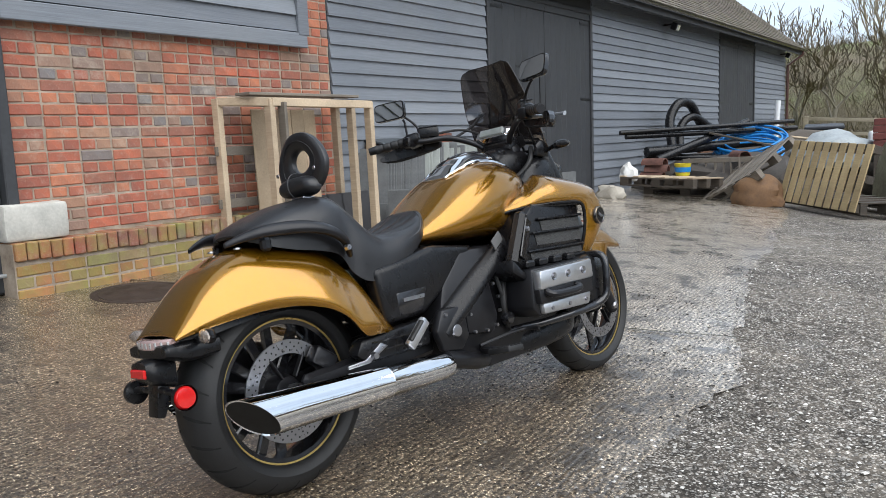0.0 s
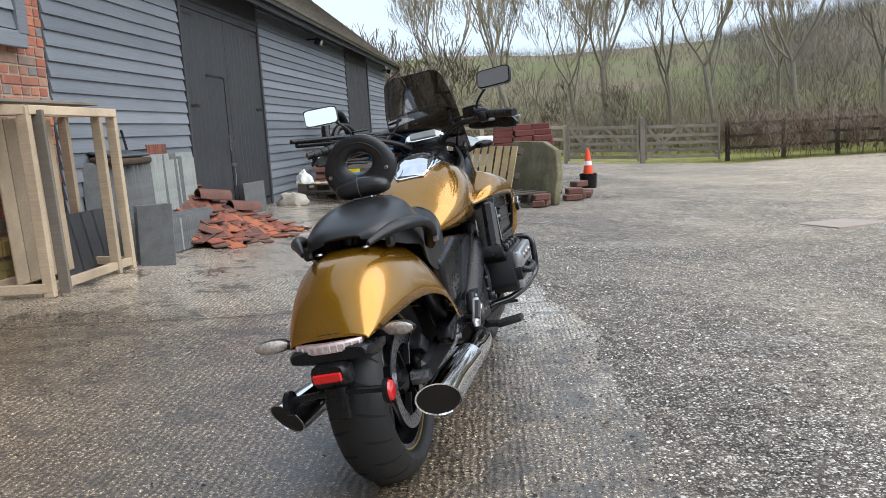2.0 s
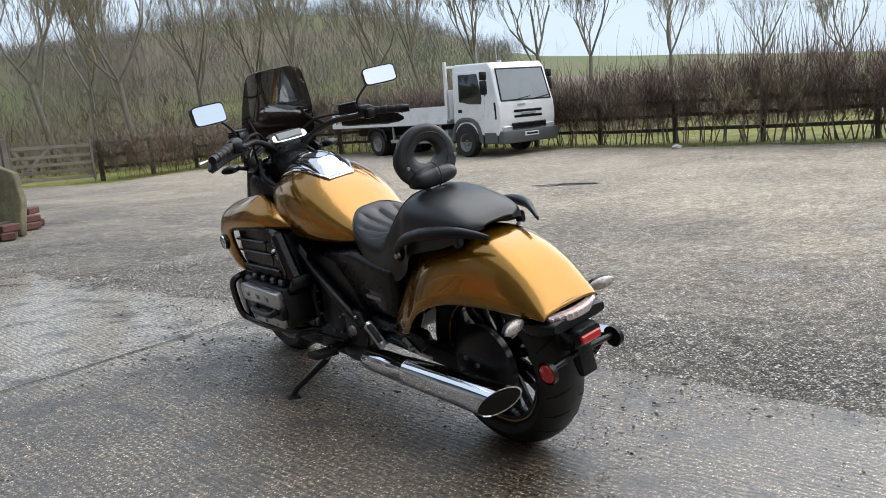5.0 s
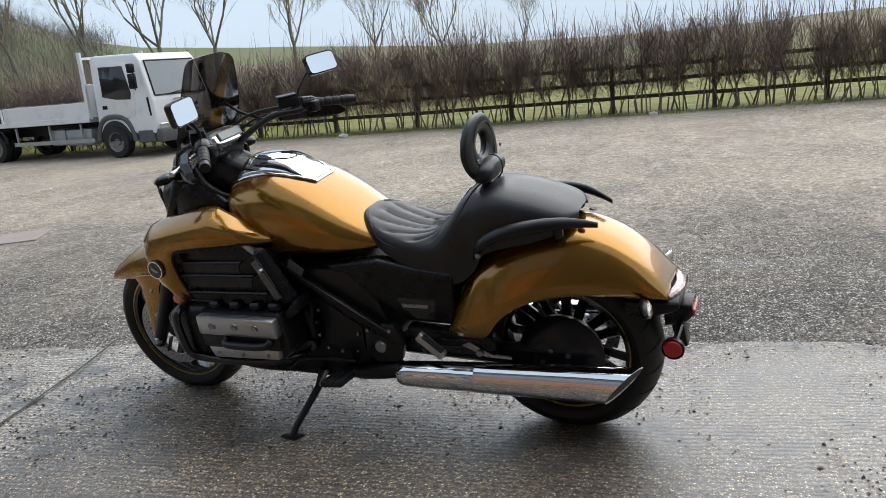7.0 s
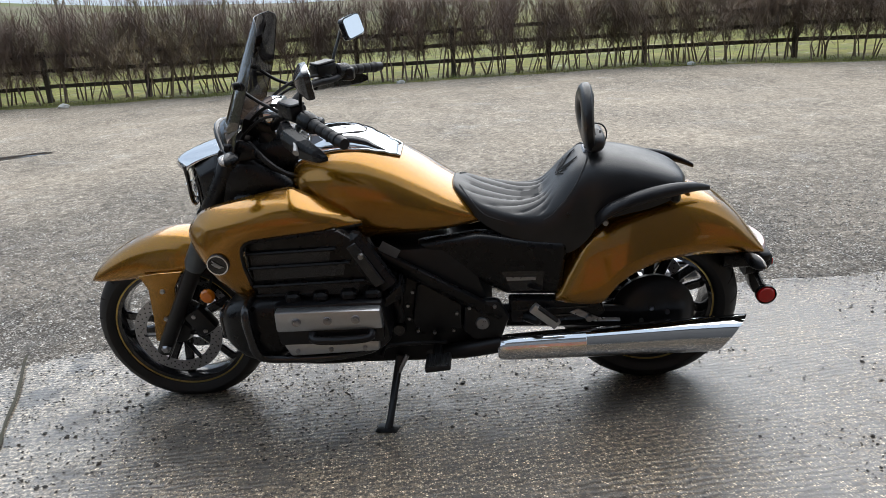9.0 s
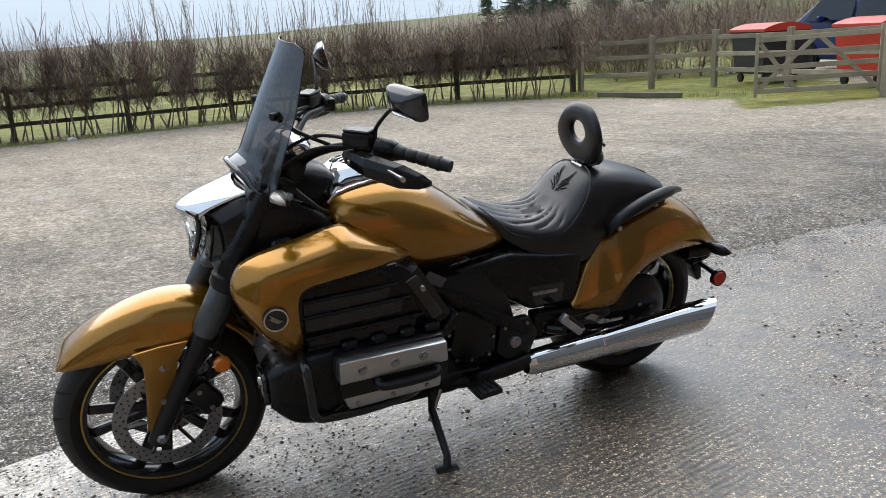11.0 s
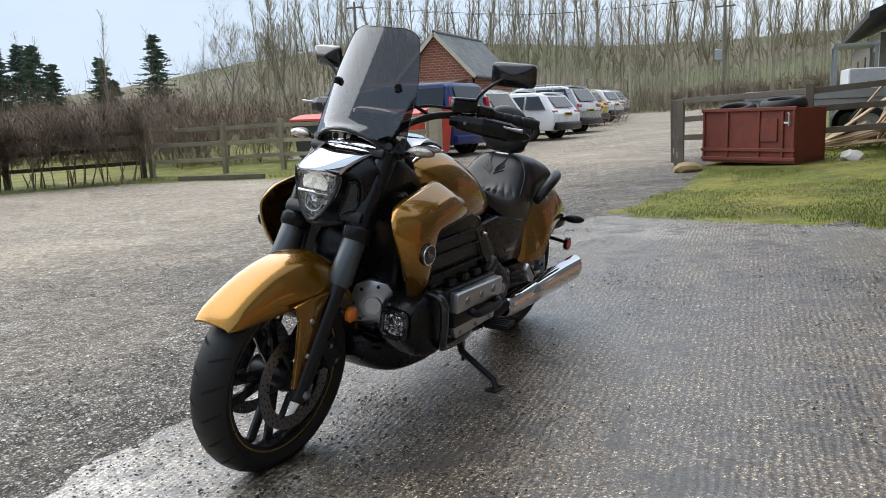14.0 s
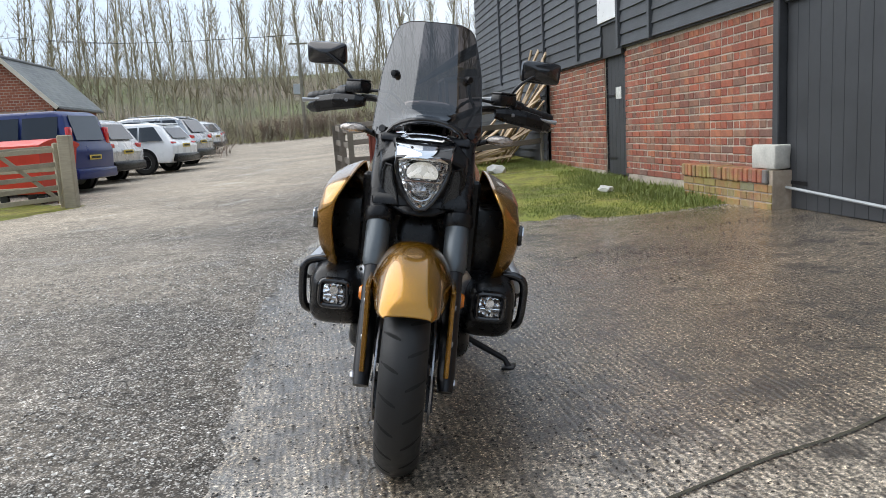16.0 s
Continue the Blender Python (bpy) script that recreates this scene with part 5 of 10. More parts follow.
    part("mirror_glass", shift(rings(B(), [[(x, .071 * spow(math.cos(a), .30), .035 * spow(math.sin(a), .30)) for a in [2 * math.pi * i / 32 for i in range(32)]] for x in (-.0145, -.0160)]), mm), MIRROR, mirror, "silvered mirror glass")
    part("mirror_stem", tube(B(), [(1.07, s * .292, 1.165), (1.068, s * .298, 1.195), (1.055, s * .335, 1.235), (1.046, s * .395, 1.275)], .0055, 10, 20), BLACKM, mirror)
    ind = part("front_indicator", body([(1.30, 1.012, 1.030, .008), (1.325, 1.003, 1.042, .030), (1.345, 1.003, 1.043, .046), (1.372, 1.010, 1.036, .030), (1.385, 1.016, 1.030, .006)], 16, 22, .9, .9), BLACK, bike, "slim black indicator")
    ind.matrix_basis = Matrix.Translation((1.330, s * .248, 1.022)) @ Euler((0, 0, radians(s * 8)), "XYZ").to_matrix().to_4x4() @ Matrix.Diagonal((.7, 1.05, .85, 1)) @ Matrix.Translation((-1.345, 0, -1.023))
    il = part("indicator_lens", body([(1.346, 1.005, 1.041, .044), (1.364, 1.008, 1.038, .036), (1.380, 1.014, 1.032, .012)], 8, 22, .9, .9), INDL, ind, "pale amber lens")
    il.location = (.006, 0, 0)
    part("indicator_stalk", tube(B(), [(1.325, s * .145, .995), (1.328, s * .21, 1.018)], .009, 10), BLACK, bike)
dash = part("instrument_pod", body([(1.20, 1.075, 1.115, .082), (1.215, 1.07, 1.130, .094), (1.245, 1.065, 1.145, .096), (1.265, 1.075, 1.14, .08)], 10, 26, .6, .6), CHROME, bike, "chrome-framed instrument pod")
dash.matrix_basis = Matrix.Translation((1.23, 0, 1.10)) @ Euler((0, radians(28), 0), "XYZ").to_matrix().to_4x4() @ Matrix.Translation((-1.23, 0, -1.10))
part("display", span(B(), (1.192, -.062, 1.083), (1.202, .062, 1.116), .003), simple("lcd_grey", (.22, .24, .23), .2, 0, .1, 30, 0, .5), dash, "grey display")
part("dash_base", box(B(), (.12, .16, .06), pose(1.27, 0, 1.055, 0, -20, 0), .015, 2), BLACK, bike)
part("ignition_cover", body([(1.10, .93, .985, .06), (1.16, .90, 1.03, .085), (1.24, .88, 1.05, .10), (1.33, .86, 1.03, .11)], 12, 24), BLACK, bike)
for s in (-1, 1):
    part("wiring_loom", tube(B(), [(1.30, s * .12, 1.03), (1.24, s * .15, .97), (1.19, s * .13, .92), (1.15, s * .10, .90)], .010, 8, 16), RUBBER, bike)
    part("frame_cover", body([(1.17, .80, .90, .030), (1.24, .78, .96, .040), (1.33, .78, .99, .042), (1.42, .80, .96, .025)], 12, 18), BLACK, bike).location = (0, s * .135, 0)

# fuel tank and its chrome console
TANK = [(1.190, .84, .920, .10), (1.15, .78, .962, .170), (1.06, .70, .985, .210), (.96, .68, .985, .222), (.86, .684, .948, .220), (.77, .686, .893, .205), (.69, .69, .834, .180), (.62, .695, .784, .150), (.57, .70, .742, .115), (.55, .705, .725, .08)]
tank = part("fuel_tank", body(TANK, 60, 44, .80, .62), GOLD, bike, "glossy metallic gold fuel tank")


def tank_top(x, y):
    rows = lerp_rows(TANK, 80)
    r = min(rows, key=lambda q: abs(q[0] - x))
    c = r[1] + (r[2] - r[1]) * .42
    k = min(.999, abs(y) / r[3])
    t = math.acos(k ** (1 / .8))
    return c + (r[2] - c) * math.sin(t) ** .8


cons = []
for i in range(22):
    t = i / 21
    x = 1.165 - .335 * t
    hw = (.105 - .005 * t) * (1 if t < .55 else 1 - .42 * ((t - .55) / .45) ** 1.8)
    row = []
    for j in range(19):
        v = 2 * j / 18 - 1
        lift = .050 * (1 - abs(v) ** 2.6) * (1 - t ** 2.2) * (min(1, t / .12))
        row.append((x, hw * v, tank_top(x, hw * v) + .004 + lift))
    cons.append(row)
console = part("tank_console", rings(B(), cons, close=False, caps=False), CHROME, tank, "chrome tank console")
shellmod(console, .004)
part("console_trim", tube(B(), [r[0] for r in cons] + [r[-1] for r in reversed(cons)], .005, 8), CHROME, tank)


def console_top(x, y):
    t = (1.165 - x) / .335
    hw = (.105 - .005 * t) * (1 if t < .55 else 1 - .42 * ((t - .55) / .45) ** 1.8)
    v = min(1, abs(y) / hw)
    return tank_top(x, y) + .004 + .050 * (1 - v ** 2.6) * (1 - t ** 2.2) * min(1, t / .12)


flap = [(1.02 + .085 * math.cos(a), .058 * math.sin(a)) for a in [2 * math.pi * i / 40 for i in range(41)]]
part("filler_flap_joint", tube(B(), [(x, y, console_top(x, y)) for x, y in flap], .0022, 6), BLACKG, tank)
for q in (-1, 1):
    strip = []
    for i in range(15):
        x = 1.06 - .19 * i / 14
        w = .010 * math.sin(math.pi * (i + .6) / 15.2)
        strip.append([(x, q * (.082 + k * w - .010 * i / 14), console_top(x, .082 + k * w - .010 * i / 14) + .0045) for k in (-1, 0, 1)])
    shellmod(part("console_inset", rings(B(), strip, close=False, caps=False), BLACKG, tank, "black inlay in the chrome console"), .002)

# radiator shrouds on both flanks
UP = [(.935, .185, .778), (1.035, .203, .832), (1.13, .208, .884), (1.175, .212, .904), (1.29, .224, .888), (1.43, .234, .860), (1.478, .250, .830), (1.494, .272, .782), (1.460, .280, .695), (1.405, .272, .605), (1.360, .258, .528)]
LO = [(.940, .205, .770), (1.02, .270, .784), (1.13, .306, .788), (1.22, .322, .787), (1.295, .327, .780), (1.322, .327, .755), (1.326, .323, .70), (1.320, .312, .64), (1.316, .290, .58), (1.338, .266, .528)]
for s in (-1, 1):
    u, l = smoothline(UP, 40), smoothline(LO, 40)
    rows = []
    for a, b in zip(u, l):
        row = []
        span_len = (a - b).length
        for j in range(17):
            t = j / 16
            p = a.lerp(b, t)
            fold = (min(t / .42, (1 - t) / .58)) * .25 + .75 * math.sin(math.pi * t) ** .85
            bulge = .040 * fold * min(1, span_len / .12)
            row.append((p.x + .012 * fold * (p.x > 1.40), s * (p.y + bulge), p.z + .010 * fold * (p.z > .80)))
        rows.append(row)
    bm = rings(B(), rows, close=False, caps=False)
    sh = part("radiator_shroud", bm, GOLD, bike, "glossy gold radiator shroud")
    m = sh.modifiers.new("thickness", "SOLIDIFY")
    m.thickness, m.offset = .007, 0
    part("shroud_lip", tube(B(), [(p.x, s * (p.y - .002), p.z - .004) for p in l], .007, 8), BLACK, sh)
    ri, rj = min(((i, j) for i in range(1, 39) for j in range(1, 12)), key=lambda q: math.hypot(rows[q[0]][q[1]][0] - 1.400, rows[q[0]][q[1]][2] - .722))
    bn = (Vector(rows[ri + 1][rj]) - Vector(rows[ri - 1][rj])).cross(Vector(rows[ri][rj + 1]) - Vector(rows[ri][rj - 1])).normalized()
    bn = bn if bn.y * s > 0 else -bn
    bz = (Vector((0, 0, 1)) - bn * bn.z).normalized()
    bq = Matrix.Translation(Vector(rows[ri][rj]) + bn * .006) @ Matrix((bz.cross(-bn * s) * -1, bn * s, bz)).transposed().to_4x4()
    bd = part("badge", shift(lathe(B(), [(0, s * .008), (.031, s * .007), (.036, s * .003), (.036, s * -.006), (0, s * -.006)], None, 32), bq), BLACKG, sh, "round dark badge with a pale ring")
    part("badge_ring", shift(lathe(B(), [(.034, s * .009), (.030, s * .009), (.030, s * .006), (.034, s * .006)], None, 32, True), bq), CHROME, bd)
    wing = [(-.020, -.006), (-.006, .001), (.016, .018), (.010, .006), (.018, .006), (.008, -.003), (-.004, -.010)]
    part("badge_mark", shift(prism(B(), [(-s * x, z) for x, z in wing], s * .0078, s * .0105), bq), STEEL, bd, smooth=False)
    # black side grille with slats and mesh behind the shroud
    gout = [(1.318, .782), (1.02, .785), (.965, .745), (.925, .640), (.885, .560), (.905, .535), (1.31, .560), (1.322, .66)]
    gr = part("side_grille", prism(B(), gout, s * .15, s * .300, .012), BLACK, bike, "black ribbed radiator side grille")
    for zz, x0, x1 in ((.728, 1.318, 1.03), (.678, 1.318, .99), (.612, 1.315, .95)):
        part("grille_slat", beam(B(), (x0, s * .300, zz), (x1, s * .300, zz + .002), .034, .010, .004), BLACK, gr)
        part("grille_mesh", prism(B(), [(x0 - .01, zz - .048), (x1 + .03, zz - .045), (x1 + .02, zz - .006), (x0 - .01, zz - .008)], s * .296, s * .303), MESHM.m, gr)
    part("grille_frame", tube(B(), [(1.312, s * .312, .772), (1.03, s * .288, .782), (.945, s * .288, .60), (.915, s * .286, .56), (1.31, s * .306, .575)], .008, 8), BLACK, gr)
    part("air_duct", beam(B(), (1.00, s * .270, .755), (.885, s * .285, .560), .055, .085, .016), BLACK, bike)
    part("duct_inset", beam(B(), (.985, s * .300, .735), (.905, s * .315, .595), .008, .04, .003), BLACKG, bike)
    part("duct_screw", lathe(B(), [(0, s * .324), (.008, s * .322), (.010, s * .31), (0, s * .31)], pose(.955, 0, .70), 10), STEEL, bike)
    part("lower_duct", prism(B(), [(1.34, .565), (.90, .545), (.84, .60), (.83, .55), (.92, .500), (1.34, .520)], s * .18, s * .325, .012), BLACK, bike)

# engine
part("crankcase", prism(B(), [(1.30, .56), (1.22, .66), (.70, .66), (.60, .56), (.55, .40), (.60, .27), (.80, .215), (1.22, .225), (1.33, .30)], -.195, .195, .02), BLACKM, bike, "black engine case")
part("radiator_core", span(B(), (1.30, -.20, .52), (1.36, .20, .88), .01), BLACK, bike)
part("belly_pan", body([(1.42, .30, .38, .10), (1.34, .235, .40, .20), (1.2, .215, .36, .22), (1.0, .205, .34, .20), (.78, .21, .32, .15)], 24, 26, .6, .6), BLACK, bike)
for s in (-1, 1):
    part("cylinder_head", prism(B(), [(1.25, .56), (.90, .555), (.885, .41), (.92, .375), (1.24, .385), (1.265, .45)], s * .18, s * .352, .014), BLACKM, bike, "black finned cylinder head")
    vc = part("valve_cover", prism(B(), [(1.242, .553), (.905, .545), (.902, .475), (1.245, .480)], s * .345, s * .385, .009), SILVER, bike, "silver cast valve cover")
    lc = part("valve_cover_lower", prism(B(), [(1.235, .428), (.92, .424), (.925, .385), (1.215, .380)], s * .335, s * .372, .009), SILVER, bike)
    part("cover_band", prism(B(), [(1.245, .482), (.90, .478), (.905, .424), (1.24, .426)], s * .33, s * .376, .006), BLACKM, vc)
    part("cover_bar", tube(B(), [(1.13, s * .375, .466), (1.12, s * .398, .455), (1.03, s * .402, .452), (.95, s * .398, .455), (.94, s * .375, .466)], .014, 10, 18), BLACKM, vc)
    for bx in (1.175, 1.075, .985):
        part("cover_bolt", lathe(B(), [(.0, s * .391), (.007, s * .391), (.007, s * .387), (.014, s * .389), (.016, s * .382), (0, s * .380)], pose(bx, 0, .516), 18), STEEL, vc)
    for bx in (1.19, 1.08, .97):
        part("cover_bolt_small", lathe(B(), [(.0, s * .378), (.007, s * .378), (.008, s * .370), (0, s * .370)], pose(bx, 0, .402), 12), STEEL, lc)
    for bx in (1.19, 1.10, 1.01, .93):
        part("head_fin", span(B(), (bx - .025, s * .19, .555), (bx + .025, s * .335, .585), .008), BLACK, bike)
    part("intake_runner", tube(B(), [(1.0, s * .10, .62), (1.02, s * .20, .60), (1.04, s * .27, .55)], .03, 12, 10), BLACKM, bike)
    # chin fairing with fog lamp, and the guard bar round it
    chin = part("chin_fairing", body([(1.22, .365, .565, .085), (1.30, .335, .572, .098), (1.37, .350, .560, .090), (1.41, .385, .545, .078), (1.432, .412, .525, .062)], 20, 26, .55, .55), BLACK, bike, "black lower fairing with fog lamp")
    chin.location = (0, s * .262, 0)
    fog = part("fog_lamp", body([(1.405, .432, .508, .040), (1.440, .434, .506, .038), (1.446, .440, .500, .033)], 5, 24, .4, .4), BOWL.m, chin, "square clear fog lamp")
    part("fog_rim", tube(B(), [(1.440, .046 * spow(math.cos(a), .4), .470 + .044 * spow(math.sin(a), .4)) for a in [2 * math.pi * i / 32 for i in range(33)]], .009, 8), BLACKG, chin)
    part("fog_bar", span(B(), (1.443, -.034, .462), (1.450, .034, .467), .002), CHROME, chin)
    part("fog_bulb", lathe(B(), [(0, .012), (.014, .010), (.016, 0), (0, -.001)], pose(1.443, 0, .486, 0, 0, -90), 16), CHROME, chin)
    part("guard_bar", tube(B(), [(1.27, s * .20, .535), (1.325, s * .29, .562), (1.335, s * .355, .560), (1.335, s * .382, .535), (1.330, s * .386, .47), (1.32, s * .380, .40), (1.27, s * .360, .368), (1.12, s * .345, .355), (.98, s * .30, .345), (.92, s * .21, .33)], .0145, 14, 60), BLACKG, bike, "black tubular engine guard")
    fc = lathe(B(), [(0, .018), (.030, .018), (.034, .010), (.072, .008), (.086, 0), (.086, -.03), (0, -.03)], None, 9)
    fcov = part("engine_front_cover", shift(fc, pose(1.392, s * .142, .498, 0, 0, -90 + s * 26)), SILVER, bike, "silver cast engine front cover")
    for q in range(7):
        a = 2 * math.pi * q / 7
        part("cover_screw", shift(lathe(B(), [(0, .010), (.006, .010), (.007, .002), (0, .002)], pose(.066 * math.cos(a), 0, .066 * math.sin(a)), 8), pose(1.392, s * .142, .498, 0, 0, -90 + s * 26)), BLACKM, fcov)
    for q in range(4):
        part("chin_vent", beam(B(), (1.40 - .01 * q, s * .09, .43 - .028 * q), (1.415 - .012 * q, s * .175, .425 - .028 * q), .03, .008, .003), BLACK, bike)
    # frame, covers, foot controls
    part("frame_spar", tube(B(), [(1.10, s * .178, .755), (.95, s * .20, .665), (.80, s * .215, .575), (.66, s * .215, .480), (.54, s * .205, .395)], [.030, .036, .040, .044, .046], 14, 30, flat=.55), BLACK, bike, "black frame spar")
    part("warning_sticker", beam(B(), (.905, s * .224, .69), (.85, s * .230, .655), .003, .04), simple("sticker_grey", (.12, .12, .12), .5), bike)
    side = part("side_cover", prism(B(), [(.80, .668), (.58, .690), (.42, .655), (.30, .640), (.325, .452), (.505, .462), (.62, .535)], s * .12, s * .192, .022, 3), BLACK, bike, "satin black side cover")
    part("name_plate", prism(B(), [(.505, .533), (.405, .530), (.408, .518), (.502, .520)], s * .190, s * .1955), STEEL, side, "small bright name plate", smooth=False)
    part("cover_recess", prism(B(), [(.52, .555), (.38, .55), (.385, .475), (.49, .478)], s * .186, s * .1925, .002), BLACKG, side)
    for bx, bz in ((.815, .52), (.835, .47), (.835, .42), (.81, .37), (.755, .36), (.69, .365), (.675, .43)):
        part("cover_bolt", lathe(B(), [(0, s * .240), (.006, s * .240), (.007, s * .230), (0, s * .230)], pose(bx, 0, bz), 8), STEEL, bike)
    part("coolant_hose", tube(B(), [(.92, s * .19, .55), (.88, s * .225, .50), (.865, s * .23, .42), (.90, s * .21, .35)], .013, 10, 18), RUBBER, bike)
    part("breather_pipe", tube(B(), [(.88, s * .20, .60), (.85, s * .225, .54), (.86, s * .235, .47)], .008, 8, 14), RUBBER, bike)
    part("oil_filler", lathe(B(), [(0, s * .255), (.020, s * .253), (.024, s * .24), (.024, s * .225), (0, s * .225)], pose(.872, 0, .385), 20), BLACKG, bike)
    gb = part("gearbox_cover", prism(B(), [(.80, .545), (.73, .550), (.655, .465), (.660, .360), (.80, .345), (.83, .40)], s * .19, s * .232, .014), BLACKM, bike)
    pl = part("pivot_plate", prism(B(), [(.645, .47), (.535, .468), (.50, .40), (.53, .325), (.62, .318), (.66, .36)], s * .20, s * .236, .010), BLACKM, bike)
    part("pivot_cap", lathe(B(), [(0, s * .247), (.020, s * .245), (.024, s * .238), (.024, s * .23), (0, s * .23)], pose(.592, 0, .388), 24), STEEL, pl, "round steel pivot cap")
    for bx, bz in ((.632, .45), (.548, .45)):
        part("plate_bolt", lathe(B(), [(0, s * .243), (.006, s * .243), (.007, s * .235), (0, s * .235)], pose(bx, 0, bz), 10), STEEL, pl)
    part("swingarm_cover", prism(B(), [(.50, .452), (.20, .430), (.175, .385), (.22, .352), (.50, .36)], s * .15, s * .205, .012), BLACK, bike)
    for zz in (.385, .412):
        part("cover_groove", beam(B(), (.47, s * .206, zz), (.24, s * .206, zz + .002), .004, .006), BLACKG, bike)
    part("rear_spring", tube(B(), [(.30, s * .15, .42), (.22, s * .14, .56)], .03, 12), BLACKM, bike)
    peg = part("footpeg", box(B(), (.085, .10, .022), pose(.745, s * .315, .292, s * 8, 4, 0), .006, 2), RUBBER, bike, "black rubber footpeg")
    for q in range(4):
        part("peg_rib", box(B(), (.008, .092, .006), pose(.715 + .02 * q, s * .315, .305 - .001 * q, s * 8, 4, 0), .002), RUBBER, peg)
    part("peg_bracket", beam(B(), (.75, s * .20, .29), (.75, s * .28, .288), .03, .025, .006), BLACKM, bike)
    part("foot_lever", tube(B(), [(.72, s * .22, .31), (.85, s * .25, .33), (.92, s * .27, .335), (.93, s * .33, .335)], .007, 10, 20), BLACKM, bike)
    pp = part("passenger_peg", box(B(), (.035, .025, .11), pose(.385, s * .262, .418, 0, 48, 0), .006, 2), SILVER, bike, "folded passenger footpeg")
    part("peg_rubber", box(B(), (.012, .020, .085), pose(.375, s * .268, .428, 0, 48, 0), .004), RUBBER, pp)
    part("peg_arm", beam(B(), (.45, s * .20, .385), (.40, s * .25, .39), .03, .03, .008), BLACKM, bike)
    part("exhaust_hanger", prism(B(), [(.30, .395), (.215, .355), (.13, .352), (.13, .364), (.20, .368), (.27, .41)], s * .205, s * .213, .003), STEEL, bike, "pressed steel exhaust hanger")
    part("hanger_bolt", lathe(B(), [(0, s * .226), (.011, s * .226), (.013, s * .212), (0, s * .212)], pose(.235, 0, .375), 12), STEEL, bike)
    # silencers with a slash-cut mouth
    rows, inner = [], []
    N = 36
    prof = [(.545, .034), (.535, .041), (.51, .0445), (.40, .0473), (.252, .0503), (.250, .0512), (.246, .0504), (.0, .0554), (-.10, .0574), (-.105, .0576), (-.23, .0600)]
    for i, (x, r) in enumerate(prof):
        end = i == len(prof) - 1
        rows.append([(x - (.045 * math.sin(a) - .030 * math.cos(a) if end else 0), s * (.228 + (.545 - x) * .012 + r * math.cos(a)), .289 + .027 * (.27 - x) + r * math.sin(a)) for a in [2 * math.pi * k / N for k in range(N)]])
    for k, (x, r) in enumerate([(-.23, .0600), (-.228, .0555), (-.10, .050), (-.05, .03)]):
        inner.append([(x - (.045 * math.sin(a) - .030 * math.cos(a)) * (1 if k < 2 else .4), s * (.228 + (.545 - x) * .012 + r * math.cos(a)), .289 + .027 * (.27 - x) + r * math.sin(a)) for a in [2 * math.pi * k2 / N for k2 in range(N)]])
    muf = part("muffler", rings(B(), rows, True, False), CHROME, bike, "long mirror-chrome silencer with slash-cut end")
    part("muffler_mouth", rings(B(), inner[:2], True, False), CHROME, muf)
    part("muffler_inside", rings(B(), inner[1:], True, True), simple("soot", (.012, .011, .010), .6, .4), muf, "sooty silencer mouth")
    part("exhaust_pipe", tube(B(), [(.90, s * .13, .245), (.75, s * .18, .25), (.64, s * .215, .275), (.53, s * .23, .300)], .030, 18, 20), BLACKM, bike)

# seat, back rest and grab rails
SEAT = [(.668, .800, .806, .030), (.655, .785, .822, .075), (.61, .745, .806, .125), (.56, .700, .784, .152), (.48, .650, .762, .172), (.42, .620, .757, .178), (.37, .603, .768, .180), (.325, .597, .805, .180), (.28, .605, .855, .176), (.235, .640, .890, .168), (.19, .700, .896, .170), (.12, .722, .888, .168), (.04, .735, .868, .160), (-.03, .752, .842, .145), (-.075, .770, .820, .116), (-.098, .785, .800, .06)]


def seat_mesh():
    rows = []
    for x, z0, z1, hw in lerp_rows(SEAT, 150):
        row = []
        for i in range(113):
            a = math.pi * (-.08 + 1.16 * i / 112)
            c, sn = math.cos(a), math.sin(a)
            y = hw * spow(c, .62)
            dip = .020 * (1 - (y / hw) ** 2) * math.exp(-((x - .44) / .13) ** 2)
            z = z0 + (z1 - z0) * (max(0, sn) ** .55) - dip + .012 * math.exp(-((x - .44) / .14) ** 2)
            if .335 < x < .63 and abs(y) < hw * .86:
                u = math.atan2(y, x - .19) / .165
                fade = min(1, (x - .335) / .03) * min(1, (.63 - x) / .03) * min(1, (hw * .86 - abs(y)) / .02)
                z += .010 * fade * (abs(math.sin(math.pi * u)) ** .55 - 1)
            row.append((x, y, z))
        rows.append(row)
    bm = rings(B(), rows, close=False, caps=False)
    return bm


seat = part("seat", seat_mesh(), LEATHER, bike, "black stitched leather dual seat")
shellmod(seat, .012)
def seat_top(x, y):
    """Height of the leather over a place on the seat."""
    r = min(lerp_rows(SEAT, 150), key=lambda q: abs(q[0] - x))
    k = min(1, (abs(y) / r[3]) ** (1 / .62))
    return r[1] + (r[2] - r[1]) * (1 - k * k) ** .275


STITCH = simple("stitching", (.05, .05, .052), .6)
WELT = [(.640, .055), (.615, .105), (.575, .142), (.506, .160), (.433, .165), (.345, .160), (.285, .148), (.250, .125), (.225, .080), (.212, .0)]
for s in (-1, 1):
    line = [(p.x, p.y) for p in smoothline([(x, y, 0) for x, y in WELT], 44)]
    part("seat_welt", tube(B(), [(x, s * y, seat_top(x, y) + .001) for x, y in line], .0032, 6), LEATHERW, seat, "raised leather piping")
    low = [(x, s * hw * .985, z0 + (z1 - z0) * .30) for x, z0, z1, hw in lerp_rows(SEAT, 60) if .16 < x < .60]
    part("seat_seam", tube(B(), low, .0016, 6), STITCH, seat)
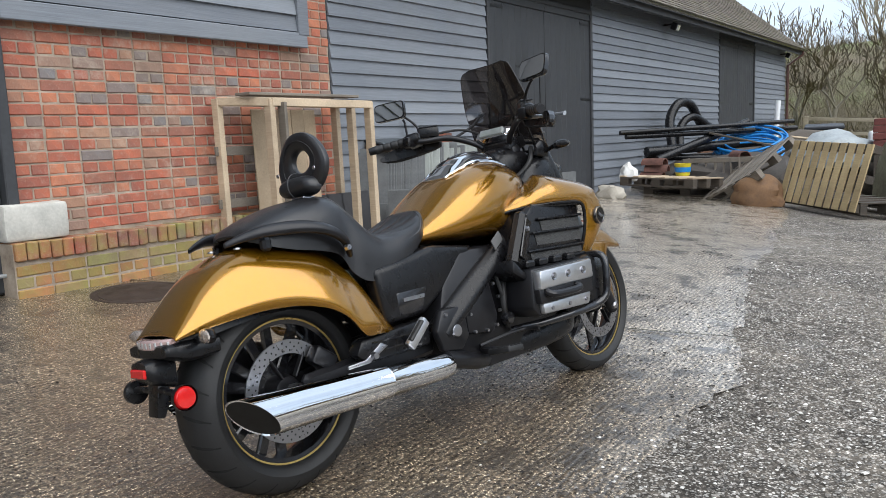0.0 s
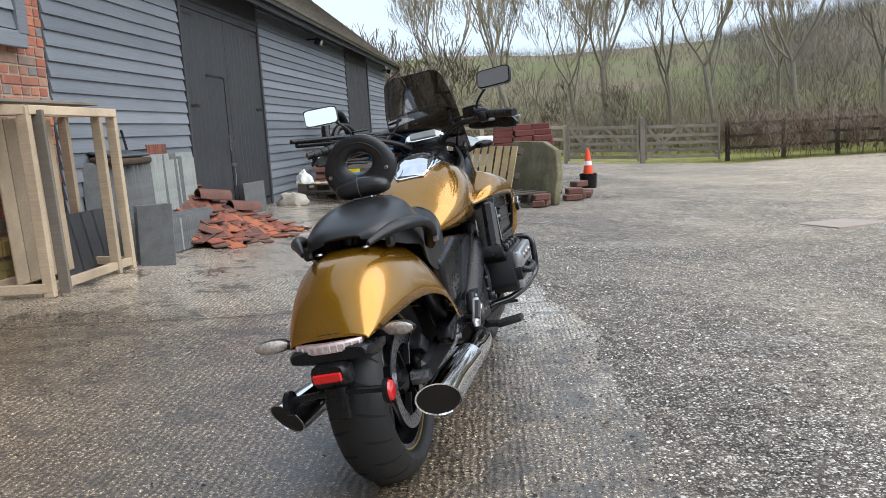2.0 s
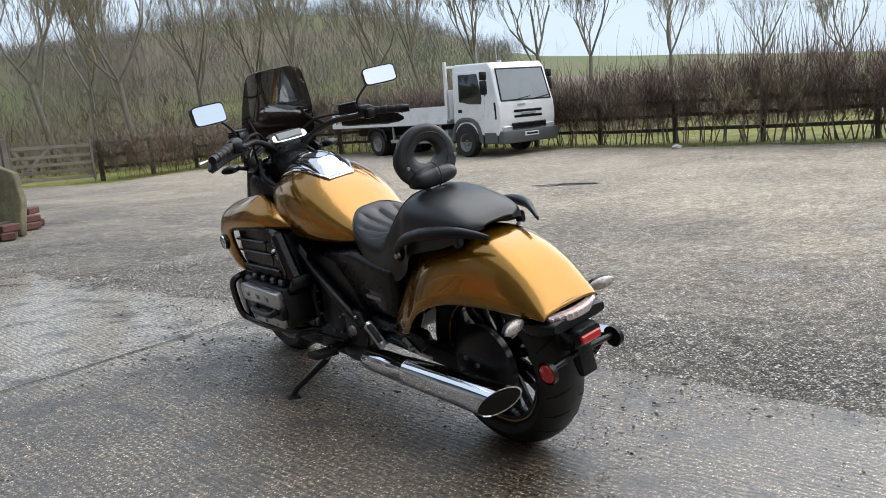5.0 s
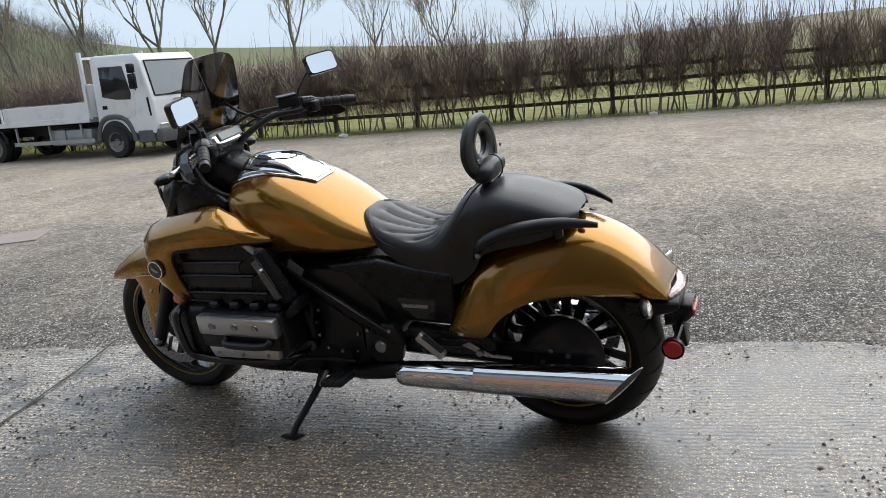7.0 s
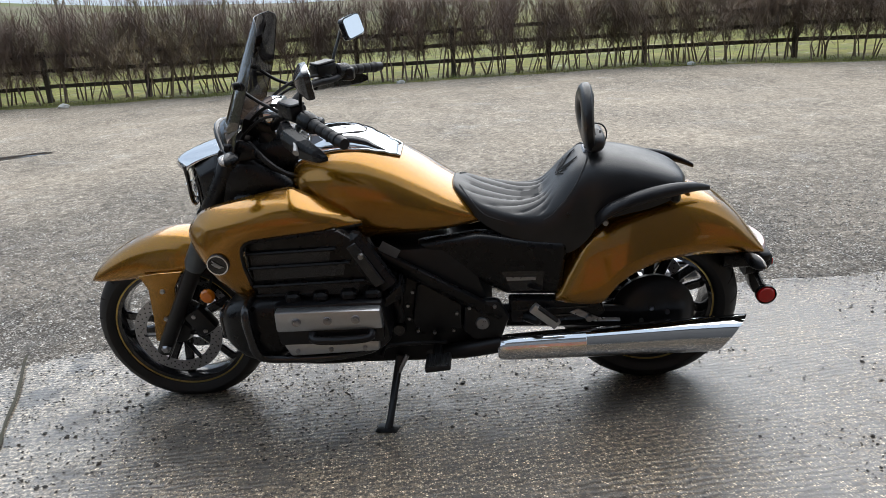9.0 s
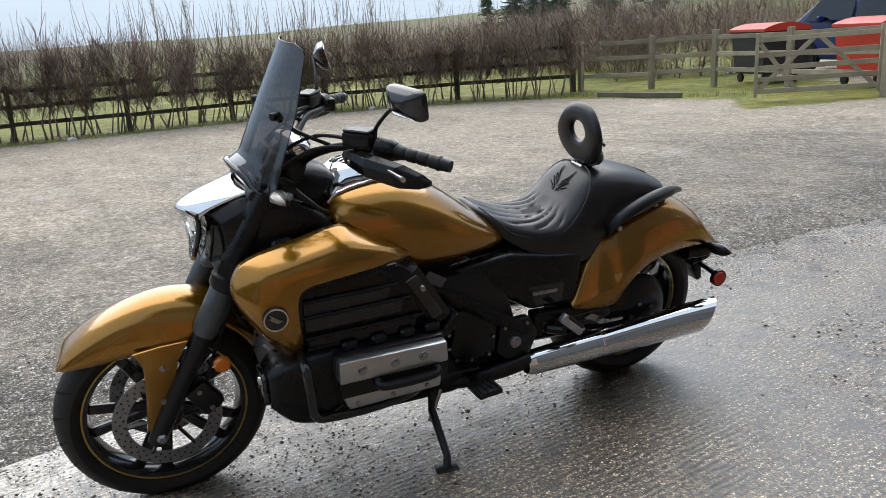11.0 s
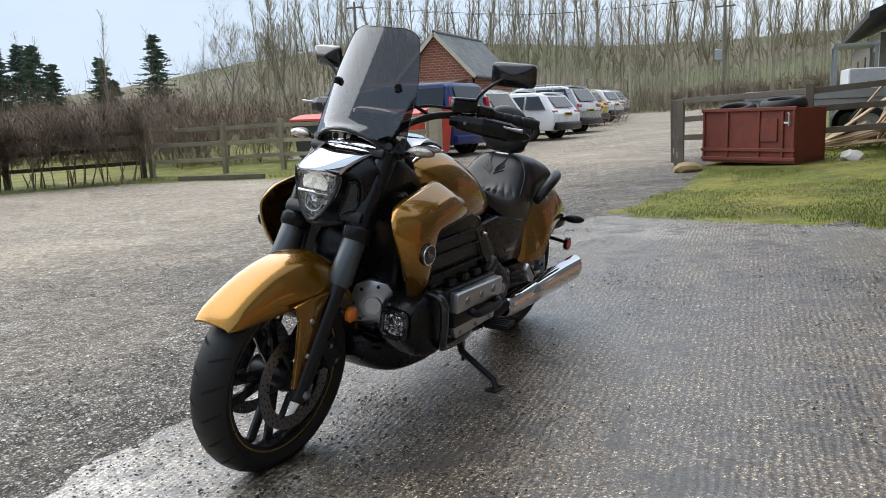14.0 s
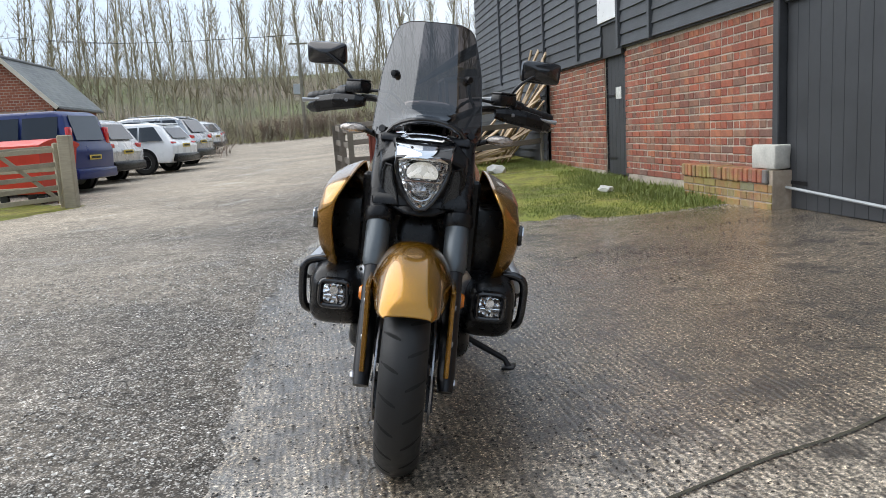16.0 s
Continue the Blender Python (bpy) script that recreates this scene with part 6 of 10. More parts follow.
for s in (-1, 1):
    for k in range(5):
        line = [(.318 - .006 * k, s * .008), (.310 - .010 * k, s * (.026 + .002 * k)), (.300 - .012 * k, s * (.052 - .004 * k))]
        part("embossed_wing", tube(B(), [(x, y, seat_top(x, y) + .002) for x, y in line], .0020, 6, 8), LEATHERW, seat)

ringp = []
for i in range(64):
    a = 2 * math.pi * i / 64
    oy, oz = .130 * spow(math.cos(a), .88) * (1 - .16 * max(0, math.sin(a))), .108 * math.sin(a)
    iy, iz = .046 * math.cos(a), .012 + .036 * math.sin(a)
    row = []
    for j in range(16):
        b = 2 * math.pi * j / 16
        t = .5 + .5 * math.cos(b)
        t = .5 + .5 * spow(math.cos(b), .8)
        y, z = iy + (oy - iy) * t, iz + (oz - iz) * t
        row.append((.019 * spow(math.sin(b), .75) - .030 * (z / .108) ** 2 * .4, y, z))
    ringp.append(row)
ringp.append(ringp[0])
br = part("backrest", shift(rings(B(), ringp, True, False), pose(.222, 0, 1.005, 0, 3, 0)), LEATHER, bike, "ring-shaped black leather rider backrest")
part("backrest_seam", shift(tube(B(), [(-.0178 - .030 * (math.sin(a) ** 2) * .4, .088 * spow(math.cos(a), .9) * (1 - .1 * max(0, math.sin(a))), .006 + .072 * math.sin(a)) for a in [2 * math.pi * i / 48 for i in range(49)]], .0018, 6), pose(.222, 0, 1.005, 0, 3, 0)), RUBBER, br)
part("backrest_pocket", shift(body([(-.056, -.084, -.056, .062), (-.047, -.098, -.044, .082), (-.030, -.106, -.038, .094), (-.008, -.106, -.034, .098)], 8, 22), pose(.222, 0, 1.005, 0, 3, 0)), LEATHER, br)
part("backrest_zip", shift(tube(B(), [(-.030, 0, -.026), (-.055, 0, -.034), (-.068, 0, -.058), (-.064, 0, -.088), (-.045, 0, -.107)], .0024, 6, 14), pose(.222, 0, 1.005, 0, 3, 0)), LEATHERW, br)
for s in (-1, 1):
    part("backrest_stud", lathe(B(), [(0, .005), (.006, .004), (.007, 0), (0, 0)], pose(.188, s * .100, .985, 0, 0, 90), 10), STEEL, br)
part("backrest_post", tube(B(), [(.205, 0, .91), (.20, 0, .86)], .02, 12), BLACKM, br)
part("backrest_foot", box(B(), (.05, .07, .012), pose(.205, 0, .897, 0, 8, 0), .004), STEEL, br)
for s in (-1, 1):
    rp, rw = smoothline([(.212, s * .188, .708), (.182, s * .206, .750), (.12, s * .212, .783), (.04, s * .198, .800), (-.06, s * .163, .800), (-.12, s * .130, .788), (-.165, s * .104, .772)], 34), []
    rows = []
    for i, p in enumerate(rp):
        t = i / 33
        w = .026 * (1 - .75 * max(0, t - .55) / .45) * (.75 + .25 * min(1, t / .15))
        h = .019 * (1 - .6 * max(0, t - .6) / .4)
        rows.append([(p.x, p.y + s * w * math.cos(b) * .9, p.z + h * math.sin(b) + w * .35 * math.cos(b) * -.6) for b in [2 * math.pi * k / 16 for k in range(16)]])
    gr = part("grab_rail", rings(B(), rows), BLACKM, bike, "black curved passenger grab rail")
    part("rail_mount", box(B(), (.03, .03, .04), pose(-.05, s * .135, .762), .008), BLACKM, gr)
    part("rail_bolt", lathe(B(), [(0, s * .226), (.009, s * .226), (.011, s * .212), (0, s * .212)], pose(.185, 0, .722), 6), STEEL, gr)
    part("seat_bolt", lathe(B(), [(0, .006), (.010, .005), (.013, 0), (0, -.002)], pose(-.108, s * .075, .758, 90, 0, 0), 14), STEEL, bike)

# rear mudguard, lamps and brackets
rf = part("rear_fender", hood([(.345, .440, .480, .200, .150), (.305, .440, .580, .222, .158), (.25, .442, .672, .238, .160), (.195, .450, .718, .244, .160), (.145, .508, .742, .242, .158), (.085, .548, .757, .234, .156), (.0, .572, .764, .214, .152), (-.10, .577, .757, .194, .147), (-.19, .568, .721, .172, .140), (-.262, .556, .668, .151, .131), (-.316, .545, .606, .132, .120), (-.356, .535, .550, .116, .108)], 60, 40, .64), GOLD, bike, "glossy metallic gold rear mudguard")
shellmod(rf, .005)
part("inner_fender", hood([(.33, .42, .60, .12, .10), (.15, .52, .66, .12, .10), (0, .56, .70, .12, .10), (-.2, .54, .66, .115, .10), (-.35, .50, .56, .10, .09)], 24, 20, .6), BLACK, rf)
part("tail_panel", body([(-.26, .475, .540, .120), (-.34, .470, .537, .122), (-.395, .485, .532, .118), (-.415, .492, .525, .108)], 16, 26, .5, .5), BLACK, bike, "black tail panel").location = (.032, 0, 0)
tail = B()
rows = []
for i in range(25):
    v = -1 + 2 * i / 24
    xx = -.412 + .030 * v * v
    rows.append([(xx, .098 * v, .534), (xx - .006, .098 * v, .528), (xx - .006, .098 * v, .508), (xx + .012, .098 * v, .504), (xx + .02, .098 * v, .534)])
tl = part("tail_lamp", rings(tail, rows), simple("tail_lens", (.50, .36, .35), .10, .35, .3, 80, .5, .8), bike, "pale red-tinted tail lamp strip")
tl.location = (.028, 0, .008)
for i in range(10):
    v = -.9 + 1.8 * i / 9
    part("lamp_cell", box(B(), (.006, .012, .018), pose(-.416 + .030 * v * v, .098 * v, .519, 0, 0, 8 * v), .002), CLEARL, tl)
br2 = part("plate_bracket", body([(-.36, .40, .50, .045), (-.42, .42, .49, .055), (-.445, .44, .485, .045)], 10, 20, .5, .5), BLACK, bike, "black number plate lamp bracket")
br2.location = (.032, 0, 0)
part("rear_reflector", span(B(), (-.452, -.042, .442), (-.438, .042, .468), .004), REDL, br2, "red rectangular reflector")
part("bracket_tongue", prism(B(), [(-.37, .44), (-.41, .44), (-.425, .33), (-.40, .325), (-.385, .36)], -.03, .03, .006), BLACK, br2)
part("reflector_bar", tube(B(), [(-.40, -.135, .395), (-.405, 0, .405), (-.40, .135, .395)], .010, 10), BLACK, br2)
for s in (-1, 1):
    rr2 = part("round_reflector", shift(lathe(B(), [(0, .014), (.026, .012), (.030, .006), (.032, -.004), (0, -.006)], None, 28), pose(-.398, s * .145, .388, 0, 0, 0 if s > 0 else 180)), REDL, br2, "round red reflector")
    part("reflector_cup", shift(lathe(B(), [(.034, .008), (.034, -.008), (.010, -.016), (0, -.016)], None, 28), pose(-.398, s * .145, .388, 0, 0, 0 if s > 0 else 180)), BLACK, rr2)
    ri = part("rear_indicator", shift(body([(-.052, -.004, .004, .004), (-.03, -.018, .018, .014), (0, -.021, .021, .019), (.03, -.018, .018, .014), (.052, -.005, .005, .004)], 18, 20, .9, .9), pose(-.325, s * .190, .540, 0, 0, 90 + s * 14)), BLACK, bike, "slim rear indicator")
    ri.location = (.025, 0, 0)
    part("indicator_lens", shift(body([(-.045, -.006, .006, .003), (-.026, -.016, .016, .010), (0, -.019, .019, .014), (.03, -.016, .016, .009), (.05, -.005, .005, .003)], 18, 20, .9, .9), pose(-.335, s * .190, .540, 0, 0, 90 + s * 14)), INDL, ri, "clear lens")
    part("indicator_stalk", tube(B(), [(-.31, s * .10, .525), (-.32, s * .15, .535)], .011, 10), BLACK, ri)

# side stand down to the ground
st_foot = Vector((.926, .412, .105))
fw = bike_pose @ st_foot
fw.z = gz(fw.x, fw.y) + .010
st_foot = bike_pose.inverted() @ fw
stand = part("side_stand", tube(B(), [(.885, .205, .255), (.90, .235, .20), st_foot + Vector((-.01, -.02, .03)), st_foot], [.016, .014, .012, .014], 12), BLACKM, bike, "black side stand on the concrete")
part("stand_foot", box(B(), (.075, .055, .016), Matrix.Translation(st_foot) @ pose(0, 0, 0, 8.4, 0, -12), .006, 2), BLACKM, stand)
part("stand_spring", tube(B(), [(.86, .215, .26), (.915, .25, .17)], .008, 8), STEEL, stand)

# ---- things along the barn ----
def facing(p, xdir, normal):
    """A pose at p with local x along xdir and local z along normal."""
    x, z = Vector(xdir).normalized(), Vector(normal).normalized()
    z = (z - x * z.dot(x)).normalized()
    y = z.cross(x)
    m = Matrix((x, y, z)).transposed().to_4x4()
    m.translation = p
    return m


def plank(parent, a, b, w, t, mat, name="plank", up=(0, 0, 1)):
    return part(name, beam(B(), a, b, w, t, 0.003, up), mat, parent, smooth=False)


def crate_frame():
    f = thing("wooden_crate", "open softwood crate frame with old plank panel leaning on the wall", "crate")
    zb = lambda x, y: gz(x, y) + 0.012
    xa, xb, ya, yb, h = -4.44, -4.84, 3.93, 5.03, 1.24
    for x, y in ((xa, ya), (xa - 0.005, yb), (xb, ya - 0.16), (xb, yb)):
        plank(f, (x, y, zb(x, y)), (x - 0.02, y, zb(x, y) + h), 0.05, 0.07, RAWWOOD, "post", (1, 0, 0))
    for y in (4.80,):
        plank(f, (xa, y, zb(xa, y)), (xa - 0.02, y, zb(xa, y) + h), 0.045, 0.07, RAWWOOD, "post", (1, 0, 0))
    for z in (0.06, h - 0.02):
        plank(f, (xa, ya, zb(xa, ya) + z), (xa, yb, zb(xa, yb) + z), 0.045, 0.06, RAWWOOD, "rail")
        plank(f, (xb, ya - 0.16, zb(xb, ya) + z), (xb, yb, zb(xb, yb) + z), 0.045, 0.06, RAWWOOD, "rail")
        plank(f, (xa, ya, zb(xa, ya) + z), (xb, ya - 0.16, zb(xb, ya) + z), 0.045, 0.06, RAWWOOD, "rail")
        plank(f, (xa, yb, zb(xa, yb) + z), (xb, yb, zb(xb, yb) + z), 0.045, 0.06, RAWWOOD, "rail")
    for k in range(5):
        y = 4.05 + 0.135 * k
        plank(f, (xb + 0.14, y, zb(xb, y) + 0.05), (xb + 0.10, y, zb(xb, y) + 1.16), 0.132, 0.014 + 0.006 * (k % 2), OLDBOARD, "panel_board", (1, 0, 0))
    for z in (0.45, 0.85):
        plank(f, (xb - 0.02, 3.72, zb(xb, 3.9) + z), (xb - 0.02, 4.75, zb(xb, 4.8) + z), 0.02, 0.07, GREYWOOD, "batten")
    plank(f, (-4.60, 3.80, zb(-4.6, 3.8) + h + 0.035), (-4.62, 5.00, zb(-4.6, 5.0) + h + 0.045), 0.16, 0.022, GREYWOOD, "top_plank")
    plank(f, (-4.36, 3.98, zb(-4.4, 4) + 0.02), (-4.42, 4.02, zb(-4.4, 4) + 1.22), 0.03, 0.075, GREYWOOD, "loose_upright", (1, 0, 0))


OLDBOARD = wood("old_brown_boards", (0.17, 0.125, 0.080), (0.40, 0.31, 0.21))
crate_frame()


def slate_stack():
    rnd = random.Random(31)
    shared = {}

    def slate(m, w, h, x, y, z, lean, turn, label, group="slates stacked by the barn"):
        key = (m.name, w, h)
        if key not in shared:
            bm = box(B(), (w, 0.013, h), Matrix.Translation((0, 0, h / 2)), 0.003)
            for v in bm.verts:
                v.co.z += 0.006 * noise.noise(Vector((v.co.x * 20, h * 9, w * 9)))
            shared[key] = finish(bm, "roof_slate", m, smooth=False)
        ob = new("roof_slate", shared[key])
        ob.matrix_world = pose(x, y, z, -lean, 0, turn)
        tagged(ob, label, "slate", group)

    # two rows along the wall, each slate leaning on the one behind it
    y = 5.42
    while y < 7.0:
        m = SLATE if y < 5.95 else rnd.choice((SLATEG, SLATEG, SLATE))
        slate(m, rnd.choice((0.30, 0.33)), rnd.choice((0.50, 0.53, 0.56)), -4.80 + rnd.uniform(-0.02, 0.02), y, gz(-4.8, y) + 0.32, 13 + rnd.uniform(-2, 3), 30 + rnd.uniform(-4, 4), "grey roof slate stacked upright against the barn" if m is SLATE else "pale green-grey roof slate leaning in the row")
        y += rnd.uniform(0.032, 0.05) if y < 5.95 else rnd.choice((0.035, 0.04, 0.05, 0.10))
    y = 5.38
    while y < 7.05:
        slate(SLATE, 0.30, 0.32, -4.80 + rnd.uniform(-0.01, 0.01), y, gz(-4.8, y) + 0.012, 5, 30 + rnd.uniform(-3, 3), "dark wet roof slate under the upper row")
        y += rnd.uniform(0.05, 0.08)
    y = 5.40
    while y < 6.55:
        slate(SLATE if rnd.random() < 0.8 else SLATEG, 0.27, rnd.choice((0.30, 0.33)), -4.50 + rnd.uniform(-0.02, 0.02), y, gz(-4.5, y) + 0.012, 11 + rnd.uniform(-2, 4), 28 + rnd.uniform(-5, 5), "dark wet roof slate standing in the front row")
        y += rnd.uniform(0.035, 0.06)
    for k in range(3):
        slate(SLATE, 0.24, 0.40, -4.83 + 0.02 * k, 9.05 + 0.16 * k, gz(-4.8, 9.1) + 0.012, 2, 78, "grey slate leaning on the barn door", "slates by the doors")
    for k in range(3):
        slate(SLATE, 0.28, 0.50, -4.28 - 0.03 * k, 5.16 + 0.035 * k, gz(-4.2, 5.1) + 0.012, 8, 12, "wet grey slate leaning beside the timber frame", "slates beside the frame")
    for k in range(4):
        bm = box(B(), (0.03, 0.20, 0.46), Matrix.Translation((0, 0, 0.23)), 0.006)
        solid("dark_slab", bm, simple("dark_slab_%d" % k, (0.035, 0.034, 0.036), 0.6, 0, 0.3, 6, 0.3), "dark wet slab standing behind the frame", "slab", "slabs behind the frame", m=pose(-4.72, 4.72 + 0.17 * k, gz(-4.7, 4.8) + 0.012, 0, -10, 0))


slate_stack()


def tile_mesh(mat, curved=False):
    if curved:
        rows = []
        for i in range(9):
            a = math.pi * i / 8
            rows.append([(0.10 * math.cos(a), -0.17, 0.10 * math.sin(a)), (0.10 * math.cos(a), 0.17, 0.10 * math.sin(a)), (0.085 * math.cos(a), 0.17, 0.085 * math.sin(a)), (0.085 * math.cos(a), -0.17, 0.085 * math.sin(a))])
        return finish(rings(B(), rows), "clay_tile", mat)
    bm = box(B(), (0.165, 0.265, 0.014), None, 0.003)
    for v in bm.verts:
        v.co.z += 0.012 * (1 - (v.co.y / 0.13) ** 2)
    return finish(bm, "clay_tile", mat, smooth=False)


TILES = [tile_mesh(TERRA), tile_mesh(TERRAD), tile_mesh(simple("orange_clay", (0.30, 0.095, 0.045), 0.8, 0, 0.35, 7, 0.4))]
RIDGE = tile_mesh(TERRAD, True)


def heap_z(x, y):
    """Height of the slumped heap of tiles over the ground."""
    u, v = (x + 4.92) / 1.0, (y - 6.98) / 0.95
    return max(0.0, 0.52 * (1 - u) * (1 - v * v) ** 0.8 if abs(v) < 1 and u < 1 else 0.0)


def tile_heap():
    rnd = random.Random(17)
    # added filler mound, so gaps between the loose tiles show dark
    core = []
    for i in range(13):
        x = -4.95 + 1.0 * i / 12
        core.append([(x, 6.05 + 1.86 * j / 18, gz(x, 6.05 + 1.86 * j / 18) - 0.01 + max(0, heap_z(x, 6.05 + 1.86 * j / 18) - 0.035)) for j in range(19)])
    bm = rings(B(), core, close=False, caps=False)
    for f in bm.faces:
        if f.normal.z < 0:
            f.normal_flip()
    solid("tile_rubble", bm, TERRAD, "added dark filler mound under the roof tiles", "rubble")
    places = []
    for i in range(9):
        for j in range(17):
            places.append((-4.86 + 0.105 * i + rnd.uniform(-0.04, 0.04), 6.20 + 0.098 * j + rnd.uniform(-0.05, 0.05)))
    places.sort(key=lambda p: heap_z(*p))
    for x, y in places:
        h = heap_z(x, y)
        if h < 0.015 and rnd.random() < 0.6:
            continue
        sx, sy = (heap_z(x + 0.03, y) - heap_z(x - 0.03, y)) / 0.06, (heap_z(x, y + 0.03) - heap_z(x, y - 0.03)) / 0.06
        nrm = Vector((-sx + rnd.gauss(0, 0.16), -sy + rnd.gauss(0.10, 0.18), 1)).normalized()
        turn = rnd.gauss(0.9, 0.45)
        ob = new("clay_tile", TILES[0] if rnd.random() < 0.30 else TILES[1] if rnd.random() < 0.70 or h > 0.25 else TILES[2])
        ob.matrix_world = facing((x, y, gz(x, y) + h + rnd.uniform(0.0, 0.03)), (math.cos(turn), math.sin(turn), 0), nrm)
        tagged(ob, "weathered red clay roof tile in a slumped heap", "roof tile", "heap of clay tiles")
    for k in range(16):
        x, y = -4.0 + rnd.uniform(-0.15, 0.30), 6.9 + rnd.uniform(-0.7, 1.0)
        ob = new("clay_tile", rnd.choice(TILES))
        ob.matrix_world = pose(x, y, gz(x, y) + 0.022, rnd.uniform(-4, 4), rnd.uniform(-6, 6), rnd.uniform(0, 180))
        ob.scale = (rnd.uniform(0.4, 1), rnd.uniform(0.5, 1), 1)
        tagged(ob, "broken red clay roof tile lying on the concrete", "roof tile", "heap of clay tiles")
    for k in range(12):
        ob = new("clay_tile", TILES[k % 2])
        ob.matrix_world = pose(-4.84, 6.42 + 0.022 * k, 1.02, 90, 0, 90 + rnd.uniform(-3, 3))
        tagged(ob, "red clay tile set on edge in a row", "roof tile", "row of tiles on the slates")
    for x, y, z, rz in ((-4.50, 6.98, 0.56, -45), (-4.30, 7.30, 0.40, -40)):
        ob = new("ridge_tile", RIDGE)
        ob.matrix_world = pose(x, y, z, -8, 0, rz)
        tagged(ob, "half-round dull red ridge tile on the heap", "ridge tile", "ridge tiles")
    sh = thing("shelf_scrap", "flattened rusty metal tray on top of the slates", "scrap metal")
    part("tray", box(B(), (0.30, 0.62, 0.05), pose(-4.82, 5.80, 1.03, 0, 6, 4), 0.015, 2), simple("scrap_brown", (0.075, 0.05, 0.035), 0.7, 0.3, 0.4, 9, 0.4), sh)
    part("lid", box(B(), (0.26, 0.56, 0.025), pose(-4.83, 5.80, 1.085, 0, 10, -5), 0.008), DARKG, sh)
    part("pipe_stub", tube(B(), [(-4.90, 6.10, 1.04), (-4.94, 6.10, 1.26), (-4.93, 6.06, 1.29)], 0.012, 8), BLACKM, sh)


tile_heap()


def make_pallet(name, label, m, mat, w=1.0, d=1.2, boards_n=9, dark=None):
    p = thing(name, label, "pallet", m, "wooden pallets")
    dark = dark or mat
    bw = 0.098
    for i in range(boards_n):
        x = -w / 2 + bw / 2 + (w - bw) * i / (boards_n - 1)
        ob = part("top_board", box(B(), (bw, d, 0.020), Matrix.Translation((x, 0, 0.134)), 0.003), mat, p, smooth=False)
    for y in (-d / 2 + 0.05, 0, d / 2 - 0.05):
        part("bearer", box(B(), (w, 0.10, 0.020), Matrix.Translation((0, y, 0.114)), 0.003), dark, p, smooth=False)
        for x in (-w / 2 + 0.07, 0, w / 2 - 0.07):
            part("block", box(B(), (0.14, 0.095, 0.085), Matrix.Translation((x, y, 0.061)), 0.004), dark, p, smooth=False)
        part("runner", box(B(), (w, 0.095, 0.018), Matrix.Translation((0, y, 0.009)), 0.003), dark, p, smooth=False)
    return p


PL, PR = Vector((-2.50, 10.86, 0.04)), Vector((-1.40, 9.92, -0.02))
along = PR - PL
out = Vector((along.y, -along.x, 0)).normalized()
make_pallet("pallet", "pale new-looking pallet leaning at an angle on a dark one", facing((PL + PR) / 2 + Vector((0, 0, 0.46)) - out * 0.10, along, out * 0.96 + Vector((0, 0, 0.26))) @ Matrix.Translation((0, 0, -0.10)), PALLETWOOD, 1.36, 0.80, 10, DARKWOOD)
make_pallet("pallet", "dark wet pallet lying under the leaning one", facing((PL + PR) / 2 - out * 0.42 + Vector((0, 0, gz(-2.0, 10.6) + 0.02)), along, (0.05, 0, 1)), DARKWOOD, 1.36, 0.8, 7)
make_pallet("pallet", "weathered grey pallet tipped over rubble", facing((-2.95, 11.15, 0.40), (0.80, -0.42, 0.42), (-0.42, -0.28, 0.80)), GREYWOOD, 1.1, 1.0, 8)
make_pallet("pallet", "old brown pallet lying low on bricks by the wall", facing((-3.95, 10.80, 0.30), (1.0, -0.25, -0.02), (0.02, 0.04, 1)), RAWWOOD, 1.2, 0.75, 6, DARKWOOD)
make_pallet("pallet", "dark pallet at the bottom of the scrap heap", facing((-3.9, 11.6, 0.13), (1.0, 0.1, 0), (0, 0, 1)), DARKWOOD, 1.2, 1.0, 7)


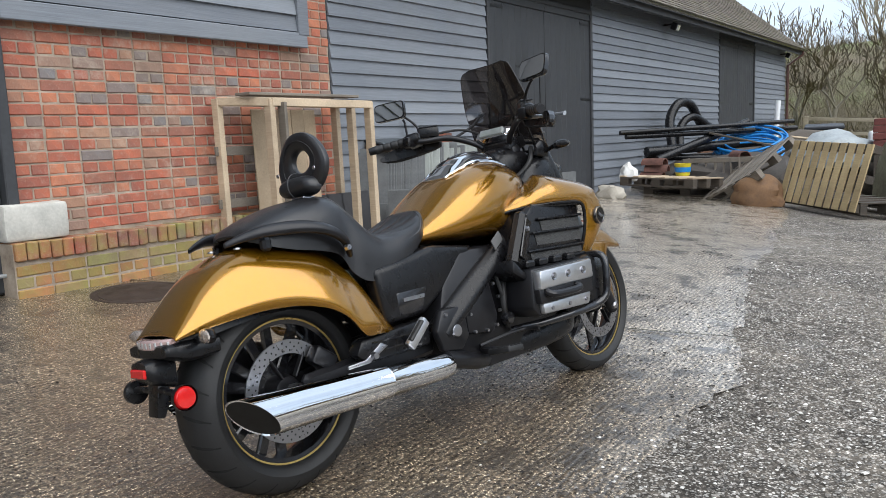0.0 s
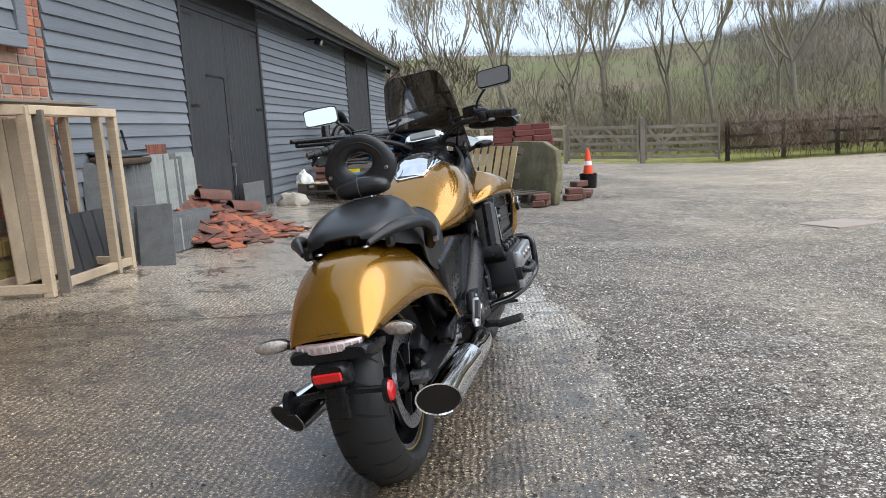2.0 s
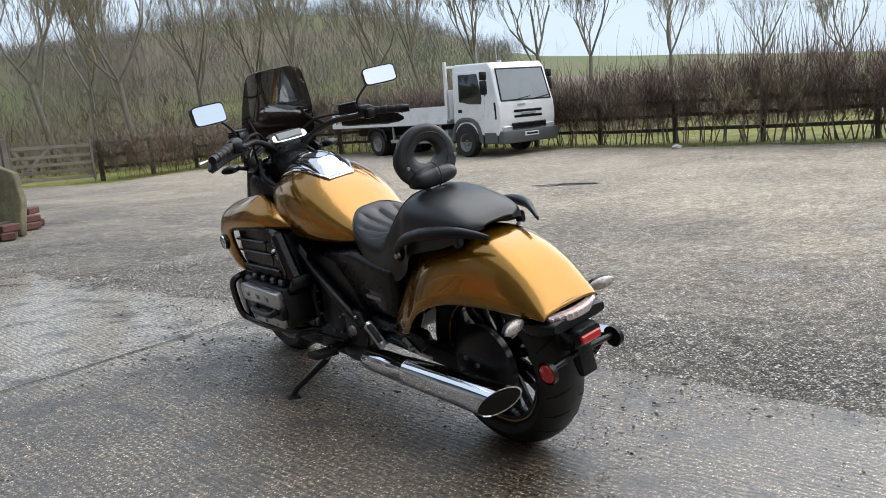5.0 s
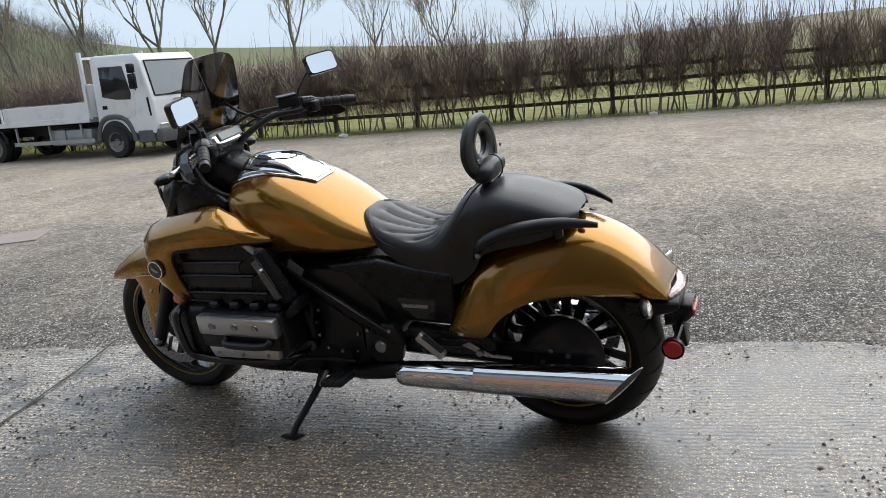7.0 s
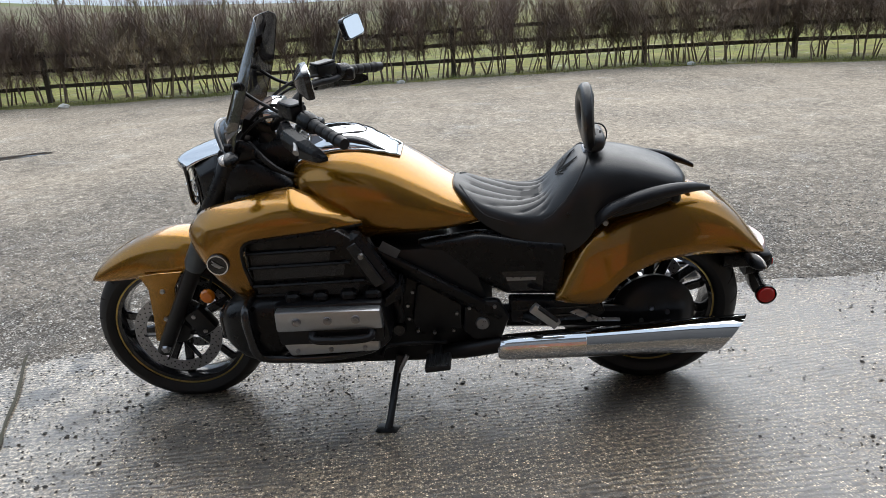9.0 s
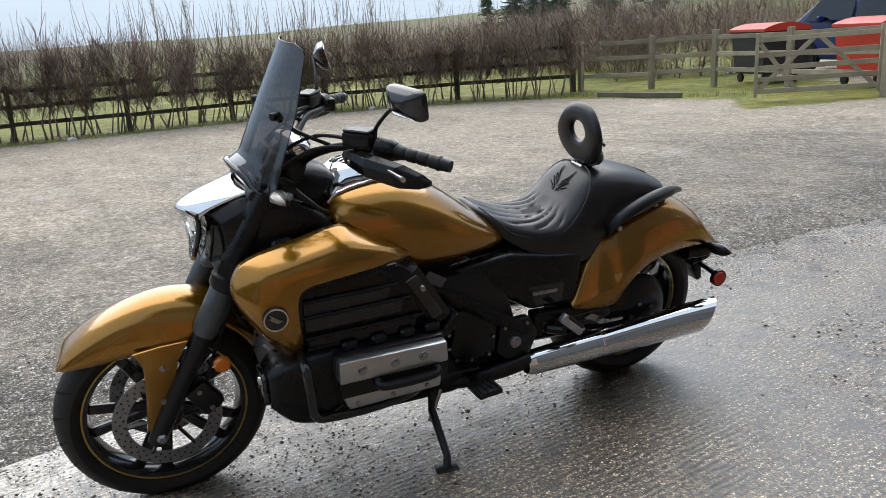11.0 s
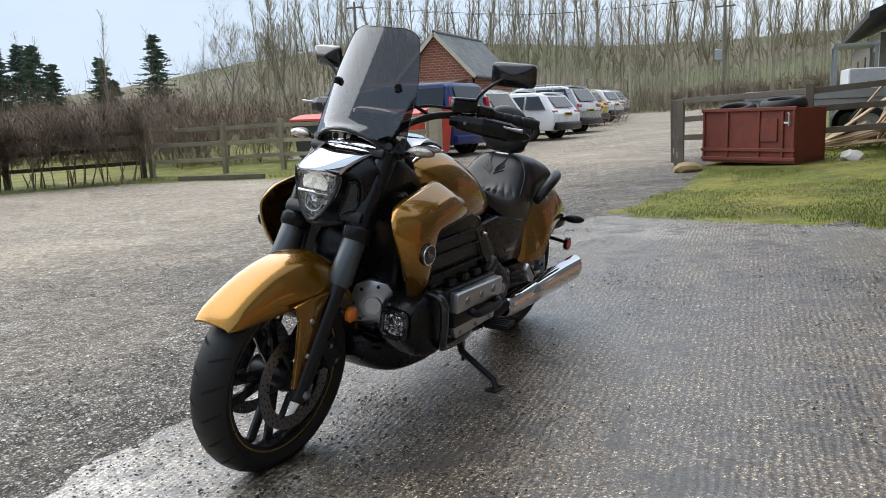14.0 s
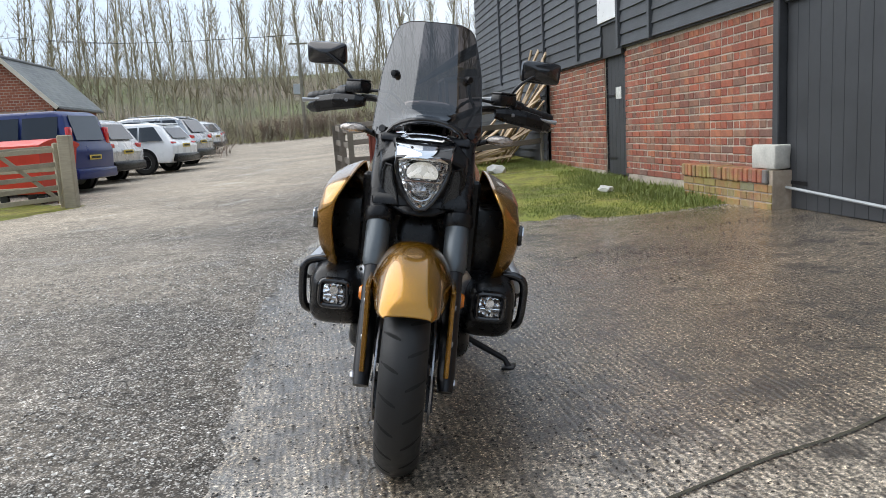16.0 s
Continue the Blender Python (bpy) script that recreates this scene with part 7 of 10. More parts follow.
def scrap_heap():
    rnd = random.Random(3)
    crate = thing("wire_crate", "broken wooden crate full of rubble and junk", "crate")
    for k in range(9):
        x = -3.95 + 0.13 * k
        plank(crate, (x, 11.62 - 0.02 * k, 0.14), (x + rnd.uniform(-0.03, 0.03), 11.62 - 0.02 * k, 0.66), 0.02, 0.06, GREYWOOD, "slat", (0, 1, 0))
    for z in (0.20, 0.62):
        plank(crate, (-4.05, 11.6, z), (-2.78, 11.44, z + 0.03), 0.03, 0.07, GREYWOOD, "rail")
    plank(crate, (-3.95, 11.60, 0.62), (-3.3, 11.5, 0.16), 0.02, 0.07, GREYWOOD, "brace")
    hose = thing("hose_coil", "coil of bright blue plastic water pipe on the heap", "hose")
    for k in range(11):
        r, z = 0.40 + 0.06 * rnd.random(), 0.70 + 0.022 * k
        cx, cy = -3.35 + rnd.uniform(-0.06, 0.06), 12.45 + rnd.uniform(-0.06, 0.06)
        pts = [(cx + r * math.cos(a) * 1.15, cy + r * math.sin(a) * 0.75 + 0.02 * k, z + 0.17 * math.sin(a) + 0.015 * math.sin(3 * a + k)) for a in [2 * math.pi * i / 40 for i in range(41)]]
        part("loop", tube(B(), pts, 0.016, 8), BLUEHOSE, hose)
    black = thing("drain_pipes", "bundle of black plastic drain pipes and ducting", "pipes")
    for a, b, r in (((-4.75, 10.9, 1.08), (-2.9, 13.4, 1.16), 0.035), ((-4.70, 11.0, 1.02), (-2.9, 13.6, 1.05), 0.04), ((-4.5, 11.3, 0.78), (-3.3, 13.2, 0.86), 0.075), ((-4.3, 11.2, 0.66), (-3.5, 13.0, 1.18), 0.06), ((-4.6, 11.5, 0.70), (-3.4, 12.6, 0.62), 0.05)):
        part("pipe", tube(B(), [a, b], r, 14), BLACK, black)
    part("flexi_duct", tube(B(), [(-4.5, 12.4, 0.8), (-4.6, 12.55, 1.25), (-4.55, 12.8, 1.52), (-4.45, 13.1, 1.50), (-4.35, 13.3, 1.20), (-4.2, 13.5, 0.9)], 0.075, 14, 40), BLACK, black, "bent black flexible duct")
    part("flexi_duct", tube(B(), [(-4.45, 12.6, 0.8), (-4.5, 12.8, 1.15), (-4.4, 13.1, 1.30), (-4.2, 13.5, 1.10), (-3.9, 13.9, 0.95)], 0.065, 14, 40), BLACK, black)
    logs = thing("timber_baulks", "reddish brown timber baulks stacked by the far doors", "timber")
    for k in range(4):
        plank(logs, (-4.6 + 0.1 * k, 14.0 + 0.15 * k, 0.72 + 0.09 * (k % 2)), (-3.0 + 0.1 * k, 15.6, 0.70 + 0.09 * (k % 2)), 0.12, 0.10, wood("red_timber_%d" % k, (0.11, 0.05, 0.03), (0.27, 0.14, 0.085)), "baulk")
    part("trestle", span(B(), (-4.4, 14.2, gz(-4, 14.5)), (-3.2, 15.3, 0.66), 0.02), DARKWOOD, logs, smooth=False)
    white = thing("plastic_post", "white plastic post standing up from the heap", "post")
    part("tube", tube(B(), [(-3.6, 15.1, gz(-3.6, 15.1)), (-3.55, 15.2, 1.55)], 0.045, 12), WHITEP, white)
    for k, (x, y, z, r) in enumerate(((-4.35, 11.15, 0.47, 20), (-4.30, 11.2, 0.57, 26), (-4.33, 11.18, 0.67, 15))):
        ob = new("ridge_tile", RIDGE)
        ob.matrix_world = pose(x, y, z - 0.08, 0, 0, 70 + r)
        tagged(ob, "stacked dull red ridge tile on the pallet", "ridge tile", "ridge tiles")
    ob = new("ridge_tile", RIDGE)
    ob.matrix_world = pose(-3.25, 11.7, 0.66, 0, 8, 40)
    tagged(ob, "brown half-round tile on the broken crate", "ridge tile", "ridge tiles")
    tub = thing("plastic_tub", "yellow and blue plastic tub on the pallet", "tub")
    part("body", shift(lathe(B(), [(0, 0), (0.095, 0), (0.115, 0.16), (0.12, 0.17), (0.105, 0.17), (0.09, 0.02), (0, 0.02)], None, 20), pose(-3.86, 11.05, 0.44, 90, 0, 0)), simple("yellow_plastic", (0.62, 0.50, 0.03), 0.4), tub)
    part("label_band", shift(lathe(B(), [(0.108, 0.05), (0.1165, 0.12), (0.1155, 0.12), (0.107, 0.05)], None, 20, True), pose(-3.86, 11.05, 0.44, 90, 0, 0)), BLUEHOSE, tub)

    def lump(name, c, s, mat, label, cat, seed):
        bm = B()
        bmesh.ops.create_icosphere(bm, subdivisions=3, radius=1)
        for v in bm.verts:
            v.co *= 1 + 0.35 * noise.noise(v.co * 1.6 + Vector((seed, 0, 0))) + 0.12 * noise.noise(v.co * 5 + Vector((0, seed, 0)))
            v.co = Vector((v.co.x * s[0], v.co.y * s[1], max(v.co.z, -0.55) * s[2]))
        solid(name, bm, mat, label, cat, m=Matrix.Translation(c))

    bagw = simple("white_sacking", (0.62, 0.62, 0.60), 0.7, 0, 0.15, 8, 0.4)
    lump("rubble_bag", (-4.55, 10.72, 0.47), (0.13, 0.12, 0.16), bagw, "crumpled white plastic bag on the pallet", "bag", 1)
    lump("rubble_bag", (-4.6, 10.2, 0.22), (0.22, 0.16, 0.15), simple("pale_sack", (0.36, 0.33, 0.28), 0.8, 0, 0.25, 8, 0.4), "dirty pale sack by the barn doors", "bag", 2)
    lump("sack", (-2.75, 10.65, 0.20), (0.36, 0.22, 0.26), simple("brown_sacking", (0.17, 0.095, 0.048), 0.8, 0, 0.3, 9, 0.5), "crumpled brown sacking under the tipped pallet", "sack", 3)
    lump("tarpaulin", (-2.3, 13.2, 0.62), (0.55, 0.5, 0.34), simple("grey_tarpaulin", (0.30, 0.33, 0.34), 0.55, 0, 0.3, 5, 0.5), "crumpled grey tarpaulin on the heap", "tarpaulin", 4)
    lump("plastic_sheet", (-0.95, 12.1, 0.35), (0.20, 0.5, 0.42), simple("clear_sheet", (0.40, 0.42, 0.45), 0.3, 0, 0.3, 5, 0.5), "crumpled pale plastic sheet beside the slab", "plastic sheet", 6)
    lump("rubble", (-3.6, 12.4, 0.22), (1.3, 1.2, 0.50), simple("dark_rubble", (0.055, 0.048, 0.042), 0.9, 0, 0.5, 7, 0.8), "dark heap of rubble and scrap by the barn", "rubble", 5)
    lump("rubble", (-3.0, 14.3, 0.15), (1.6, 1.3, 0.75), simple("earthy_rubble", (0.085, 0.07, 0.055), 0.9, 0, 0.5, 7, 0.8), "earthy heap of rubble behind the pallets", "rubble", 7)
    for k in range(16):
        a = rnd.uniform(0, 6.28)
        x, y = -2.9 + rnd.uniform(-0.9, 0.7), 13.2 + rnd.uniform(-1.0, 1.2)
        L = rnd.uniform(0.5, 1.3)
        z = 0.66 + rnd.uniform(-0.1, 0.25)
        ob = solid("offcut", beam(B(), (0, 0, 0), (L, 0, 0), 0.09, 0.025, 0.003), rnd.choice((GREYWOOD, RAWWOOD, DARKWOOD, RAWWOOD)), "loose timber offcut on the scrap heap", "plank", "timber offcuts", m=pose(x, y, z, rnd.uniform(-10, 10), rnd.uniform(-16, 16), math.degrees(a)), smooth=False)


scrap_heap()


def stone_trough():
    """A big mossy curved slab, like half a concrete ring, on its side."""
    k = Mat("mossy_concrete", 0.9)
    n, f = k.noise(2.4, 6, 0.65), k.noise(30, 4)
    k.color(k.mix(k.ramp(f, [(0.4, 0.0), (0.8, 0.5)]), k.ramp(n, [(0.3, (0.10, 0.085, 0.055)), (0.5, (0.19, 0.17, 0.10)), (0.7, (0.26, 0.245, 0.15))]), (0.07, 0.06, 0.045))).bump(f, 0.6, 0.01)
    outl = [(-0.95, 0.0), (0.92, 0.0), (0.95, 0.45), (0.86, 0.80), (0.55, 0.92), (-0.45, 0.93), (-0.80, 0.78), (-0.97, 0.40)]
    bm = prism(B(), outl, -0.05, 0.05, 0.02, 2)
    bmesh.ops.subdivide_edges(bm, edges=bm.edges[:], cuts=3, use_grid_fill=True)
    for v in bm.verts:
        v.co.y += 0.10 * (v.co.x ** 2) + 0.012 * noise.noise(v.co * 4)
    m = facing((-1.25, 11.35, gz(-1.25, 11.35) - 0.02), (0.62, -1.30, 0), (0.10, 0.06, 1))
    solid("concrete_slab", bm, k.m, "big mossy yellow-grey concrete slab standing on edge", "slab", m=m)


stone_trough()


def brick_stacks():
    rnd = random.Random(9)
    mesh = finish(box(B(), (0.33, 0.20, 0.10), None, 0.008), "clay_block", simple("dark_red_clay", (0.15, 0.045, 0.038), 0.8, 0, 0.35, 8, 0.4), smooth=False)
    mesh2 = finish(box(B(), (0.26, 0.17, 0.09), None, 0.012), "clay_block", TERRAD, smooth=False)
    base = thing("block_pallet", "old pallet base under stacked clay blocks", "pallet", group="wooden pallets")
    part("deck", span(B(), (-1.7, 13.0, gz(-1.2, 13.6)), (-0.7, 14.6, 0.72), 0.01), DARKWOOD, base, smooth=False)
    for lx in range(3):
        for ly in range(6):
            for lz in range(rnd.choice((2, 3, 3, 4))):
                ob = new("clay_block", mesh)
                ob.matrix_world = pose(-1.55 + 0.35 * lx + rnd.uniform(-0.02, 0.02), 13.12 + 0.25 * ly, 0.775 + 0.105 * lz, 0, 0, rnd.uniform(-9, 9))
                tagged(ob, "dark red clay block in a stack", "clay block", "stacked clay blocks")
    for x, y, z in ((-1.05, 10.28, 0), (-0.98, 10.42, 0), (-1.02, 10.32, 0.09), (-0.5, 11.3, 0), (-0.42, 11.55, 0), (-0.46, 11.4, 0.09), (-0.30, 11.8, 0.0), (-0.36, 11.7, 0.18), (-0.2, 12.2, 0)):
        ob = new("clay_block", mesh2)
        ob.matrix_world = pose(x, y, gz(x, y) + 0.045 + z, 0, 0, rnd.uniform(0, 90))
        tagged(ob, "loose red clay block on the gravel", "clay block", "loose clay blocks")
    part("stack_prop", beam(B(), (-0.62, 12.6, gz(-0.6, 12.6)), (-1.0, 14.2, 1.05), 0.10, 0.05, 0.004), DARKWOOD, base, smooth=False)


brick_stacks()


def traffic_cone(x, y):
    c = thing("traffic_cone", "orange and white traffic cone standing in a black tub", "traffic cone", Matrix.Translation((x, y, gz(x, y))))
    o = simple("cone_orange", (0.75, 0.075, 0.020), 0.5, 0, 0.1, 9, 0.05)
    q = pose(0, 0, 0, 90, 0, 0)
    part("tub", shift(lathe(B(), [(0, 0.0), (0.145, 0.0), (0.165, 0.27), (0.15, 0.27), (0.13, 0.02), (0, 0.02)], None, 24), q), BLACK, c, "battered black tub")
    part("cone", shift(lathe(B(), [(0.10, 0.18), (0.075, 0.42), (0.056, 0.55), (0.028, 0.72), (0.0, 0.725)], None, 24), q), o, c)
    part("band", shift(lathe(B(), [(0.0775, 0.42), (0.066, 0.50), (0.064, 0.50), (0.075, 0.42)], None, 24, True), q), WHITEP, c, "white reflective band")


traffic_cone(-0.02, 13.75)


def wheelie_bin(x, y, rz):
    b = thing("wheelie_bin", "dark grey wheeled bin behind the scrap heap", "bin", pose(x, y, gz(x, y), 0, 0, rz))
    rows = [[(a * (0.22 + 0.05 * z), c * (0.24 + 0.06 * z), z) for a, c in ((-1, -1), (1, -1), (1, 1), (-1, 1))] for z in (0.05, 0.5, 0.95)]
    k = simple("dark_bin", (0.020, 0.024, 0.030), 0.5)
    part("body", rings(B(), rows), k, b, smooth=False)
    part("lid", box(B(), (0.62, 0.66, 0.06), pose(0, 0, 0.99, 4, 0, 0), 0.015), k, b)
    for s in (-1, 1):
        part("wheel", shift(lathe(B(), [(0, 0.02), (0.10, 0.02), (0.10, -0.02), (0, -0.02)], None, 18), pose(s * 0.22, 0.24, 0.10, 0, 0, 90)), RUBBER, b)


wheelie_bin(-2.72, 14.9, 10)
for x, y in ((-1.5, 17.0), (-0.9, 16.6), (-1.9, 16.2)):
    t = thing("white_tank", "white plastic water container on rubble", "container", pose(x, y, gz(x, y), 0, 0, 12), "white containers")
    part("body", box(B(), (0.62, 0.5, 0.62), pose(0, 0, 0.62), 0.06, 3), WHITEP, t)
    part("stand", box(B(), (0.6, 0.48, 0.31), pose(0, 0, 0.155), 0.01), DARKWOOD, t, smooth=False)

# ---- hedges, fences, trees ----
def sticks_mesh(name, segs, mat, sides=3):
    """One mesh of many thin tapered sticks: (from, to, radius, radius)."""
    n = len(segs)
    fat = 1.35 if sides == 2 else 1.0
    p0 = np.array([s[0] for s in segs], float)
    p1 = np.array([s[1] for s in segs], float)
    r0 = np.array([s[2] for s in segs])[:, None] * fat
    r1 = np.array([s[3] for s in segs])[:, None] * fat
    d = p1 - p0
    d /= np.maximum(np.linalg.norm(d, axis=1)[:, None], 1e-6)
    ref = np.where(np.abs(d[:, 2:3]) > 0.9, np.array([[1.0, 0, 0]]), np.array([[0, 0, 1.0]]))
    u = np.cross(d, ref)
    u /= np.linalg.norm(u, axis=1)[:, None]
    v = np.cross(d, u)
    vs = np.zeros((n, 2 * sides, 3))
    for k in range(sides):
        a = 2 * math.pi * k / sides
        o = u * math.cos(a) + v * math.sin(a)
        vs[:, k] = p0 + o * r0
        vs[:, sides + k] = p1 + o * r1
    base = (np.arange(n) * 2 * sides)[:, None]
    fs = np.concatenate([np.hstack([base + k, base + (k + 1) % sides, base + sides + (k + 1) % sides, base + sides + k]) for k in range(sides if sides > 2 else 1)])
    me = bpy.data.meshes.new(name)
    me.vertices.add(n * 2 * sides)
    me.vertices.foreach_set("co", vs.reshape(-1))
    me.loops.add(len(fs) * 4)
    me.loops.foreach_set("vertex_index", fs.reshape(-1).astype(np.int32))
    me.polygons.add(len(fs))
    me.polygons.foreach_set("loop_start", np.arange(0, len(fs) * 4, 4, dtype=np.int32))
    me.update(calc_edges=True)
    me.materials.append(mat)
    return me


def stems(rnd, x, y, z, h, n, spread, r=0.008, kinks=4, twigs=2, lean=0.3, bend=0.28):
    """Sticks of one bush: stems that wander upwards, with side twigs."""
    out = []
    for _ in range(n):
        p = Vector((x + rnd.gauss(0, spread * 0.4), y + rnd.gauss(0, spread * 0.4), z))
        d = Vector((rnd.gauss(0, lean), rnd.gauss(0, lean), 1)).normalized()
        L = h * rnd.uniform(0.55, 1.1) / kinks
        for k in range(kinks):
            q = p + d * L
            ra, rb = r * (1 - k / (kinks + 0.6)), r * (1 - (k + 1) / (kinks + 0.6))
            out.append((p, q, ra, rb))
            for _ in range(twigs if k or twigs < 5 else 1):
                t = p.lerp(q, rnd.random())
                e = Vector((rnd.gauss(0, 1), rnd.gauss(0, 1), rnd.gauss(0.30, 0.7))).normalized() * L * rnd.uniform(0.35, 1.1)
                out.append((t, t + e, ra * 0.45, ra * 0.2))
            p, d = q, (d + Vector((rnd.gauss(0, bend), rnd.gauss(0, bend), rnd.gauss(0.06, 0.12)))).normalized()
    return out


def along_line(line, step):
    for a, b in zip(line, line[1:]):
        a, b = Vector(a), Vector(b)
        n = max(1, int((b - a).length / step))
        for i in range(n):
            yield a.lerp(b, i / n), (b - a).normalized()


def make_hedge(name, line, h0, seed, mat, label, trunks=5.0, arms=30, width=0.30, shoots=5.0, foot=0.32):
    """A hedge: crooked trunks, bare near the ground, that break into a tangle of arms and twigs, with shoots over the top."""
    rnd = random.Random(seed)
    segs = []
    for p, d in along_line(line, 1.0 / trunks):
        h = h0 * (1 + 0.14 * noise.noise(Vector((p.x * 0.35, p.y * 0.35, seed))) + 0.12 * noise.noise(Vector((p.x * 1.5, p.y * 1.5, seed))))
        off = Vector((-d.y, d.x)) * rnd.gauss(0, width)
        x, y = p.x + off.x + rnd.gauss(0, 0.08), p.y + off.y + rnd.gauss(0, 0.08)
        q, way = Vector((x, y, gz(x, y) - 0.04)), Vector((rnd.gauss(0, 0.22), rnd.gauss(0, 0.22), 1)).normalized()
        r, stem = rnd.uniform(0.009, 0.019), []
        for k in range(5):
            e = q + way * h * 0.17
            segs.append((q, e, r, r * 0.8))
            stem.append((q, e))
            q, r = e, r * 0.8
            way = (way + Vector((rnd.gauss(0, 0.3), rnd.gauss(0, 0.3), 0.05))).normalized()
        for _ in range(arms):
            t = rnd.uniform(foot, 1.0) ** 0.8 * 4.99
            a, b = stem[int(t)]
            q = a.lerp(b, t - int(t))
            az = rnd.uniform(0, 6.283)
            way = Vector((math.cos(az), math.sin(az), rnd.gauss(0.45, 0.5))).normalized()
            L, r = h * rnd.uniform(0.05, 0.13), rnd.uniform(0.004, 0.007)
            for k in range(3):
                e = q + way * L
                segs.append((q, e, r, r * 0.75))
                for _ in range(4):
                    w = (way * 0.5 + Vector((rnd.gauss(0, 0.8), rnd.gauss(0, 0.8), rnd.gauss(0.25, 0.7)))).normalized()
                    c = q.lerp(e, rnd.random())
                    segs.append((c, c + w * L * rnd.uniform(0.5, 1.3), r * 0.55, r * 0.3))
                q, r = e, r * 0.75
                way = (way + Vector((rnd.gauss(0, 0.45), rnd.gauss(0, 0.45), rnd.gauss(0.15, 0.25)))).normalized()
        for _ in range(int(shoots / trunks + rnd.random())):
            q = Vector((x + rnd.gauss(0, 0.2), y + rnd.gauss(0, 0.2), gz(x, y) + h * rnd.uniform(0.6, 0.9)))
            way = Vector((rnd.gauss(0, 0.12), rnd.gauss(0, 0.12), 1)).normalized()
            for k in range(3):
                e = q + way * h * rnd.uniform(0.10, 0.22)
                segs.append((q, e, 0.006 - 0.0015 * k, 0.0045 - 0.0015 * k))
                q, way = e, (way + Vector((rnd.gauss(0, 0.10), rnd.gauss(0, 0.10), 0))).normalized()
    ob = new(name, sticks_mesh(name, segs, mat, 2))
    return tagged(ob, label, "hedge", kind="stuff")


def fence(line, label, step=1.85, h=1.18, rails=(0.36, 0.72, 1.08), mat=None, group="rail fences"):
    f = thing("rail_fence", label, "fence", group=group)
    mat = mat or FENCEWOOD
    rnd = random.Random(int(line[0][0] * 10))
    pts = [p for p, d in along_line(line, step)] + [Vector(line[-1])]
    for p in pts:
        z = gz(p.x, p.y)
        part("post", span(B(), (p.x - 0.06, p.y - 0.05, z - 0.1), (p.x + 0.06, p.y + 0.05, z + h + rnd.uniform(-0.03, 0.05)), 0.008), mat, f, smooth=False)
    for a, b in zip(pts, pts[1:]):
        for r in rails:
            part("rail", beam(B(), (a.x, a.y, gz(a.x, a.y) + r + rnd.uniform(-0.02, 0.02)), (b.x, b.y, gz(b.x, b.y) + r + rnd.uniform(-0.02, 0.02)), 0.035, 0.09, 0.005), mat, f, smooth=False)
    return f


make_hedge("hedge_north", [(4.75, 22.5), (8.6, 24.2), (12.2, 24.6)], 1.65, 1, TWIG, "clipped bare winter hedge beside the field gate", 9, 40, 0.35, 3, 0.12)
make_hedge("hedge_corner", [(12.2, 24.6), (14.6, 21.0), (14.9, 15.0)], 2.35, 2, TWIGD, "tall bare brown hedge behind the truck", 9, 64, 0.35, 8)
make_hedge("hedge_east", [(14.9, 15.0), (14.9, 8.0), (15.1, 3.0), (14.9, -1.0)], 2.2, 3, TWIGD, "bare brown hawthorn hedge along the fence", 10, 66, 0.28, 7, 0.22)
make_hedge("hedge_south_east", [(14.9, -1.0), (14.4, -4.0), (12.8, -6.8), (10.4, -8.6)], 2.1, 4, TWIG, "untidy bare bramble hedge along the fence", 11, 58, 0.36, 9, 0.22)
make_hedge("hedge_shoots", [(14.8, 8.8), (14.9, 5.5)], 2.3, 5, TWIGY, "tall straw-coloured hazel shoots in the hedge", 3, 18, 0.25, 26)
make_hedge("hedge_shoots_south", [(14.8, 0.6), (14.4, -3.4), (13.4, -5.6)], 2.15, 6, TWIGY, "tall pale shoots in the hedge", 3, 14, 0.25, 18)
make_hedge("hedge_far", [(4.0, -46), (-3.0, -47), (-14, -46)], 1.9, 8, TWIG, "clipped brown hedge beyond the skip", 7, 60, 0.5, 1, 0.0)
make_hedge("brambles", [(10.0, -12.6), (15, -14.0), (22, -16.0)], 2.3, 9, TWIG, "brown tangle of brambles behind the bins", 9, 44, 1.0, 5, 0.0)
fence([(4.9, 22.9), (8.6, 24.4), (12.3, 24.75), (14.75, 21.1), (15.02, 15.0), (15.02, 8.0), (15.2, 3.0), (14.7, -4.0), (13.0, -6.9), (10.9, -8.9)], "dark wet post-and-rail fence inside the hedge", mat=DARKWOOD)
fence([(10.72, -9.0), (9.2, -9.8), (8.1, -10.6), (3.75, -9.75)], "weathered grey post-and-rail fence with three rails")
fence([(-4.9, 24.2), (0.2, 23.3)], "old rail fence beyond the barn end")
fence([(-1.45, -8.35), (-3.35, -7.45), (-4.95, -7.75)], "heavy dark rail fence between skip and barn", 1.75, 1.05, (0.38, 0.70, 0.98), GREYWOOD)


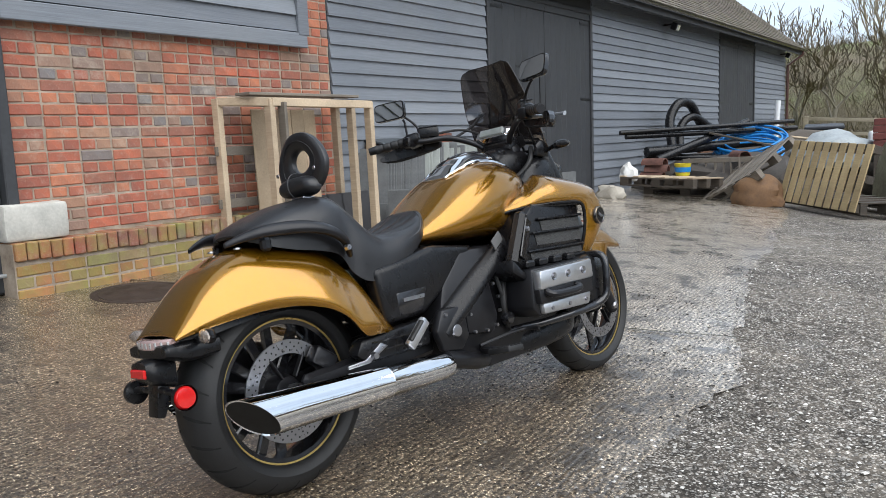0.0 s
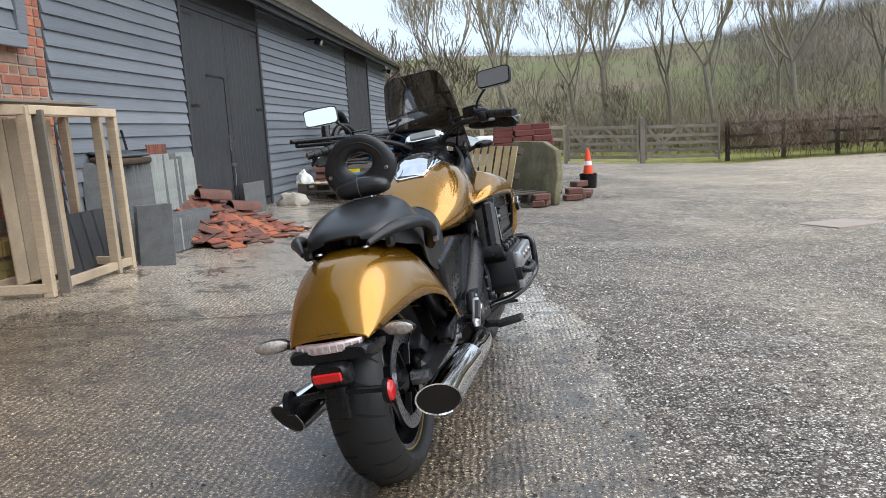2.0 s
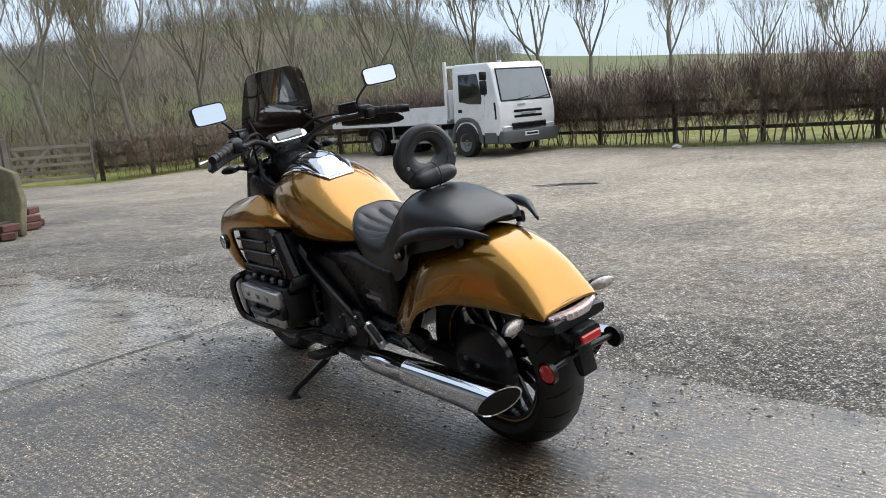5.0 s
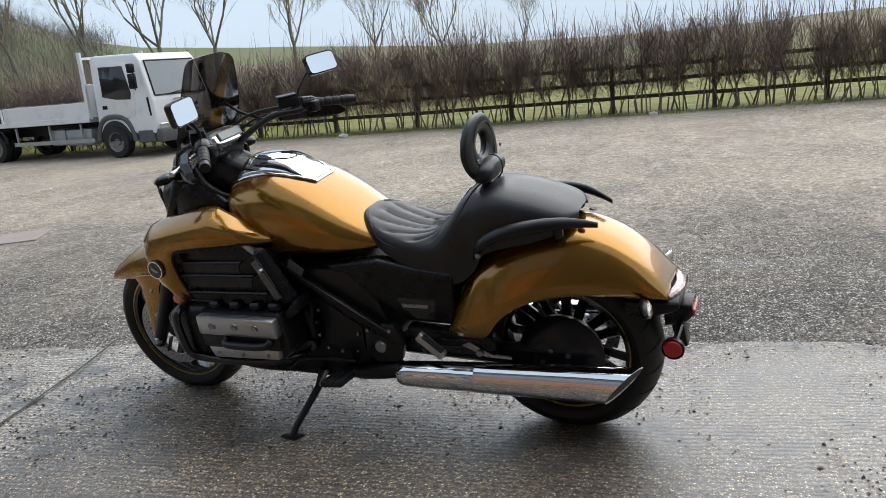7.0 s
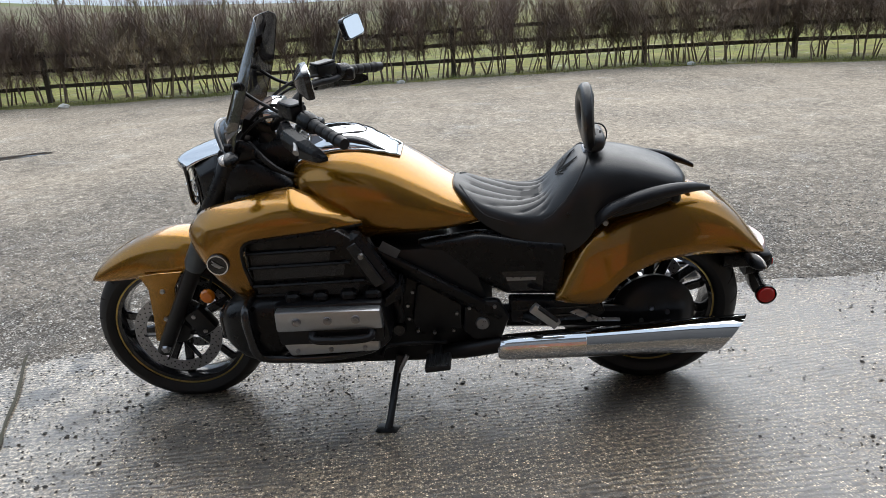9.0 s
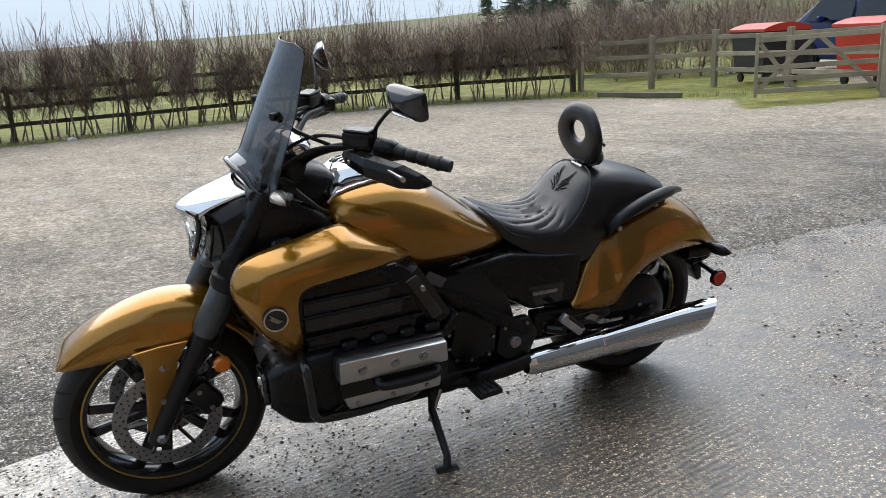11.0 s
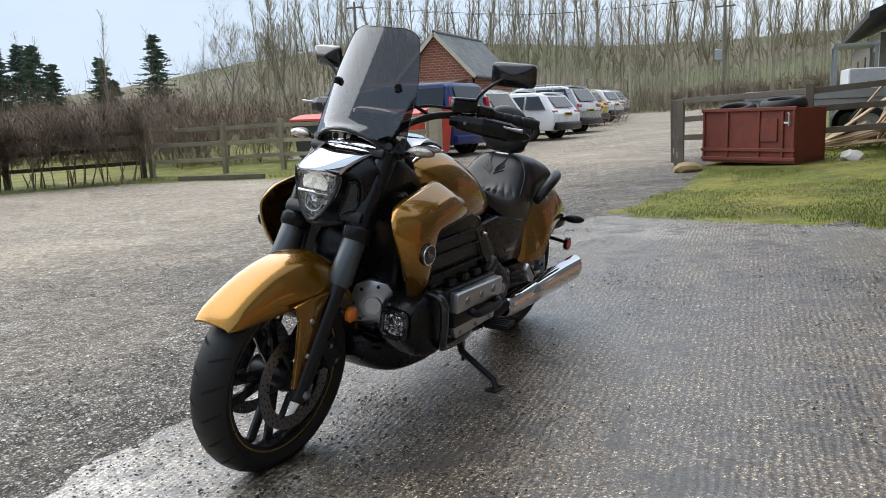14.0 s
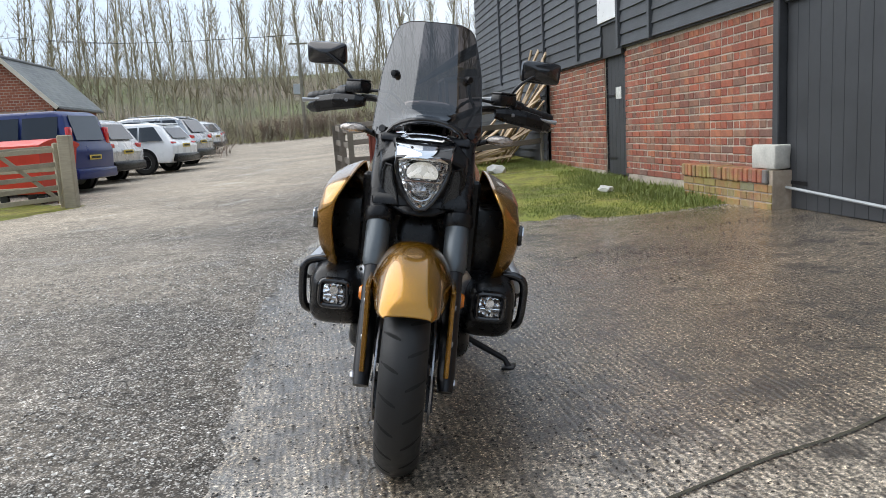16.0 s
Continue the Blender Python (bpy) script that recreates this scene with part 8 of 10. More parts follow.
def field_gate(a, b, label, mat):
    g = thing("field_gate", label, "gate", group="field gates")
    a, b = Vector((*a, gz(*a))), Vector((*b, gz(*b)))
    d = b - a
    at = lambda t, z: a + d * t + Vector((0, 0, z))
    for z in (0.18, 0.38, 0.58, 0.80, 1.06):
        part("bar", beam(B(), at(0.02, z), at(0.98, z), 0.03, 0.085, 0.004), mat, g, smooth=False)
    for t in (0.02, 0.98):
        part("stile", beam(B(), at(t, 0.08), at(t, 1.18), 0.06, 0.085, 0.005, up=(d.y, -d.x, 0)), mat, g, smooth=False)
    for p, q in (((0.04, 0.18), (0.48, 1.05)), ((0.96, 0.18), (0.52, 1.05)), ((0.05, 1.0), (0.35, 0.2))):
        part("brace", beam(B(), at(*p) + Vector((0.02, 0, 0)), at(*q) + Vector((0.02, 0, 0)), 0.025, 0.075, 0.004), mat, g, smooth=False)
    return g


field_gate((5.26, -8.28), (3.70, -9.55), "weathered five-bar field gate standing open", FENCEWOOD)
field_gate((0.25, 23.2), (2.35, 22.9), "dark five-bar field gate in the north fence", GREYWOOD)
field_gate((2.50, 22.9), (4.65, 22.7), "dark five-bar field gate beside the hedge", GREYWOOD)
gp = thing("gate_post", "thick weathered wooden gate post", "gate post")
part("timber", span(B(), (3.42, -9.62, -0.2), (3.64, -9.40, 1.32), 0.02), FENCEWOOD, gp, smooth=False)
gp2 = thing("gate_post", "dark wooden gate post between two gates", "gate post")
part("timber", span(B(), (2.36, 22.8, -0.3), (2.50, 22.95, 1.15), 0.015), GREYWOOD, gp2, smooth=False)


def grow(rnd, p, d, L, r, depth, trunk, crown, up=0.25, fan=0.55, most=6):
    n = 3 if depth < 2 else 2
    for k in range(n):
        q = p + d * (L / n)
        r1 = r * 0.88
        (trunk if depth < 2 else crown).append((p, q, r, r1))
        p, r = q, r1
        d = (d + Vector((rnd.gauss(0, 0.12), rnd.gauss(0, 0.12), up * 0.25))).normalized()
        if depth < most and (k > 0 or depth > 0) and rnd.random() < 0.85:
            s = (d + Vector((rnd.gauss(0, fan), rnd.gauss(0, fan), rnd.gauss(0.1, 0.2)))).normalized()
            grow(rnd, p, s, L * rnd.uniform(0.55, 0.78), r * 0.55, depth + 1, trunk, crown, up, fan, most)
    if depth < most:
        for _ in range(2):
            s = (d + Vector((rnd.gauss(0, fan * 0.8), rnd.gauss(0, fan * 0.8), up))).normalized()
            grow(rnd, p, s, L * rnd.uniform(0.6, 0.82), r * 0.62, depth + 1, trunk, crown, up, fan, most)


def tree_kind(seed, L, r, up, fan, most, label, low=0.0055):
    rnd = random.Random(seed)
    trunk, crown = [], []
    grow(rnd, Vector((0, 0, -0.3)), Vector((rnd.gauss(0, 0.04), rnd.gauss(0, 0.04), 1)).normalized(), L, r, 0, trunk, crown, up, fan, most)
    t = thing("tree", label, "tree", Matrix.Translation((0, 0, -200)))
    tr = new("trunk", sticks_mesh("trunk", trunk, PALEBARK if "poplar" in label else BARK, 6))
    tr.parent = t
    crown = [(p, q, max(a, low), max(b, low * 0.7)) for p, q, a, b in crown]
    cr = new("crown", sticks_mesh("crown", crown, TWIGO if "thorn" in label else TWIGC, 2))
    cr.parent = t
    return t


ash = [tree_kind(s, 3.9, 0.17, 0.42, 0.46, 6, "tall bare winter tree with forked grey limbs", 0.007) for s in (3, 8, 14)]
bush = [tree_kind(s, 1.5, 0.09, 0.10, 0.75, 5, "dense bare thorn tree with tangled branches", 0.010) for s in (21, 25)]


def poplar_kind(seed):
    """A straight slim trunk set with short upright branches and fine twigs."""
    rnd = random.Random(seed)
    trunk, crown = [], []
    h, n, r = rnd.uniform(11.8, 15.0), 9, rnd.uniform(0.10, 0.135)
    p, d, spine = Vector((0, 0, -0.3)), Vector((rnd.gauss(0, 0.025), rnd.gauss(0, 0.025), 1)).normalized(), []
    for k in range(n):
        q = p + d * h / n
        r1 = r * (0.86 if k < n - 2 else 0.6)
        trunk.append((p, q, r, r1))
        spine.append((p, q, r))
        p, r = q, r1
        d = (d + Vector((rnd.gauss(0, 0.035), rnd.gauss(0, 0.035), 0.05))).normalized()
    for _ in range(66):
        t = rnd.uniform(0.16, 1.0) ** 0.85 * (n - 0.01)
        a, b, rr = spine[int(t)]
        q, az = a.lerp(b, t - int(t)), rnd.uniform(0, 6.283)
        way = Vector((math.cos(az), math.sin(az), rnd.uniform(0.7, 1.9))).normalized()
        L, r = (0.75 - 0.40 * t / n) * rnd.uniform(0.5, 1.2), min(0.025, rr * 0.45)
        for k in range(3):
            e = q + way * L
            crown.append((q, e, r, r * 0.65))
            for _ in range(5):
                w = (way + Vector((rnd.gauss(0, 0.6), rnd.gauss(0, 0.6), rnd.gauss(0.2, 0.3)))).normalized()
                c = q.lerp(e, rnd.random())
                crown.append((c, c + w * L * rnd.uniform(0.4, 1.0), max(0.0062, r * 0.35), 0.0042))
            q, r = e, r * 0.65
            way = (way + Vector((rnd.gauss(0, 0.14), rnd.gauss(0, 0.14), 0.18))).normalized()
    t = thing("tree", "slender bare poplar with upright twigs", "tree", Matrix.Translation((0, 0, -200)))
    for nm, segs, mt, sd in (("trunk", trunk, PALEBARK, 6), ("crown", crown, TWIGC, 2)):
        ob = new(nm, sticks_mesh(nm, segs, mt, sd))
        ob.parent = t
    return t


poplar = [poplar_kind(s) for s in (33, 37, 41, 44)]


def put(kinds, az, dist, scale, rnd, group):
    x, y = -3 + dist * math.sin(radians(az)), 2 + dist * math.cos(radians(az))
    t = copy_thing(rnd.choice(kinds), pose(x, y, land(x, y), 0, 0, rnd.uniform(0, 360)))
    t.scale = (scale, scale, scale)
    tagged(t, group=group)


rt = random.Random(77)
for az, dist, s in ((3, 34, 1.0), (7, 46, 1.0), (10, 36, 1.05), (14.3, 38, 0.95), (17.8, 35, 1.0), (23, 37, 1.0), (28, 39, 0.95), (32, 44, 1.0), (36, 40, 1.05), (40.5, 42, 1.0), (45, 40, 1.0), (49.4, 41, 1.0), (53.6, 41, 1.0), (57, 43, 0.95), (62.6, 46, 0.9), (68.6, 52, 0.85), (73.4, 56, 0.8), (1, 50, 1.1), (20.5, 54, 1.1), (-2.5, 44, 1.1), (79, 66, 0.8), (140, 75, 0.9), (144, 66, 0.8)):
    put(ash, az, dist, s, rt, "bare trees")
for az, dist, s in ((-9.5, 27, 1.15), (-7, 29, 1.25), (-4.5, 28, 1.2), (-1.5, 30, 1.1), (6, 31, 0.8), (12, 32, 0.8), (-11.5, 31, 1.3), (20, 33, 0.7), (26, 34, 0.7), (-14, 34, 1.3)):
    put(bush, az, dist, s, rt, "thorn trees")
for i in range(130):
    az = 142 + 50 * (i + rt.uniform(-0.4, 0.4)) / 130
    put(poplar, az, rt.uniform(58, 86), rt.uniform(0.85, 1.2), rt, "poplars")
for i in range(14):
    put(poplar, 100 + 46 * i / 14 + rt.uniform(-1, 1), rt.uniform(85, 120), rt.uniform(0.7, 0.95), rt, "poplars")
for kind in ash + bush + poplar:
    for o in list(kind.children_recursive) + [kind]:
        bpy.data.objects.remove(o)


def make_scrub(name, az0, az1, r0, r1, n, h, mat, label, seed, stems_n=7):
    rnd = random.Random(seed)
    segs = []
    for _ in range(n):
        az, r = radians(rnd.uniform(az0, az1)), rnd.uniform(r0 ** 0.5, r1 ** 0.5) ** 2
        x, y = -3 + r * math.sin(az), 2 + r * math.cos(az)
        k = 1 + r / 60
        segs += stems(rnd, x, y, land(x, y) - 0.1, h * rnd.uniform(0.6, 1.3), stems_n, 0.8 * k, 0.0075 * k, 4, 6, 0.75, 0.6)
    tagged(new(name, sticks_mesh(name, segs, mat, 2)), label, "scrub", kind="stuff")


make_scrub("scrub_north", -14, 50, 27, 75, 1200, 3.9, TWIGO, "brown winter scrub behind the fence", 51)
make_scrub("scrub_north_pale", -10, 60, 28, 75, 160, 3.4, TWIGY, "straw-coloured dead stems among the scrub", 52)
make_scrub("scrub_east", 44, 76, 24, 60, 420, 1.8, TWIG, "bare brown brushwood beyond the hedge", 53)
make_scrub("scrub_south", 112, 168, 28, 84, 1000, 2.7, TWIG, "reddish brown bramble scrub on the slope", 54)
make_scrub("scrub_south_pale", 118, 166, 30, 95, 260, 2.3, TWIGY, "pale dead stems on the slope", 55)
make_scrub("scrub_drive", 164, 192, 52, 90, 420, 3.0, TWIGO, "tangled bare undergrowth below the poplars", 59)
make_scrub("far_wood", 16, 50, 100, 312, 1900, 8, TWIGF, "dark bare woodland on the far hill", 56, 5)
make_scrub("far_copse", -15, 24, 72, 300, 1700, 5.0, TWIGO, "bare copse on the green slope", 57, 5)
make_scrub("far_wood_south", 138, 192, 95, 300, 1100, 8, TWIGF, "dark bare woodland on the southern slope", 58, 5)


def conifer(az, dist, h, seed):
    rnd = random.Random(seed)
    x, y = -3 + dist * math.sin(radians(az)), 2 + dist * math.cos(radians(az))
    t = thing("conifer", "dark green pine on the skyline", "tree", pose(x, y, land(x, y)), "pines")
    part("trunk", tube(B(), [(0, 0, -0.3), (0, 0, h * 0.9)], [0.24, 0.04], 8), BARK, t)
    vs, fs = [], []
    for i in range(int(h * 26)):
        u = rnd.random() ** 0.85
        for _ in range(1):
            a = rnd.uniform(0, 6.283)
            reach = (h * 0.36 * (1 - u) ** 0.7 + 0.14) * rnd.uniform(0.45, 1.15) * (1 + 0.35 * noise.noise(Vector((math.cos(a) * 1.5, math.sin(a) * 1.5, u * 5 + seed))))
            z0 = h * (0.10 + 0.90 * u)
            for k in range(9):
                f = (k + rnd.random()) / 9
                c = Vector((reach * f * math.cos(a), reach * f * math.sin(a), z0 - reach * 0.28 * f + reach * 0.16 * f * f))
                o = Vector((math.cos(a + rnd.gauss(0, 0.7)), math.sin(a + rnd.gauss(0, 0.7)), rnd.uniform(-0.45, 0.35))).normalized()
                s = o.cross(Vector((0, 0, 1))).normalized()
                k2 = len(vs)
                w = rnd.uniform(0.08, 0.19) * (1.2 - 0.6 * f)
                vs += [c - s * w, c + s * w, c + o * w * 3.4, c - Vector((0, 0, w * 1.3))]
                fs += [(k2, k2 + 1, k2 + 2), (k2, k2 + 2, k2 + 3), (k2 + 1, k2 + 3, k2 + 2)]
    me = bpy.data.meshes.new("crown")
    me.from_pydata([tuple(v) for v in vs], [], fs)
    me.materials.append(CONIFER)
    cr = new("crown", me)
    cr.parent = t


for i, (az, dist, h) in enumerate(((125.6, 88, 8.0), (126.9, 90, 8.6), (127.6, 86, 8.2), (128.7, 89, 6.6), (131.7, 92, 7.2), (132.4, 90, 4.8), (135.3, 90, 9.4), (123.6, 95, 4.2))):
    conifer(az, dist, h, 60 + i)


def telegraph_pole(az, dist, h, label, box_on=False):
    x, y = -3 + dist * math.sin(radians(az)), 2 + dist * math.cos(radians(az))
    z = land(x, y)
    t = thing("telegraph_pole", label, "pole", pose(x, y, z), "telegraph poles")
    part("mast", tube(B(), [(0, 0, -0.3), (0, 0, h)], [0.15, 0.10], 10), BARK, t)
    part("crossarm", span(B(), (-0.7, -0.05, h - 0.5), (0.7, 0.05, h - 0.38)), BARK, t, smooth=False)
    if box_on:
        part("transformer", box(B(), (0.7, 0.5, 0.8), pose(0.3, -0.3, h * 0.5), 0.04), GALV, t)
    return Vector((x, y, z + h - 0.4))


pa = telegraph_pole(149, 62, 9.5, "wooden telegraph pole on the slope")
pb = telegraph_pole(175.8, 58, 7.6, "wooden pole carrying a grey transformer", True)
wire = thing("overhead_wires", "thin overhead wires between the poles", "wires")
for o in (-0.4, 0.4):
    part("wire", tube(B(), [pa + Vector((o, 0, 0)), (pa + pb) / 2 + Vector((o, 0, -0.6)), pb + Vector((o, 0, 0.6))], 0.012, 5, 16), BLACKM, wire)

# ---- vehicles, bins, hut ----
def road_wheel(parent, x, y, r, w, rim_mat, s):
    wh = part("wheel", lathe(B(), [(r * 0.62, -w / 2), (r * 0.95, -w / 2), (r, -w * 0.35), (r, w * 0.35), (r * 0.95, w / 2), (r * 0.62, w / 2)], pose(x, y, r), 32, True), RUBBER, parent)
    o = s * w / 2
    part("rim", lathe(B(), [(0, o * 0.6), (r * 0.18, o * 0.65), (r * 0.25, o * 0.35), (r * 0.5, o * 0.45), (r * 0.60, o * 0.95), (r * 0.63, o * 0.95), (r * 0.63, o * 0.2), (0, o * 0.2)], pose(x, y, r), 28), rim_mat, wh)
    return wh


RIMGREY = simple("dirty_rim", (0.20, 0.195, 0.185), 0.5, 0.4, 0.35, 12, 0.1)


def flatbed_truck():
    m = pose(12.78, 14.66, gz(12.4, 15), 0, 0, -94.7)
    t = thing("truck", "white flatbed truck with drop sides parked by the hedge", "truck", m)
    G = simple("truck_grey", (0.085, 0.09, 0.095), 0.5, 0, 0.15, 5, 0.05)
    W = 1.06
    # cab: side outline lofted across
    out = [(1.30, 0.55), (1.34, 0.95), (1.32, 1.35), (1.05, 2.30), (0.92, 2.46), (-0.42, 2.50), (-0.52, 2.40), (-0.52, 0.62), (-0.50, 0.62), (0.52, 0.60), (0.80, 0.55)]
    bm = prism(B(), out, -W, W, 0.05, 3)
    for v in bm.verts:
        v.co.y *= 1 - 0.05 * max(0, v.co.z - 1.3)
    cab = part("cab", bm, WHITEP, t, "white cab with slightly rounded corners")
    wsn = B()
    f = [wsn.verts.new(p) for p in ((1.295, -0.92, 1.46), (1.295, 0.92, 1.46), (1.07, 0.86, 2.27), (1.07, -0.86, 2.27))]
    k = [wsn.verts.new((v.co.x + 0.012, v.co.y, v.co.z + 0.004)) for v in f]
    wsn.faces.new(k)
    for i in range(4):
        wsn.faces.new((f[i], f[(i + 1) % 4], k[(i + 1) % 4], k[i]))
    bmesh.ops.recalc_face_normals(wsn, faces=wsn.faces[:])
    part("windscreen", wsn, WINDOW_L, cab, "pale reflecting windscreen", smooth=False)
    part("windscreen_seal", tube(B(), [(1.305, -0.93, 1.45), (1.305, 0.93, 1.45), (1.08, 0.87, 2.28), (1.08, -0.87, 2.28), (1.305, -0.93, 1.45)], 0.022, 6), BLACK, cab)
    for q in (-0.5, 0.25):
        part("wiper", beam(B(), (1.34, q, 1.45), (1.325, q + 0.62, 1.53), 0.02, 0.02), BLACK, cab, smooth=False)
    for s in (-1, 1):
        y = s * (W + 0.004)
        door = part("cab_door", prism(B(), [(0.72, 1.02), (0.80, 1.45), (0.62, 2.28), (-0.30, 2.30), (-0.34, 0.98), (0.42, 0.95)], s * (W - 0.045), s * (W + 0.004), 0.012), WHITEP, cab)
        part("side_window", prism(B(), [(0.66, 1.40), (0.70, 1.55), (0.56, 2.20), (-0.20, 2.22), (-0.22, 1.50), (0.20, 1.42)], s * (W - 0.035), s * (W + 0.010), 0.006), WINDOW, door, "dark side window")
        part("door_handle", box(B(), (0.16, 0.02, 0.09), pose(-0.20, y, 1.25), 0.008), BLACK, door)
        part("mirror_arm", tube(B(), [(0.85, s * 1.0, 2.18), (1.02, s * 1.22, 2.2), (1.02, s * 1.24, 1.6)], 0.018, 6), BLACK, cab)
        part("door_mirror", box(B(), (0.10, 0.20, 0.36), pose(0.98, s * 1.24, 1.82), 0.03, 2), BLACK, cab)
        part("door_mirror", box(B(), (0.10, 0.20, 0.22), pose(0.98, s * 1.24, 2.12), 0.03, 2), BLACK, cab)
        part("head_lamp", box(B(), (0.10, 0.34, 0.17), pose(1.33, s * 0.80, 0.70), 0.02), CLEARL, cab, "clear head lamp")
        part("corner_vent", box(B(), (0.06, 0.03, 0.45), pose(1.18, s * 1.05, 1.20, 0, -5, 0), 0.01), BLACK, cab)
        part("front_arch", tube(B(), [(0.60, s * 1.04, 0.40), (0.52, s * 1.04, 0.75), (0.28, s * 1.04, 0.98), (-0.20, s * 1.04, 1.0), (-0.46, s * 1.04, 0.80), (-0.55, s * 1.04, 0.45)], 0.07, 8, 24), G, cab)
        part("wheel_well", prism(B(), [(0.50 * math.cos(a), 0.42 + 0.50 * math.sin(a)) for a in [math.pi * i / 14 for i in range(15)]], s * (W - 0.02), s * (W + 0.006), 0.004), RUBBER, cab, "black wheel well")
        part("cab_step", box(B(), (0.50, 0.20, 0.32), pose(0.95, s * 0.97, 0.50), 0.03), G, cab)
    part("front_bumper", box(B(), (0.22, 2.1, 0.34), pose(1.33, 0, 0.50), 0.05, 2), G, t, "grey plastic front bumper")
    part("lower_grille", box(B(), (0.05, 1.3, 0.16), pose(1.36, 0, 0.78), 0.02), BLACK, t)
    for z in (1.02, 1.16):
        part("grille_slot", box(B(), (0.03, 1.05, 0.07), pose(1.345, 0, z), 0.015), BLACK, cab)
    part("maker_mark", box(B(), (0.012, 0.55, 0.05), pose(1.362, 0, 1.10), 0.004), GALV, cab)
    part("trim_mark", box(B(), (0.010, 0.28, 0.05), pose(1.352, -0.25, 1.32), 0.003), GALV, cab)
    pl = part("number_plate", box(B(), (0.012, 0.52, 0.11), pose(1.447, 0, 0.55), 0.003), WHITEP, t, smooth=False)
    part("plate_bar", box(B(), (0.006, 0.42, 0.05), pose(1.455, 0, 0.55)), BLACK, pl, smooth=False)
    for s in (-1, 1):
        part("chassis_rail", span(B(), (-6.2, s * 0.42 - 0.04, 0.62), (0.6, s * 0.42 + 0.04, 0.85)), BLACKM, t, smooth=False)
        road_wheel(t, 0, s * 0.99, 0.40, 0.24, RIMGREY, s)
        for o in (0.90, 0.66):
            road_wheel(t, -4.37, s * o, 0.40, 0.22, RIMGREY, s)
        part("side_guard", span(B(), (-3.6, s * 1.02 - 0.02, 0.42), (-0.75, s * 1.02 + 0.02, 0.52)), GALV, t, "grey side guard rail", smooth=False)
        for x in (-3.5, -2.3, -1.2):
            part("guard_stay", span(B(), (x, s * 1.0 - 0.02, 0.42), (x + 0.05, s * 1.0 + 0.02, 0.9)), GALV, t, smooth=False)
        part("rear_arch", tube(B(), [(-3.9, s * 1.0, 0.5), (-3.98, s * 1.0, 0.80), (-4.37, s * 1.0, 0.92), (-4.76, s * 1.0, 0.80), (-4.84, s * 1.0, 0.5)], 0.05, 8, 20), BLACK, t)
    part("fuel_tank", box(B(), (0.9, 0.4, 0.42), pose(-1.4, -0.72, 0.56), 0.06, 2), GALV, t, "grey metal tank")
    part("battery_box", box(B(), (0.5, 0.4, 0.4), pose(-2.1, -0.74, 0.58), 0.02), GALV, t)
    part("load_floor", span(B(), (-6.75, -1.12, 0.92), (-0.72, 1.12, 1.04), 0.01), GALV, t, smooth=False)
    part("floor_edge", span(B(), (-6.76, -1.135, 0.93), (-0.72, -1.12, 1.06), 0.004), WHITEP, t, smooth=False)
    for s in (-1, 1):
        part("drop_side", span(B(), (-3.70, s * 1.10 - 0.02, 1.05), (-0.78, s * 1.10 + 0.02, 1.42), 0.008), WHITEP, t, "white drop side", smooth=False)
        part("drop_side", span(B(), (-6.72, s * 1.10 - 0.02, 1.05), (-3.76, s * 1.10 + 0.02, 1.42), 0.008), WHITEP, t, "white drop side with bare timber panel", smooth=False)
        part("side_panel", span(B(), (-6.45, s * 1.122 - 0.006, 1.10), (-5.3, s * 1.122 + 0.006, 1.37)), RAWWOOD, t, smooth=False)
        part("side_panel", span(B(), (-5.15, s * 1.122 - 0.006, 1.10), (-3.95, s * 1.122 + 0.006, 1.37)), RAWWOOD, t, smooth=False)
        for x in (-5.25, -3.85, -6.5):
            part("latch", span(B(), (x, s * 1.13 - 0.012, 1.06), (x + 0.04, s * 1.13 + 0.012, 1.36)), BLACKM, t, smooth=False)
    part("tail_board", span(B(), (-6.77, -1.1, 1.05), (-6.73, 1.1, 1.42), 0.008), WHITEP, t, smooth=False)
    part("headboard", span(B(), (-0.78, -1.12, 1.05), (-0.70, 1.12, 1.85), 0.01), WHITEP, t, "white headboard", smooth=False)
    for y in (-1.08, 1.04):
        part("head_post", span(B(), (-0.80, y, 1.0), (-0.70, y + 0.06, 2.62)), WHITEP, t, smooth=False)
    part("head_rail", span(B(), (-0.79, -1.05, 2.44), (-0.72, 1.05, 2.50)), WHITEP, t, smooth=False)
    for y in (-0.3, 0.45):
        part("aerial", tube(B(), [(-0.2, y, 2.48), (-0.25, y, 3.0)], 0.012, 6), GALV, cab)


WINDOW_L = glass("truck_windscreen", (0.30, 0.33, 0.34))
flatbed_truck()


